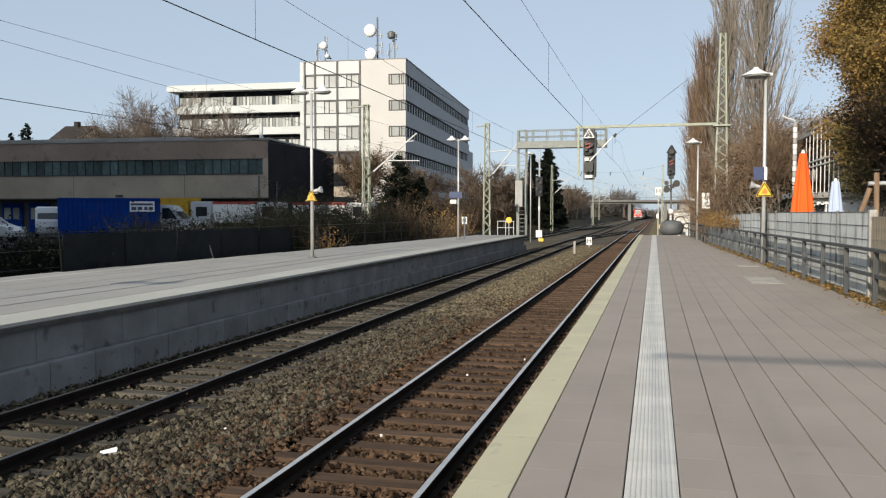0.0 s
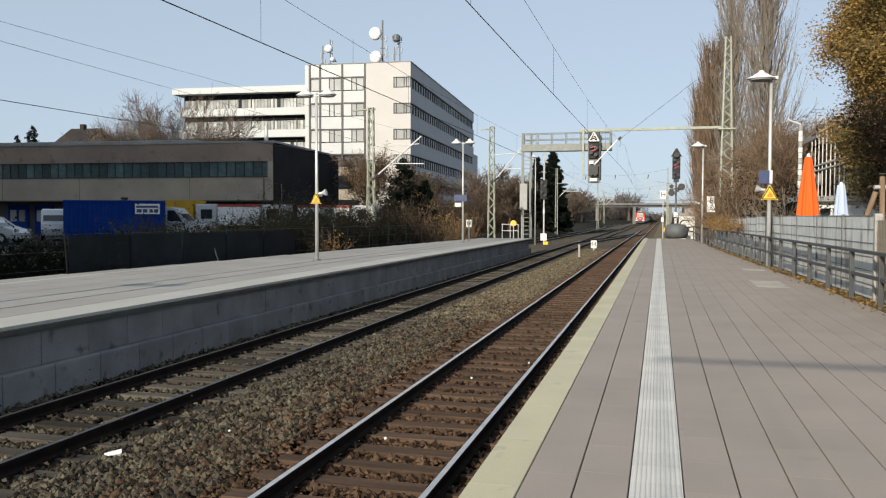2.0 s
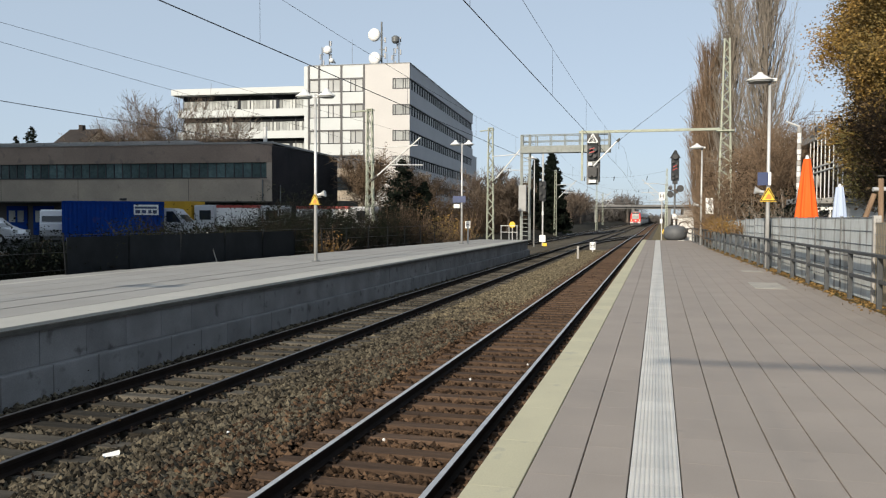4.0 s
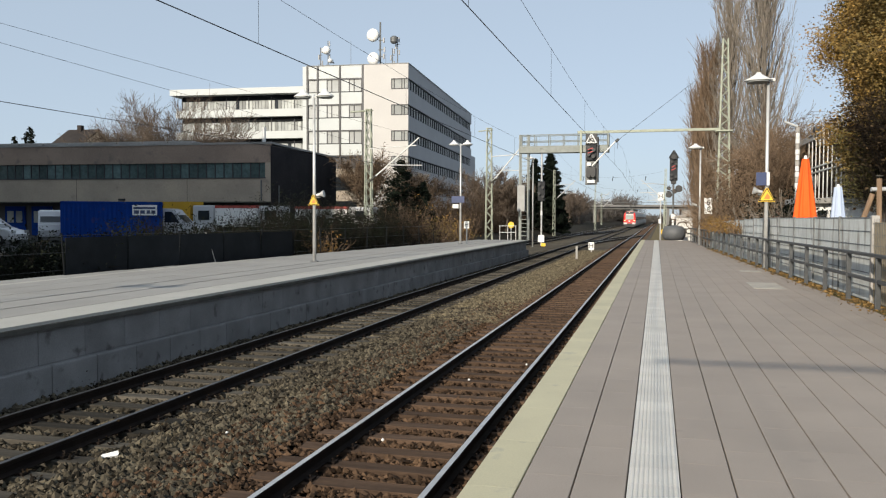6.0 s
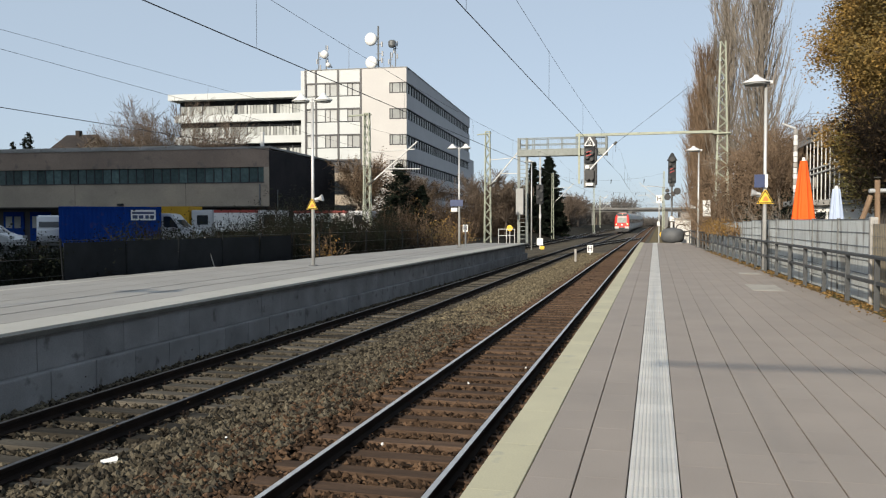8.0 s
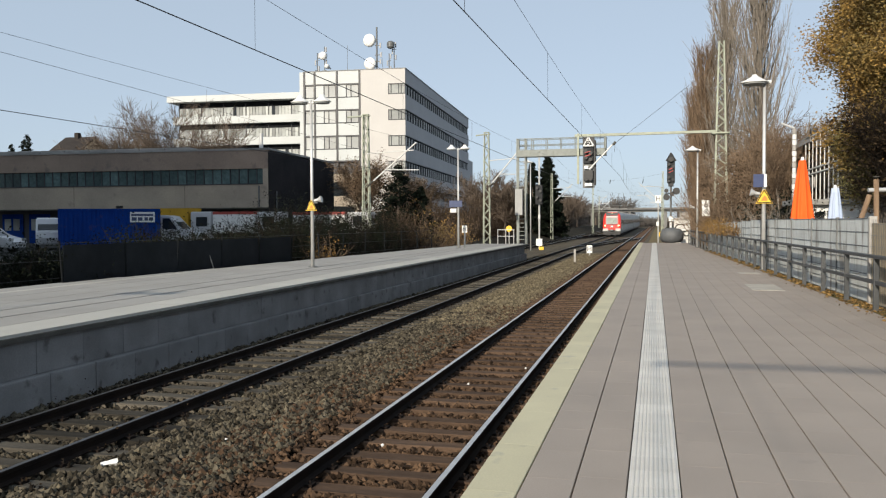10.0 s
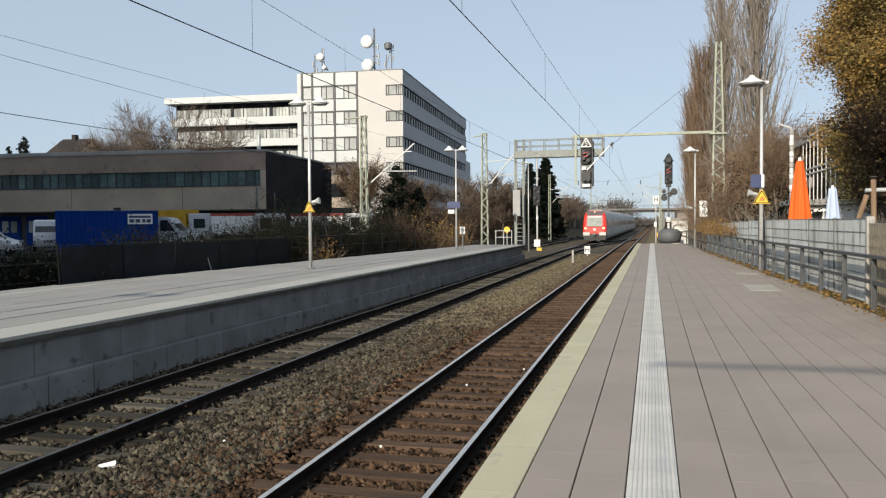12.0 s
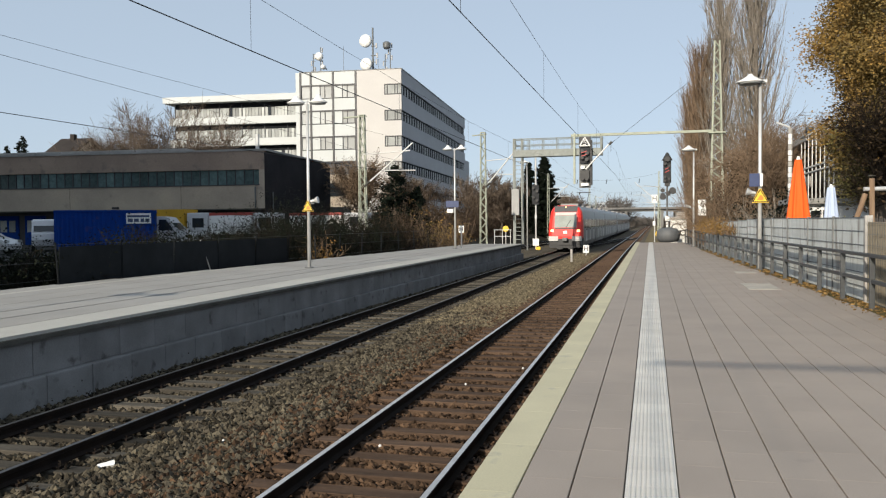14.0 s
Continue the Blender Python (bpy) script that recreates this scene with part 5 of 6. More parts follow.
def cab(t, y0, s):
    """The driver's end, whose face slopes back: s is 1 where it faces the viewer."""
    def Y(v):
        return y0 + s * v

    def slab(x0, x1, z0, z1, out, back=0.06):
        def face(z):
            return 0.28 if z < 1.25 else 0.28 + (z - 1.25) * 0.36
        a, b = face(z0), face(z1)
        return prism(bmesh.new(), [(Y(a - out), z0), (Y(b - out), z1), (Y(b + back), z1), (Y(a + back), z0)], "x", x0, x1)
    bm = bmesh.new()
    secs = []
    for z, hw, yf in ((1.05, 1.47, 0.28), (1.25, 1.5, 0.28), (2.2, 1.5, 0.62), (3.0, 1.44, 0.91), (3.5, 1.36, 1.09), (3.82, 1.15, 1.25), (4.0, 0.8, 1.5)):
        secs.append([bm.verts.new(p) for p in ((-hw, Y(1.95), z), (-hw, Y(yf + 0.35), z), (-hw * 0.93, Y(yf + 0.1), z), (-hw * 0.78, Y(yf), z), (hw * 0.78, Y(yf), z), (hw * 0.93, Y(yf + 0.1), z), (hw, Y(yf + 0.35), z), (hw, Y(1.95), z))])
    for a, b in zip(secs, secs[1:]):
        for i in range(7):
            bm.faces.new((a[i], a[i + 1], b[i + 1], b[i]))
        bm.faces.new((a[7], a[0], b[0], b[7]))
    bm.faces.new(secs[0])
    bm.faces.new(secs[-1])
    c = part("cab", bm, M["train_red" if y0 == 0 else "train_grey"], t, "red driver's cab end" if y0 == 0 else "grey driver's cab end")
    part("windscreen", slab(-0.97, 0.97, 2.04, 3.12, 0.02), M["windscreen"], c, "large windscreen with the sky's sheen in its colour")
    part("lower_screen", slab(-0.9, 0.9, 1.9, 2.0, 0.03), M["frame_dark"], c, "dark strip under the windscreen")
    part("destination_display", slab(-1.02, 1.02, 3.42, 3.95, 0.02), M["frame_dark"], c, "dark destination display")
    part("display_band", slab(-0.92, 0.92, 3.14, 3.38, 0.03), M["train_light"], c, "pale destination panel")
    part("wiper", R((0.05 * s, Y(0.55), 2.02), (0.45 * s, Y(0.78), 2.7), 0.025), M["black"], c)
    for x in (-1.15, 1.15):
        part("headlamp", slab(x - 0.14, x + 0.14, 1.66, 1.86, 0.03), M["lamp_glow"] if (s > 0 and y0 == 0) else M["windscreen"], c, "lit warm headlamp")
    part("badge", slab(-0.17, 0.17, 1.5, 1.74, 0.02), M["white"], c, "small pale badge")
    part("top_lamp", R((0, Y(1.1), 3.86), (0, Y(1.25), 3.86), 0.06), M["lamp_glow"] if (s > 0 and y0 == 0) else M["windscreen"], c)
    part("bumper", slab(-1.45, -0.62, 0.85, 1.27, 0.04), M["train_light"], c, "light grey bumper")
    part("bumper", slab(0.62, 1.45, 0.85, 1.27, 0.04), M["train_light"], c, "light grey bumper")
    part("coupler_recess", slab(-0.62, 0.62, 0.5, 1.3, 0.01, 1.2), M["black"], c)
    part("coupler", B(-0.22, 0.22, min(Y(-0.15), Y(0.6)), max(Y(-0.15), Y(0.6)), 0.85, 1.15, bevel=0.05), M["galv_dark"], c, "grey coupler")
    part("skirt", slab(-1.4, 1.4, 0.24, 0.84, -0.12, 0.8), M["black"], c)
    for x in (-0.5, 0.5):
        part("snow_plough", slab(x - 0.25, x + 0.25, 0.12, 0.3, -0.05, 0.2), M["black"], c)


train = make_train()


def motions():
    rows = []
    for i in range(29):
        t = i * 0.5
        y = 72.5 + 17.1 * (14.0 - t)
        turn = -math.degrees(math.atan2(bend(y + 100) - bend(y), 100))
        climb = math.degrees(math.atan2(lift(y + 60) - lift(y), 60))
        rows.append((t, pose(TRACK_2 + bend(y), y, RAIL_Z + lift(y), climb, 0, turn)))
    walk(train, rows)

# ---- trees, bushes and hedges ----
def grow(segs, tips, p, d, length, r, level, rng, up=0.1, spread=0.7, kids=3, wiggle=0.16, pieces=3, shrink=0.62):
    """One limb in a few bent pieces, with side limbs down to the last level."""
    step = length / pieces
    for i in range(pieces):
        d = d + rng.normal(0, wiggle, 3)
        d[2] += up
        d /= np.linalg.norm(d)
        q = p + d * step
        ra, rb = r * (1 - 0.28 * i), r * (1 - 0.28 * (i + 1))
        segs.append((*p, *q, max(ra, 0.004), max(rb, 0.003)))
        if level > 0:
            for _ in range(kids):
                o = rng.normal(0, 1, 3)
                o -= o.dot(d) * d
                o /= np.linalg.norm(o) + 1e-9
                e = d + o * spread * rng.uniform(0.6, 1.3)
                e /= np.linalg.norm(e)
                grow(segs, tips, p + (q - p) * rng.uniform(0.3, 1), e, length * shrink * rng.uniform(0.7, 1.1), rb * 0.6, level - 1, rng, up, spread, kids, wiggle, pieces, shrink)
        p = q
    tips.append(p)


def tree_thing(name, loc, label, category, trunk, twigs, leaf_pts=None, leaf_size=0.08, bark="bark", twig="twig", leaf="leaf_gold", seed=0, group="", least=0.0):
    t = thing(name, loc, 0, label, category, group)
    v, f = stem([(*s[0:3], s[6]) for s in trunk] + [(*trunk[-1][3:6], trunk[-1][7])])
    arrays_ob("trunk", v, f, M[bark], t)
    tw = np.array(twigs, float)
    tw[:, 6:8] = np.maximum(tw[:, 6:8], least)
    v, f = tubes(tw, 3)
    arrays_ob("branchwork", v, f, M[twig], t)
    if leaf_pts is not None and len(leaf_pts):
        v, f = leaves(leaf_pts, leaf_size, np.random.default_rng(seed + 77))
        arrays_ob("crown", v, f, M[leaf], t, "scattered autumn leaves")
    return t


def poplar(loc, h, width, seed, twig, label, thick=1.0):
    """Columnar poplar: every limb climbs steeply beside the trunk."""
    rng = np.random.default_rng(seed)
    trunk, twigs = [], []
    p = np.zeros(3)
    for i in range(10):
        q = np.array([rng.normal(0, 0.08), rng.normal(0, 0.08), h * 0.96 * (i + 1) / 10])
        trunk.append((*p, *q, 0.36 * (1 - i / 10.5), 0.36 * (1 - (i + 1) / 10.5)))
        p = q
    n = int(130 * thick)
    for k in range(n):
        z = h * (0.04 + 0.8 * (k / n))
        a = rng.uniform(0, 2 * math.pi)
        room = width * (0.55 + 0.45 * math.sin(math.pi * min(1, 0.25 + z / h * 0.75)))
        out = rng.uniform(0.25, 1.0) * room
        length = min(h * rng.uniform(0.22, 0.34), (h * 1.02 - z))
        p = np.array([0.0, 0.0, z])
        m = 6
        for i in range(m):
            k1 = (i + 1) / m
            q = np.array([math.cos(a) * out * k1 ** 0.55, math.sin(a) * out * k1 ** 0.55, z + length * k1]) + rng.normal(0, 0.09, 3)
            r0 = 0.075 * (1 - i / (m + 0.5))
            twigs.append((*p, *q, r0, r0 * 0.8))
            for _ in range(4):
                s = p + (q - p) * rng.uniform(0, 1)
                d = np.array([math.cos(a) * 0.22, math.sin(a) * 0.22, 1.0]) + rng.normal(0, 0.2, 3)
                d /= np.linalg.norm(d)
                L = rng.uniform(0.7, 2.0)
                mid = s + d * L * 0.5
                end = mid + (d + rng.normal(0, 0.1, 3)) * L * 0.5
                twigs.append((*s, *mid, 0.016, 0.011))
                twigs.append((*mid, *end, 0.011, 0.005))
            p = q
    return tree_thing("poplar", loc, label, "tree", trunk, twigs, None, twig=twig, group="row of poplars", least=0.011)


def bare_tree(loc, h, seed, label, spread=0.75, limbs=6, twig="twig", leaf_frac=0.0, leaf="leaf_brown", thick=1.0, level=3):
    rng = np.random.default_rng(seed)
    trunk, twigs, tips = [], [], []
    p = np.zeros(3)
    th = h * 0.32
    for i in range(4):
        q = np.array([rng.normal(0, 0.06), rng.normal(0, 0.06), th * (i + 1) / 4])
        trunk.append((*p, *q, 0.028 * h * thick * (1 - i * 0.14), 0.028 * h * thick * (1 - (i + 1) * 0.14)))
        p = q
    for k in range(limbs):
        a = 2 * math.pi * k / limbs + rng.uniform(-0.4, 0.4)
        d = np.array([math.cos(a) * spread, math.sin(a) * spread, 0.9])
        d /= np.linalg.norm(d)
        grow(twigs, tips, p - np.array([0, 0, rng.uniform(0, th * 0.3)]), d, h * 0.42, 0.013 * h * thick, level, rng, 0.07, 0.75, 3, 0.15, 3, 0.6)
    pts = None
    if leaf_frac:
        t = np.array(tips)
        t = np.repeat(t, max(1, int(leaf_frac)), 0)
        pts = t + rng.normal(0, 0.14, t.shape)
    return tree_thing("tree", loc, label, "tree", trunk, twigs, pts, 0.07, twig=twig, leaf=leaf, seed=seed, least=0.00017 * math.hypot(loc[0], loc[1]))


def leafy_tree(loc, h, radius, seed, label, per=55, leaf="leaf_gold"):
    """Broad tree still carrying most of its autumn leaves in ragged clumps."""
    rng = np.random.default_rng(seed)
    trunk, twigs, tips = [], [], []
    p = np.zeros(3)
    for i in range(7):
        q = np.array([rng.normal(0, 0.1), rng.normal(0, 0.1), h * 0.9 * (i + 1) / 7])
        trunk.append((*p, *q, 0.30 * (1 - i / 7.6), 0.30 * (1 - (i + 1) / 7.6)))
        p = q
    for k in range(26):
        z = h * (0.16 + 0.7 * k / 26)
        a = rng.uniform(0, 2 * math.pi)
        d = np.array([math.cos(a), math.sin(a), 0.55])
        d /= np.linalg.norm(d)
        room = radius * (0.7 + 0.3 * math.sin(math.pi * z / h))
        grow(twigs, tips, np.array([0, 0, z]), d, room * 0.85, 0.06, 2, rng, 0.06, 0.8, 3, 0.2, 3, 0.55)
    t = np.array(tips)
    keep = t[rng.uniform(0, 1, len(t)) < 0.8]
    keep = keep[keep[:, 2] > h * 0.27]
    pts = np.repeat(keep, per, 0)
    pts = pts + rng.normal(0, 1, pts.shape) * np.array([0.26, 0.26, 0.3])
    return tree_thing("tree", loc, label, "tree", trunk, twigs, pts, 0.048, leaf=leaf, seed=seed)


def conifer(loc, h, r, seed, label, dense=1):
    rng = np.random.default_rng(seed)
    trunk = [(0, 0, 0, 0, 0, h * 0.97, 0.16, 0.03)]
    twigs, pts = [], []
    for k in range(90 * dense):
        z = h * (0.08 + 0.9 * k / (90 * dense))
        a = rng.uniform(0, 2 * math.pi)
        L = r * (1 - z / h) ** 0.75 * rng.uniform(0.65, 1.1) + 0.12
        e = np.array([math.cos(a) * L, math.sin(a) * L, z - L * rng.uniform(-0.1, 0.3)])
        twigs.append((0, 0, z, *e, 0.03, 0.008))
        m = dense * (int(75 * L / r) + 12)
        kk = rng.uniform(0.15, 1.05, (m, 1))
        pts.append(np.array([0, 0, z]) + (e - np.array([0, 0, z])) * kk + rng.normal(0, 0.10, (m, 3)))
    return tree_thing("conifer", loc, label, "tree", trunk, twigs, np.concatenate(pts), 0.13, twig="bark", leaf="fir", seed=seed)


def thicket(name, label, spots, seed, stems=26, twig="twig", leaf="leaf_green", leaf_n=120, leaf_size=0.07, kind="", least=0.0):
    """Scrub: many thin arching stems with side twigs and ragged leaves. spots: x, y, base, half-width, height."""
    rng = np.random.default_rng(seed)
    segs, pts = [], []
    for x, y, z, w, h in spots:
        for _ in range(stems):
            a, k = rng.uniform(0, 2 * math.pi), rng.uniform(0, 1) ** 0.5
            p = np.array([x + math.cos(a) * k * w * 0.6, y + math.sin(a) * k * w * 0.6, z])
            d = np.array([math.cos(a) * 0.45 * k, math.sin(a) * 0.45 * k, 1.0]) + rng.normal(0, 0.18, 3)
            L = h * rng.uniform(0.6, 1.12)
            for i in range(3):
                d = d + rng.normal(0, 0.22, 3)
                d /= np.linalg.norm(d)
                q = p + d * L / 3
                segs.append((*p, *q, 0.018 - 0.004 * i, 0.014 - 0.004 * i))
                for _ in range(4):
                    e = d + rng.normal(0, 0.65, 3)
                    e /= np.linalg.norm(e)
                    s = p + (q - p) * rng.uniform(0, 1)
                    u = s + e * L * rng.uniform(0.12, 0.3)
                    segs.append((*s, *u, 0.010, 0.005))
                p = q
        m = leaf_n
        c = rng.normal(0, 1, (m, 3)) * np.array([w * 0.5, w * 0.5, h * 0.27]) + np.array([x, y, z + h * 0.5])
        cl = np.repeat(c, 5, 0) + rng.normal(0, 0.11, (m * 5, 3))
        pts.append(cl[cl[:, 2] > z])
    t = thing(name, (0, 0, 0), 0, label, "bush" if not kind else "undergrowth", kind=kind)
    sg = np.array(segs, float)
    sg[:, 6:8] = np.maximum(sg[:, 6:8], least)
    v, f = tubes(sg, 3)
    arrays_ob("branchwork", v, f, M[twig], t, kind="stuff")
    if leaf_n:
        v, f = leaves(np.concatenate(pts), leaf_size, rng, 1.0)
        arrays_ob("foliage", v, f, M[leaf], t, kind="stuff")
    return t


def spots_along(x0, y0, x1, y1, n, z, w, h, seed, jitter=0.6):
    rng = random.Random(seed)
    return [(x0 + (x1 - x0) * (i + 0.5) / n + rng.uniform(-jitter, jitter), y0 + (y1 - y0) * (i + 0.5) / n + rng.uniform(-jitter, jitter), z, w * rng.uniform(0.8, 1.2), h * rng.uniform(0.75, 1.2)) for i in range(n)]


def make_green():
    poplar((9.5, 82, -0.3), 26.0, 3.4, 11, "twig", "tall bare columnar poplar with grey upright branches", 1.35)
    poplar((6.9, 86, -0.3), 25.5, 2.4, 12, "twig", "slender bare poplar beside the platform end", 1.0)
    poplar((5.0, 88, -0.3), 18.8, 1.7, 13, "twig_tan", "shorter columnar poplar with withered tan leaves", 1.5)
    poplar((4.2, 92, -0.3), 15.0, 1.3, 14, "twig_tan", "small tan columnar poplar at the end of the row", 1.0)
    leafy_tree((8.7, 34.5, 0), 14.5, 2.5, 21, "broad tree with golden-brown autumn leaves behind the fence", per=85)
    leafy_tree((12.6, 42, 0), 12.5, 2.2, 22, "second golden-brown tree behind the fence", per=60)
    leafy_tree((8.7, 35.5, 0), 9.8, 1.5, 26, "slender tree with olive-brown leaves behind the fence", 42, "leaf_olive")
    bare_tree((8.4, 60, 0), 9.0, 23, "bare brown tree in front of the building", 0.6, 7, "twig_tan", level=3)
    bare_tree((6.8, 54, 0), 7.0, 24, "small bare tree with brown twigs", 0.6, 6, "twig_tan", level=3)
    bare_tree((-54.4, 85, 0), 17.4, 131, "wide bare tree behind the warehouse", 1.0, 14, "twig_crown", 0, level=3)
    bare_tree((-60.5, 86, 0), 13.6, 32, "bare tree with a few brown leaves", 0.9, 10, "twig_crown", 3, "leaf_brown", level=3)
    bare_tree((-26.5, 74, 0), 8.2, 33, "bare shrub tree beside the warehouse", 0.55, 6, "twig_tan", 1, "leaf_brown", level=3)
    bare_tree((-25.5, 86, 0), 7.8, 34, "bare shrub tree in front of the office block", 0.6, 6, "twig_crown", 2, "leaf_brown", level=3)
    bare_tree((-30.0, 98, 0), 7.6, 35, "young bare tree by the office wall", 0.6, 6, "twig", level=3)
    bare_tree((-17.0, 95, -0.5), 7.5, 36, "bare tree behind the siding", 0.7, 6, "twig_crown", 1, "leaf_brown", level=3)
    bare_tree((-22.5, 112, -0.3), 9.5, 37, "bare tree near the far end of the office", 0.7, 6, "twig_crown", level=3)
    bare_tree((9.8, 72, 0), 11.0, 38, "bare brown tree beside the poplars", 0.6, 7, "twig", level=3)
    bare_tree((7.6, 70, 0), 8.0, 39, "bushy bare tree under the poplars", 0.6, 7, "twig_tan", level=3)
    bare_tree((8.6, 32.5, 0), 6.6, 25, "dense dark bare tree behind the fence", 0.55, 7, "twig_dark", 1, "leaf_brown", level=3)
    conifer((-18.2, 57.5, -0.4), 6.2, 2.4, 41, "dark green pine behind the platform")
    conifer((-17.0, 59.0, -0.4), 4.6, 1.5, 42, "smaller dark pine behind the platform")
    conifer((-15.2, 121, -1.0), 12.4, 3.4, 43, "tall dark fir beyond the siding", 3)
    conifer((-17.2, 119, -1.0), 11.4, 3.0, 44, "dark fir beside the siding", 2)
    conifer((-14.9, 124, -1.0), 8.6, 2.5, 48, "shorter dark fir beyond the siding", 2)
    conifer((-83, 94, 0), 13.4, 1.6, 45, "dark fir behind the houses")
    conifer((-80.5, 92, 0), 13.8, 1.5, 46, "dark fir top behind the warehouse")
    conifer((-86, 95, 0), 12.9, 1.5, 47, "dark fir top near the house")
    # scrub between island platform and yard
    thicket("bramble_thicket", "dark bramble thicket behind the island platform fence", spots_along(-18.6, 17, -18.2, 27, 7, -0.9, 1.4, 1.7, 51) + spots_along(-18.2, 27, -17.6, 36, 6, -0.9, 1.5, 1.8, 50) + spots_along(-17.4, 36, -16.6, 52, 10, -0.9, 1.5, 2.7, 58), 51, 34, "twig_dark", "leaf_green", 700, 0.042, "stuff")
    thicket("bramble_thicket", "dark undergrowth on the yard bank", spots_along(-21.4, 20, -20.9, 30, 5, -0.6, 1.5, 1.45, 52) + spots_along(-20.9, 30, -20.0, 38, 5, -0.6, 1.6, 1.9, 49) + spots_along(-20.4, 38, -20.2, 54, 9, -0.4, 1.6, 3.0, 59), 52, 30, "twig_dark", "leaf_green", 460, 0.045, "stuff")
    thicket("bramble_thicket", "brown brushwood beside the siding", spots_along(-17.4, 50, -17.0, 66, 7, -1.1, 1.7, 3.0, 53) + spots_along(-18.6, 66, -19.0, 92, 10, -1.0, 1.8, 3.4, 48), 53, 46, "twig_mid", "leaf_brown", 190, 0.07, "stuff")
    thicket("bramble_thicket", "tall brown brushwood below the office block", spots_along(-22.0, 62, -19.0, 104, 16, -0.4, 2.2, 3.9, 54), 54, 50, "twig_mid", "leaf_brown", 170, 0.08, "stuff")
    thicket("bramble_thicket", "brushwood along the far siding", spots_along(-20.5, 95, -21.5, 200, 18, -0.5, 2.6, 4.2, 55), 55, 46, "twig_mid", "leaf_brown", 120, 0.10, "stuff")
    thicket("shrub", "small yellow-leaved shrub behind the platform", [(-15.6, 37.0, -0.6, 0.8, 1.5)], 56, 22, "twig_tan", "leaf_yellow", 60, 0.06)
    thicket("shrub", "rust-coloured shrub behind the platform lamp", [(-15.2, 56.0, -0.9, 1.7, 3.0), (-14.6, 60.0, -0.9, 1.6, 2.7)], 57, 40, "twig_tan", "leaf_gold", 130, 0.06)
    thicket("weeds", "dry reddish weeds beside the far rail", spots_along(-6.35, 5.2, -6.2, 12, 9, -1.16, 0.1, 0.10, 70, 0.15) + spots_along(-8.6, 6.5, -8.6, 15, 8, -1.16, 0.1, 0.12, 71, 0.15), 70, 5, "twig_dark", "leaf_brown", 3, 0.02, "stuff")
    # far woods by the bridge
    rng = random.Random(61)
    for i in range(16):
        y = rng.uniform(170, 275)
        x = -17 - rng.uniform(0, 1) * 22 - (y - 170) * 0.04
        bare_tree((x, y, -0.5), rng.uniform(7, 12.5), 600 + i, "far bare tree beside the line", 0.65, 6, rng.choice(["twig_crown", "twig_mid"]), 0, level=2, thick=1.3)
    for i in range(12):
        bare_tree((-78 + i * 6 + rng.uniform(-3, 3), 330 + rng.uniform(0, 60), 0), rng.uniform(10, 15), 700 + i, "bare tree beyond the bridge", 0.7, 6, "far_twig", 0, level=2, thick=1.6)
    thicket("far_woods", "far brown woods beyond the bridge", [(-60 + 9 * k + rng.uniform(-2, 2), 345 + rng.uniform(0, 30), -1.4, 7.0, rng.uniform(8, 12) if k < 6 else rng.uniform(3.5, 5)) for k in range(16)], 66, 200, "far_twig", "leaf_brown", 0, 0.5, "stuff", 0.09)
    thicket("far_woods", "far brown woods beside the line", [(-22 - rng.uniform(0, 18), 150 + 8.5 * k, -1.0, 4.5, rng.uniform(5, 8)) for k in range(15)], 67, 110, "far_twig", "leaf_brown", 0, 0.25, "stuff", 0.045)
    # hedges along the near platform
    thicket("ivy_hedge", "yellow-brown ivy growing over the fence", spots_along(3.35, 35, 2.85, 50, 9, 0.95, 0.5, 0.6, 62, 0.15), 62, 12, "twig_tan", "leaf_yellow", 90, 0.04, "stuff")
    thicket("shrub", "dark evergreen shrub behind the fence", [(5.2, 34, 0, 1.1, 2.4), (5.9, 39, 0, 1.3, 2.6), (5.0, 44, 0, 1.2, 2.2)], 63, 26, "twig", "leaf_green", 220, 0.06)
    thicket("brushwood", "bare brown brushwood behind the fence", spots_along(4.6, 46, 5.0, 78, 11, -0.2, 1.3, 4.2, 64), 64, 46, "twig_tan", "leaf_brown", 110, 0.06, "stuff")


make_green()

# ---- beside the near platform ----
def make_railing():
    t = thing("platform_railing", (0, 0, 0), 0, "dark grey steel railing along the platform", "railing")
    ys = [12.0 + 1.98 * i for i in range(25)]
    pts = [(right_edge(y) - 0.14, y) for y in ys]
    post = mesh_of(B(-0.045, 0.045, -0.03, 0.03, -0.02, 0.93, bevel=0.008), "post", M["railing"])
    for x, y in pts:
        share("post", post, t, pose(x, y, 0, 0, 0, 2))
        share("base_plate", post, t, pose(x, y, 0) @ Matrix.Diagonal((2.0, 3.0, 0.02, 1)))
    for (x0, y0), (x1, y1) in zip(pts, pts[1:]):
        for z, w, h in ((0.955, 0.055, 0.03), (0.50, 0.03, 0.035)):
            bm = B(-w, w, -(y1 - y0) / 2, (y1 - y0) / 2, -h, h, bevel=0.01)
            ob = part("rail", bm, M["railing"], t)
            ob.matrix_basis = pose((x0 + x1) / 2, (y0 + y1) / 2, z, 0, 0, math.degrees(math.atan2(-(x1 - x0), y1 - y0)))


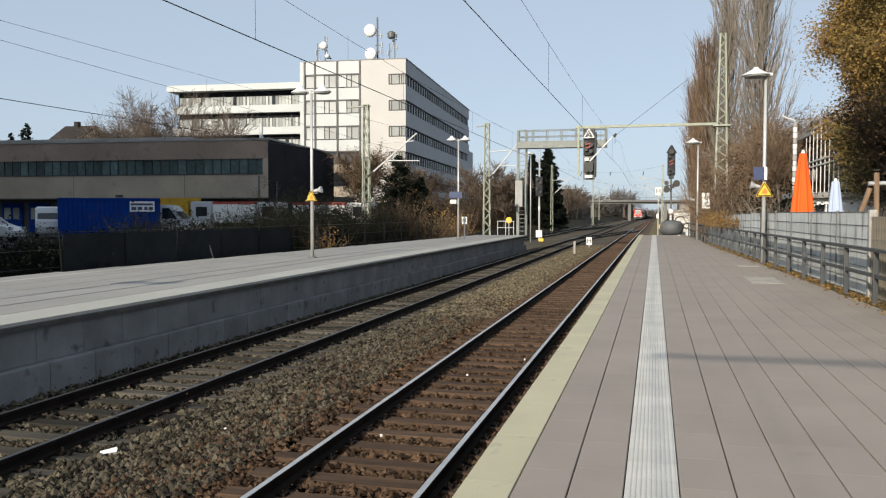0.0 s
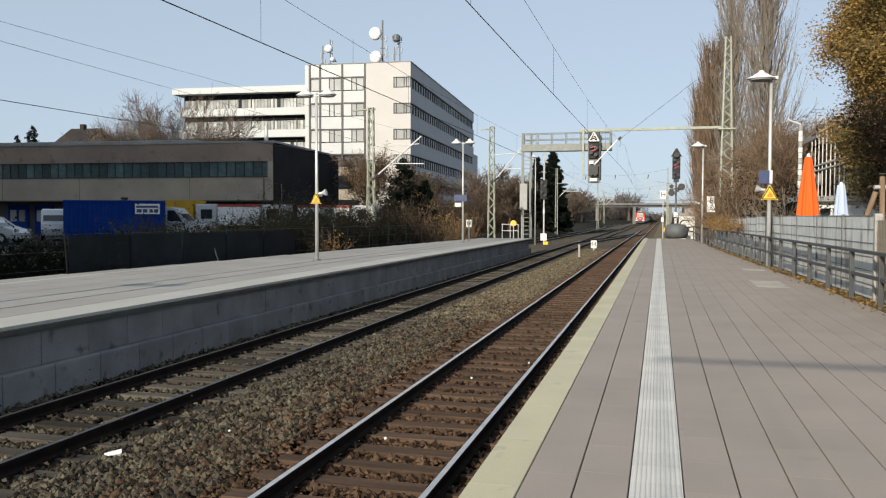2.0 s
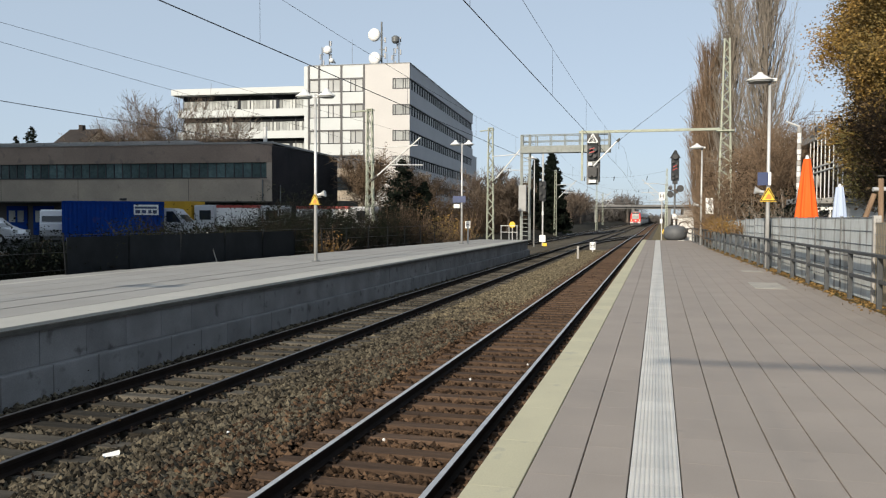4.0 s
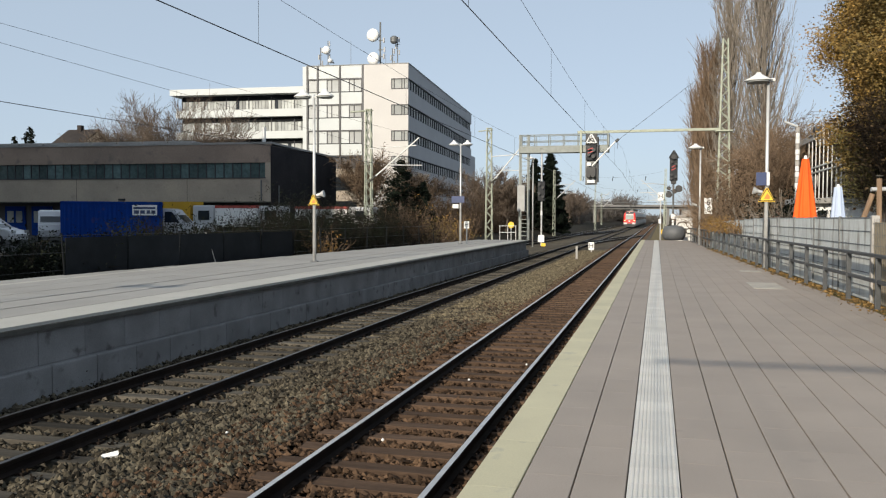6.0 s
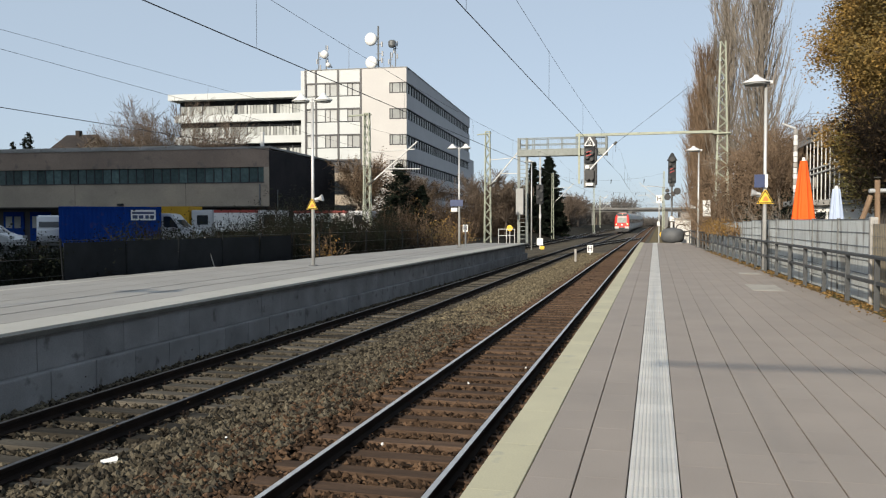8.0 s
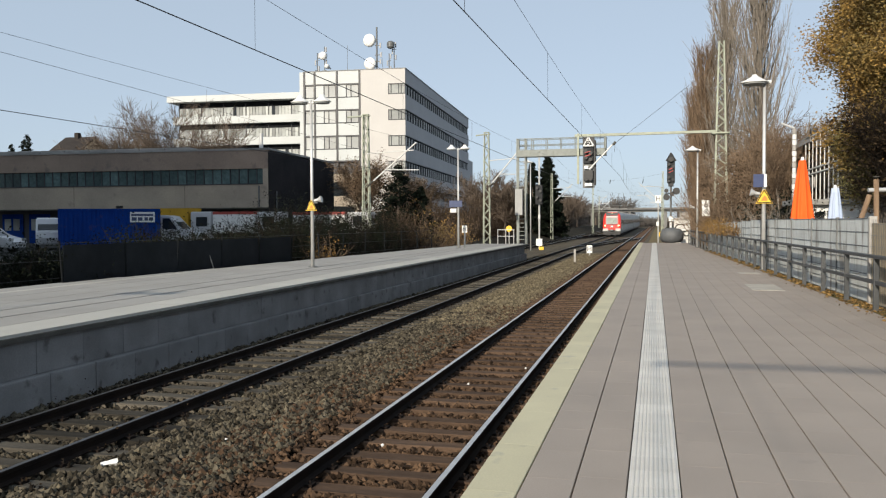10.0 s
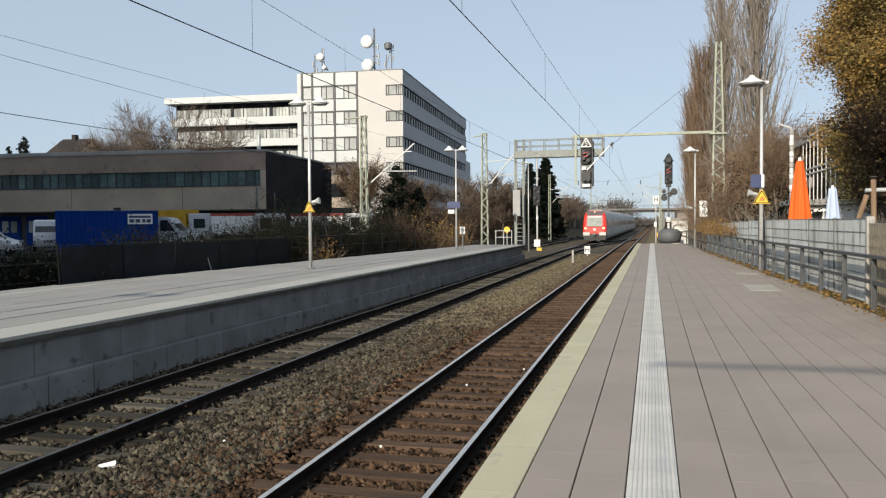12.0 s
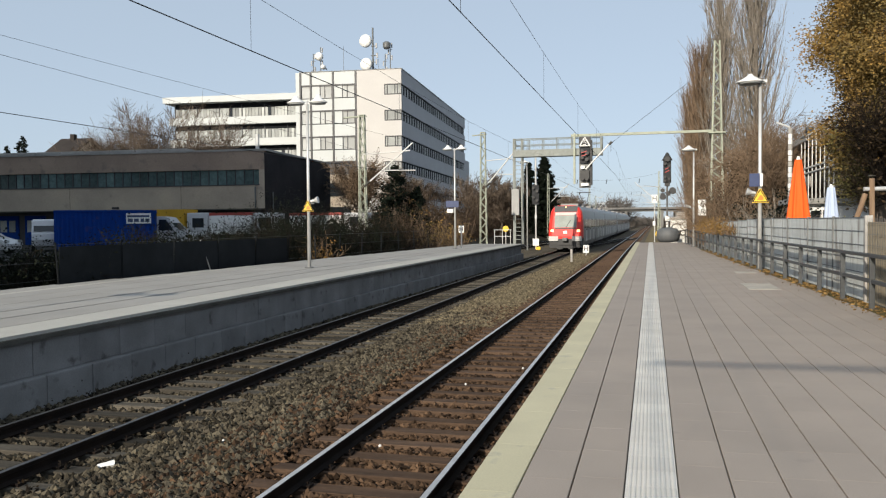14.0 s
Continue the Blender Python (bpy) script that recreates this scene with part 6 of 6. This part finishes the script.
def make_fence():
    t = thing("privacy_fence", (0, 0, 0), 0, "grey privacy fence of woven strips between posts", "fence")
    def fx(y):
        return right_edge(y) + 0.10
    y = 17.2
    top = 1.64
    while y < 46:
        y2 = y + 2.52
        a = math.degrees(math.atan2(-(fx(y2) - fx(y)), y2 - y))
        m = pose((fx(y) + fx(y2)) / 2, (y + y2) / 2, 0, 0, 0, a)
        h = top - max(0, y - 29) * 0.013
        n = 6
        strip_h = (h - 0.03) / n
        sm = mesh_of(B(-0.006, 0.006, -1.25, 1.25, 0.003, strip_h - 0.003, bevel=0.002), "strip", M["screen"])
        for i in range(n):
            share("strip", sm, t, m @ pose(random.uniform(-0.004, 0.004), 0, 0.03 + i * strip_h, 0, random.uniform(-1.2, 1.2), 0))
        bm = bmesh.new()
        for i in range(n + 1):
            rod(bm, (-0.014, -1.25, 0.03 + i * strip_h), (-0.014, 1.25, 0.03 + i * strip_h), 0.008, None, 4)
        ob = tagged(part("wire_mat", bm, M["galv_dark"], t), kind="stuff")
        ob.matrix_basis = m
        p = part("post", B(-0.03, 0.03, -0.03, 0.03, 0, h + 0.03), M["galv_dark"], t)
        p.matrix_basis = pose(fx(y2), y2, 0)
        y = y2
    p = part("end_post", B(-0.07, 0.07, -0.07, 0.07, 0, 1.68, bevel=0.015), M["concrete"], t, "pale concrete end post")
    p.matrix_basis = pose(fx(17.15), 17.1, 0)
    p = part("dark_post", B(-0.09, 0.09, -0.07, 0.07, 0, 1.62, bevel=0.01), M["railing"], t, "dark square post")
    p.matrix_basis = pose(fx(28.9) - 0.12, 28.9, 0)
    # wire mesh with reed matting
    r = thing("mesh_fence", (fx(14), 14, 0), 1.9, "wire mesh fence with beige reed matting", "fence")
    part("matting", B(0.03, 0.045, -4, 3.0, 0.05, 1.55), M["reed"], r, "beige reed matting")
    for i in range(8):
        z = 0.06 + i * 0.21
        part("wire", R((0, -4, z), (0, 3.0, z), 0.004, None, 4), M["galv_dark"], r)
    wm = mesh_of(R((0, 0, 0.02), (0, 0, 1.62), 0.003, None, 4), "wire", M["galv_dark"])
    for i in range(70):
        share("wire", wm, r, pose(0, -4 + i * 0.1, 0))


def parasol(loc, h, r0, r1, material, label, seed):
    """A closed parasol: cloth in hanging folds round the pole."""
    rng = random.Random(seed)
    t = thing("parasol", loc, rng.uniform(0, 60), label, "parasol")
    bm = bmesh.new()
    n, rows = 48, 12
    rings = []
    z0 = h * 0.26
    for j in range(rows + 1):
        k = j / rows
        z = z0 + (h - z0) * k
        r = r0 + (r1 - r0) * k ** 1.35
        ring = []
        for i in range(n):
            a = 2 * math.pi * i / n
            fold = 1 + 0.22 * (1 - 0.5 * k) * math.sin(8 * a + 0.8 * math.sin(3 * k)) + 0.07 * math.sin(17 * a + 2 * k)
            ring.append(bm.verts.new((r * fold * math.cos(a), r * fold * math.sin(a), z + (0.12 * math.sin(8 * a + 1) if j == 0 else 0))))
        rings.append(ring)
    for a, b in zip(rings, rings[1:]):
        for i in range(n):
            bm.faces.new((a[i], a[(i + 1) % n], b[(i + 1) % n], b[i]))
    bm.faces.new(rings[-1])
    part("canopy", bm, M[material], t, "closed cloth canopy in folds", smooth=True)
    part("pole", R((0, 0, 0), (0, 0, h + 0.05), 0.028), M["timber"], t)
    part("finial", R((0, 0, h), (0, 0, h + 0.10), 0.06, 0.035, 12), M["white"], t, "pale top cap")
    part("strap", R((0, 0, h * 0.62), (0, 0, h * 0.64), (r0 + r1) * 0.48, None, 16), M[material], t)
    part("base", B(-0.3, 0.3, -0.3, 0.3, 0, 0.08, bevel=0.02), M["concrete"], t)


def make_swing():
    t = thing("swing_frame", (4.95, 20.9, 0), 0, "round-timber swing frame with a steel crossbar", "swing")
    part("leg", R((0.05, 0, 0), (0.02, 0, 2.55), 0.06), M["timber"], t)
    part("leg", R((-0.75, 0.3, 0), (-0.1, 0.06, 2.2), 0.06), M["timber"], t)
    part("crossbar", R((-0.15, 0, 2.3), (3.4, 0.4, 2.36), 0.05), M["galv"], t, "galvanised crossbar")
    part("cap", R((0.02, 0, 2.6), (0.02, 0, 2.62), 0.075), M["edge"], t)
    part("leg", R((3.3, 0.4, 0), (3.3, 0.4, 2.4), 0.085), M["timber"], t)


def make_building_right():
    t = thing("school_building", (9.4, 44, 0), 0, "dark-clad building with a white steel facade frame", "building")
    part("wall", B(0.3, 10, 0, 44, 0, 6.3), M["ware_side"], t, "dark clad wall")
    part("roof", B(-0.5, 10.5, 8.5, 44.5, 6.25, 6.65, bevel=0.04), M["roof_grey"], t, "grey projecting roof")
    part("roof", B(-0.3, 10.5, -0.5, 8.5, 5.9, 6.25, bevel=0.04), M["roof_grey"], t)
    fm = mesh_of(B(-0.025, 0.025, -0.03, 0.03, 0, 6.6), "frame_post", M["hut_white"])
    for i in range(9):
        share("frame_post", fm, t, pose(-0.45, 1.0 + i * 1.15, 0))
    for z in (2.4, 2.7, 4.3, 4.6, 6.5):
        part("frame_rail", B(-0.5, -0.4, 0.8, 10.4, z, z + 0.07), M["hut_white"], t)
    for i in range(9):
        for z in (0.5, 2.9, 4.6):
            part("window", B(0.22, 0.3, 1.1 + i * 1.15, 2.0 + i * 1.15, z, z + 1.6), M["glass_dark"], t)
    for i in range(14):
        part("window", B(0.22, 0.3, 13 + i * 2.1, 14.5 + i * 2.1, 4.3, 5.9), M["glass_dark"], t)
        part("window", B(0.22, 0.3, 13 + i * 2.1, 14.5 + i * 2.1, 1.4, 3.1), M["glass_dark"], t)
    part("band", B(0.15, 0.3, 11, 44, 3.6, 4.3), M["concrete"], t)
    part("vent", B(-0.6, -0.2, 7.6, 8.2, 6.65, 7.0, bevel=0.08), M["black"], t)
    # white low pavilion in the garden
    p = thing("garden_pavilion", (8.0, 40.0, 0), 0, "low white garden pavilion with a grey roof", "pavilion")
    part("wall", B(-1.6, 2.2, 0, 3, 0, 2.3, bevel=0.02), M["white"], p)
    part("roof", B(-1.9, 2.6, -0.4, 3.4, 2.3, 2.55, bevel=0.03), M["roof_grey"], p)
    part("door", B(-1.0, -0.1, -0.06, 0.0, 0, 2.0, bevel=0.01), M["glass_dark"], p)
    part("frame", B(-0.6, -0.5, -0.09, -0.06, 0, 2.0), M["white"], p)
    w = thing("pole", (7.35, 48.0, 0), 0, "pale pole wrapped in light bands with a curved top", "pole")
    for i in range(22):
        part("band", R((0, 0, i * 0.3), (0, 0, i * 0.3 + 0.27), 0.105 + 0.012 * (i % 2), None, 10), M["white" if i % 3 else "concrete"], w)
    part("top_arm", R((0, 0, 6.6), (-0.7, 0, 6.9), 0.06), M["galv"], w)


def make_platform_end():
    b = thing("water_tank", (1.27, 64.2, -0.02), 0, "dark grey rounded plastic tank at the platform end", "tank")
    part("body", lathe(bmesh.new(), [(0.4, 0.0), (0.68, 0.03), (0.84, 0.26), (0.88, 0.52), (0.83, 0.82), (0.66, 1.02), (0.35, 1.09), (0.05, 1.1)], 28, 0.85), M["tank"], b, smooth=True)
    part("lid", R((0, 0, 1.08), (0, 0, 1.14), 0.22), M["tank"], b)
    g = thing("relay_hut", (2.25, 72.7, -0.3), 0, "white sprayed-over equipment hut at the platform end", "hut")
    part("wall", B(-0.62, 0.7, 0, 1.4, 0, 2.0, bevel=0.02), M["hut_white"], g)
    part("roof", prism(bmesh.new(), [(-0.9, 2.0), (0.9, 2.0), (0.5, 2.2), (-0.5, 2.2)], "y", -0.1, 1.5), M["concrete"], g)
    part("top_box", B(-0.1, 0.6, 0.2, 0.9, 2.2, 2.75, bevel=0.03), M["concrete"], g)
    for x, z, r in ((-0.1, 1.3, 0.42), (0.42, 0.85, 0.25), (-0.42, 0.65, 0.22)):
        bm = bmesh.new()
        for i in range(16):
            a0, a1 = 0.6 + i * 0.31, 0.6 + (i + 1) * 0.31
            rod(bm, (x + r * math.cos(a0), -0.012, z + r * 0.8 * math.sin(a0)), (x + r * math.cos(a1), -0.012, z + r * 0.8 * math.sin(a1)), 0.05, None, 4)
        part("paint_scrawl", bm, M["black"], g, "black sprayed scrawl")
    
    # pale patches and covers in the paving
    c = thing("manhole_cover", (2.55, 21.0, 0), 0, "pale concrete cover slab in the paving", "cover")
    part("slab", B(-0.35, 0.35, -0.95, 0.95, -0.01, 0.008, bevel=0.004), M["cover"], c)
    c = thing("manhole_cover", (2.8, 26.6, 0), 0, "small pale cover slab in the paving", "cover")
    part("slab", B(-0.3, 0.3, -0.35, 0.35, -0.01, 0.008, bevel=0.004), M["cover"], c)
    # fallen leaves along the fence
    rng = np.random.default_rng(8)
    n = 3000
    y = 9 + 36 * rng.uniform(0, 1, n) ** 1.3
    x = 3.95 - np.maximum(0, y - 16) * 0.034 + 0.05 - np.abs(rng.normal(0, 0.2, n))
    p = np.stack([x, y, rng.uniform(0.008, 0.03, n)], 1)
    v, f = leaves(p, 0.03, rng, 0.15)
    arrays_ob("fallen_leaves", v, f, M["leaf_fall"], None, "yellow-brown fallen leaves along the fence", "leaves", "stuff")
    bm = bmesh.new()
    ys = [6, 16, 26, 36, 48]
    prism(bm, [(right_edge(q) - 0.25, q) for q in ys] + [(right_edge(q) + 0.6, q) for q in reversed(ys)], "z", -0.05, 0.006)
    tagged(part("verge", bm, M["grass"]), "narrow verge of moss and dead grass under the fence", "verge", kind="structure")
    # litter in the ballast
    l = thing("litter", (-5.93, 7.92, -1.09), 35, "crumpled white plastic cup lying in the ballast", "litter")
    bm = R((-0.10, 0, 0), (0.07, 0.02, 0.01), 0.022, 0.045, 12)
    for v in bm.verts:
        v.co += Vector((random.uniform(-0.012, 0.012), random.uniform(-0.012, 0.012), random.uniform(-0.01, 0.01)))
    part("cup", bm, M["white"], l)
    for x, y in ((-3.01, 13.32), (-2.3, 15.0), (-3.2, 9.4), (-5.2, 9.2)):
        s = thing("pale_stone", (x, y, -1.10), random.uniform(0, 90), "single pale stone lying between the sleepers", "stone")
        bm = bmesh.new()
        bmesh.ops.create_icosphere(bm, subdivisions=1, radius=0.022)
        part("stone", bm, M["white"], s)


make_railing()
make_fence()
parasol((4.19, 25.9, 0), 3.36, 0.34, 0.09, "umb_orange", "closed orange parasol behind the fence", 1)
parasol((5.55, 28.3, 0), 2.62, 0.26, 0.10, "umb_blue", "closed pale blue parasol behind the fence", 2)
make_swing()
make_building_right()
make_platform_end()

# ---- the yard and the distance ----
def make_container():
    t = thing("shipping_container", (-31.0, 46.9, 0), 34, "blue corrugated shipping container with a white advertising panel", "container")
    L, W, H = 6.06, 2.44, 2.59
    bm = bmesh.new()
    n = 22
    out = []
    for i in range(n):
        x = -L + 0.12 + i * (L - 0.24) / n
        p = (L - 0.24) / n
        out += [(x, 0.0), (x + 0.35 * p, 0.0), (x + 0.5 * p, 0.04), (x + 0.85 * p, 0.04)]
    out += [(-0.12, 0.0), (-0.12, W), (-L + 0.12, W)]
    prism(bm, out, "z", 0.16, H - 0.12)
    part("corrugated_shell", bm, M["container"], t)
    for x in (-L, -0.12):
        for y in (-0.03, W - 0.1):
            part("corner_post", B(x, x + 0.12, y, y + 0.13, 0, H, bevel=0.01), M["container"], t)
    for z in (0.02, H - 0.12):
        part("rail", B(-L, 0, -0.03, 0.06, z, z + 0.12), M["container"], t)
    part("roof", B(-L, 0, 0, W, H - 0.06, H - 0.02), M["container"], t)
    s = part("advert_panel", B(-1.85, -0.35, -0.06, -0.035, 1.72, 2.38), M["white"], t, "white panel with dark blue lines of writing")
    part("writing_bar", B(-1.78, -0.45, -0.068, -0.06, 2.12, 2.26), M["blue_sign"], s)
    for a, b in ((-1.75, -1.45), (-1.38, -1.1), (-0.98, -0.78), (-0.7, -0.45)):
        part("writing_bar", B(a, b, -0.068, -0.06, 1.82, 2.04), M["blue_sign"], s)


def car(loc, turn, L, H, name, label, material="car_white", van=False):
    """A car or van, its nose towards local +x."""
    t = thing(name, loc, turn, label, "van" if van else "car")
    w = 0.9 if not van else 0.98
    if van:
        low = [(-L / 2, 0.35), (L / 2 - 0.1, 0.35), (L / 2, 0.75), (L / 2 - 0.15, 1.1), (L / 2 - 0.85, 1.25), (L / 2 - 1.55, H - 0.08), (L / 2 - 1.9, H), (-L / 2 + 0.1, H), (-L / 2, H - 0.2)]
    else:
        low = [(-L / 2, 0.32), (L / 2 - 0.1, 0.3), (L / 2, 0.62), (L / 2 - 0.2, 0.82), (L / 2 - 1.1, 0.98), (L / 2 - 1.9, H - 0.03), (0.1, H), (-L / 2 + 0.7, H - 0.06), (-L / 2 + 0.1, 1.0), (-L / 2, 0.8)]
    bm = prism(bmesh.new(), low, "y", -w, w)
    bmesh.ops.bevel(bm, geom=[e for e in bm.edges if abs(e.verts[0].co.y - e.verts[1].co.y) < 0.01], offset=0.07, segments=2, affect="EDGES")
    part("body", bm, M[material], t, smooth=False)
    for s in (-1, 1):
        y0, y1 = (w - 0.01, w + 0.012) if s > 0 else (-w - 0.012, -w + 0.01)
        if van:
            o = [(L / 2 - 1.1, 1.25), (L / 2 - 1.62, H - 0.22), (L / 2 - 2.1, H - 0.22), (L / 2 - 2.1, 1.25)]
        else:
            o = [(L / 2 - 1.35, 1.0), (L / 2 - 1.95, H - 0.12), (-L / 2 + 0.85, H - 0.14), (-L / 2 + 0.5, 1.0)]
        part("side_window", prism(bmesh.new(), o, "y", y0, y1), M["car_glass"], t, "dark side window")
    a, b = (L / 2 - 0.85, L / 2 - 1.55) if van else (L / 2 - 1.12, L / 2 - 1.9)
    z0, z1 = (1.28, H - 0.14) if van else (1.0, H - 0.07)
    part("windscreen", prism(bmesh.new(), [(a - 0.04, z0), (a + 0.02, z0), (b + 0.02, z1), (b - 0.04, z1)], "y", -w + 0.12, w - 0.12), M["car_glass"], t, "dark windscreen")
    r = 0.33 if van else 0.31
    for x in (L / 2 - 0.85, -L / 2 + 0.8):
        for y in (-w + 0.08, w - 0.08):
            k = part("wheel", R((x, y - 0.11, r), (x, y + 0.11, r), r, None, 20), M["rubber"], t, "black tyre")
            part("hub", R((x, y - 0.12, r), (x, y + 0.12, r), r * 0.58, None, 14), M["galv"], k)
    for y in (-w + 0.25, w - 0.25):
        part("headlight", B(L / 2 - 0.12, L / 2 - 0.02, y - 0.16, y + 0.16, 0.68, 0.84, bevel=0.02), M["blind"], t)
    return t


def lorry_box(loc, turn, L, W, H, material, band, label):
    t = thing("box_lorry", loc, turn, label, "lorry")
    part("box", B(-L / 2, L / 2, -W / 2, W / 2, 0.9, H, bevel=0.03), M[material], t)
    part("chassis", B(-L / 2, L / 2 + 1.7, -0.5, 0.5, 0.5, 0.9), M["black"], t)
    part("roof_band", B(-L / 2 - 0.01, L / 2 + 0.01, -W / 2 - 0.01, W / 2 + 0.01, H - 0.18, H + 0.02), M[band], t)
    part("cab", B(L / 2 + 0.15, L / 2 + 1.8, -W / 2 + 0.1, W / 2 - 0.1, 0.5, min(H, 2.5), bevel=0.1), M["car_white"], t)
    part("cab_window", B(L / 2 + 0.6, L / 2 + 1.5, -W / 2 + 0.085, -W / 2 + 0.11, 1.4, 2.1), M["car_glass"], t)
    for x in (-L / 2 + 1.0, L / 2 + 1.0):
        for y in (-W / 2 + 0.2, W / 2 - 0.2):
            part("wheel", R((x, y - 0.14, 0.45), (x, y + 0.14, 0.45), 0.45, None, 18), M["rubber"], t)


def make_yard():
    bm = bmesh.new()
    prism(bm, [(-75, 22), (-24.5, 30), (-22.5, 58), (-27.5, 60), (-28, 78), (-75, 70)], "z", -0.12, -0.005)
    tagged(part("yard", bm, M["asphalt"]), "dark asphalt yard in front of the warehouse", "yard", kind="structure")
    make_container()
    car((-37.0, 38.8, 0), 12, 3.9, 1.55, "parked_car", "pale silver small car parked in the yard")
    car((-38.5, 46.0, 0), -50, 4.8, 2.05, "parked_van", "white van parked beside the blue container", van=True)
    car((-32.9, 50.0, 0), 14, 4.9, 2.2, "parked_van", "white van parked behind the blue container", van=True)
    lorry_box((-35.4, 55.3, 0), CITY, 3.4, 2.1, 2.75, "lorry_yellow", "lorry_yellow", "yellow box lorry in front of the warehouse")
    lorry_box((-29.7, 55.0, 0), CITY, 3.2, 2.2, 2.45, "white", "lorry_red", "white box lorry with a red roof edge")
    lorry_box((-24.0, 57.2, 0), CITY, 4.0, 2.2, 2.4, "white", "lorry_red", "second white lorry with a red roof edge")
    # fence along the island platform
    f = thing("wire_fence", (0, 0, 0), 0, "dark wire mesh fence with thin steel posts behind the platform", "fence")
    post = mesh_of(R((0, 0, -0.5), (0, 0, 1.15), 0.028), "post", M["glass_band"])
    for i in range(15):
        y = 14.5 + i * 2.6
        x = far_edge(y) - 0.3
        share("post", post, f, pose(x, y, 0, random.uniform(-3, 3), random.uniform(-3, 3), 0))
        if i < 14:
            x2 = far_edge(y + 2.6) - 0.3
            if 2 <= i <= 6:
                d = math.hypot(x2 - x, 2.6)
                sc = part("mesh_screen", B(-0.012, 0.012, 0.04, d - 0.04, -0.15, 1.02, bevel=0.004), M["glass_band"], f, "dark closely woven mesh screen")
                sc.matrix_basis = pose(x, y, 0, 0, 0, -math.degrees(math.atan2(x2 - x, 2.6)))
            for z in (0.1, 0.6, 1.08):
                part("wire", R((x, y, z), (x2, y + 2.6, z), 0.005, None, 4), M["black"], f)
    b = thing("leaning_bar", (far_edge(27) - 0.25, 27.0, 0), 0, "pale bar leaning on the wire fence", "bar")
    part("bar", R((0, 0, -0.2), (-0.15, -0.5, 1.05), 0.022), M["concrete"], b)
    # dwelling house
    h = thing("house", (-78.0, 96, -0.2), CITY, "cream house with a brown tiled roof", "house")
    part("wall", B(-2.4, 1.6, 0, 8, 0, 11.5), M["render_cream"], h)
    part("gable", prism(bmesh.new(), [(0, 11.5), (8, 11.5), (4, 13.9)], "x", 1.1, 1.6), M["render_cream"], h)
    for s in (0, 1):
        o = [(-0.4, 11.3), (4, 13.95), (4, 14.15), (-0.6, 11.4)] if s == 0 else [(8.4, 11.3), (4, 13.95), (4, 14.15), (8.6, 11.4)]
        part("roof", prism(bmesh.new(), o, "x", -2.8, 2.0), M["roof_tile"], h, "brown tiled roof slope")
    part("chimney", B(-1, -0.4, 3.4, 4.1, 13.6, 14.7), M["roof_tile"], h)
    for x in (-2.0, -0.6, 0.5):
        part("window", B(x, x + 0.9, -0.04, 0.04, 9.6, 10.9), M["glass_dark"], h)


def make_bridge():
    t = thing("road_bridge", (0, 284, 0), 3, "grey concrete road bridge over the railway", "bridge")
    part("deck", B(-30, 45, 0.8, 9, 4.85, 5.5, bevel=0.05), M["bridge"], t, "concrete deck")
    part("parapet", B(-30, 45, -0.2, 0.85, 5.5, 6.15), M["bridge"], t, "pale parapet")
    part("parapet", B(-30, 45, 9, 9.2, 5.3, 6.15), M["bridge"], t)
    for x in (-8.6, 3.2, -21):
        part("pier", B(x, x + 1.0, 1, 8, -1.4, 5.0), M["bridge"], t, "concrete pier")
    part("abutment", B(8, 45, 0.5, 8.5, -1.4, 4.9), M["bridge"], t)
    part("abutment", B(-30, -26, 0.5, 8.5, -1.4, 4.9), M["bridge"], t)
    part("handrail", R((-30, 0.1, 7.0), (45, 0.1, 7.0), 0.05), M["galv_dark"], t, "thin steel handrail")
    post = mesh_of(R((0, 0.1, 6.1), (0, 0.1, 7.0), 0.035, None, 6), "handrail_post", M["galv_dark"])
    for k in range(37):
        share("handrail_post", post, t, pose(-29.5 + 2.05 * k, 0, 0))
    for x in (-14, 12):
        s = thing("embankment", (x + (22 if x > 0 else -34), 300, -1.4), 0, "grassy bridge embankment", "embankment", kind="structure")
        part("bank", prism(bmesh.new(), [(-24, 0), (24, 0), (18, 6.0), (-18, 6.0)], "y", -8, 10), M["grass"], s)


def make_yard_shade():
    """An unseen block, built as flats, added out of view to keep the yard in shade."""
    t = thing("unseen_block", (-35.0, 24.0, 0), CITY, "unseen grey-beige block added to shade the yard", "building")
    part("wall", B(-48, 0, -13, 0, 0, 23.6), M["block_flat"], t)
    part("roof", B(-48.3, 0.3, -13.3, 0.3, 23.6, 24.1), M["roof_grey"], t)
    pane = mesh_of(B(0, 1.5, -0.05, 0.06, 0, 1.4), "window", M["glass_dark"])
    for z in range(8):
        for i in range(15):
            share("window", pane, t, pose(-46.5 + i * 3.1, 0, 1.1 + z * 2.85))


def make_bramble_shade():
    """An unseen shed beside the island platform, added so its shade lies on the brambles."""
    t = thing("unseen_shed", (-21.0, 14.0, 0), CITY, "unseen brown shed added to shade the brambles", "building")
    part("wall", B(-13, 0, -12, 0, -1.3, 5.4), M["ware_front"], t)
    part("roof", prism(bmesh.new(), [(-13.5, 5.3), (0.4, 5.3), (-6.5, 7.6)], "y", -12.4, 0.4), M["roof_tile"], t, "brown tiled pitched roof")
    for x in (-10.5, -6.0):
        part("door", B(x, x + 2.6, -0.03, 0.06, 0, 3.0), M["container"], t, "blue goods door")


make_bramble_shade()
make_yard_shade()
make_yard()
make_bridge()


motions()
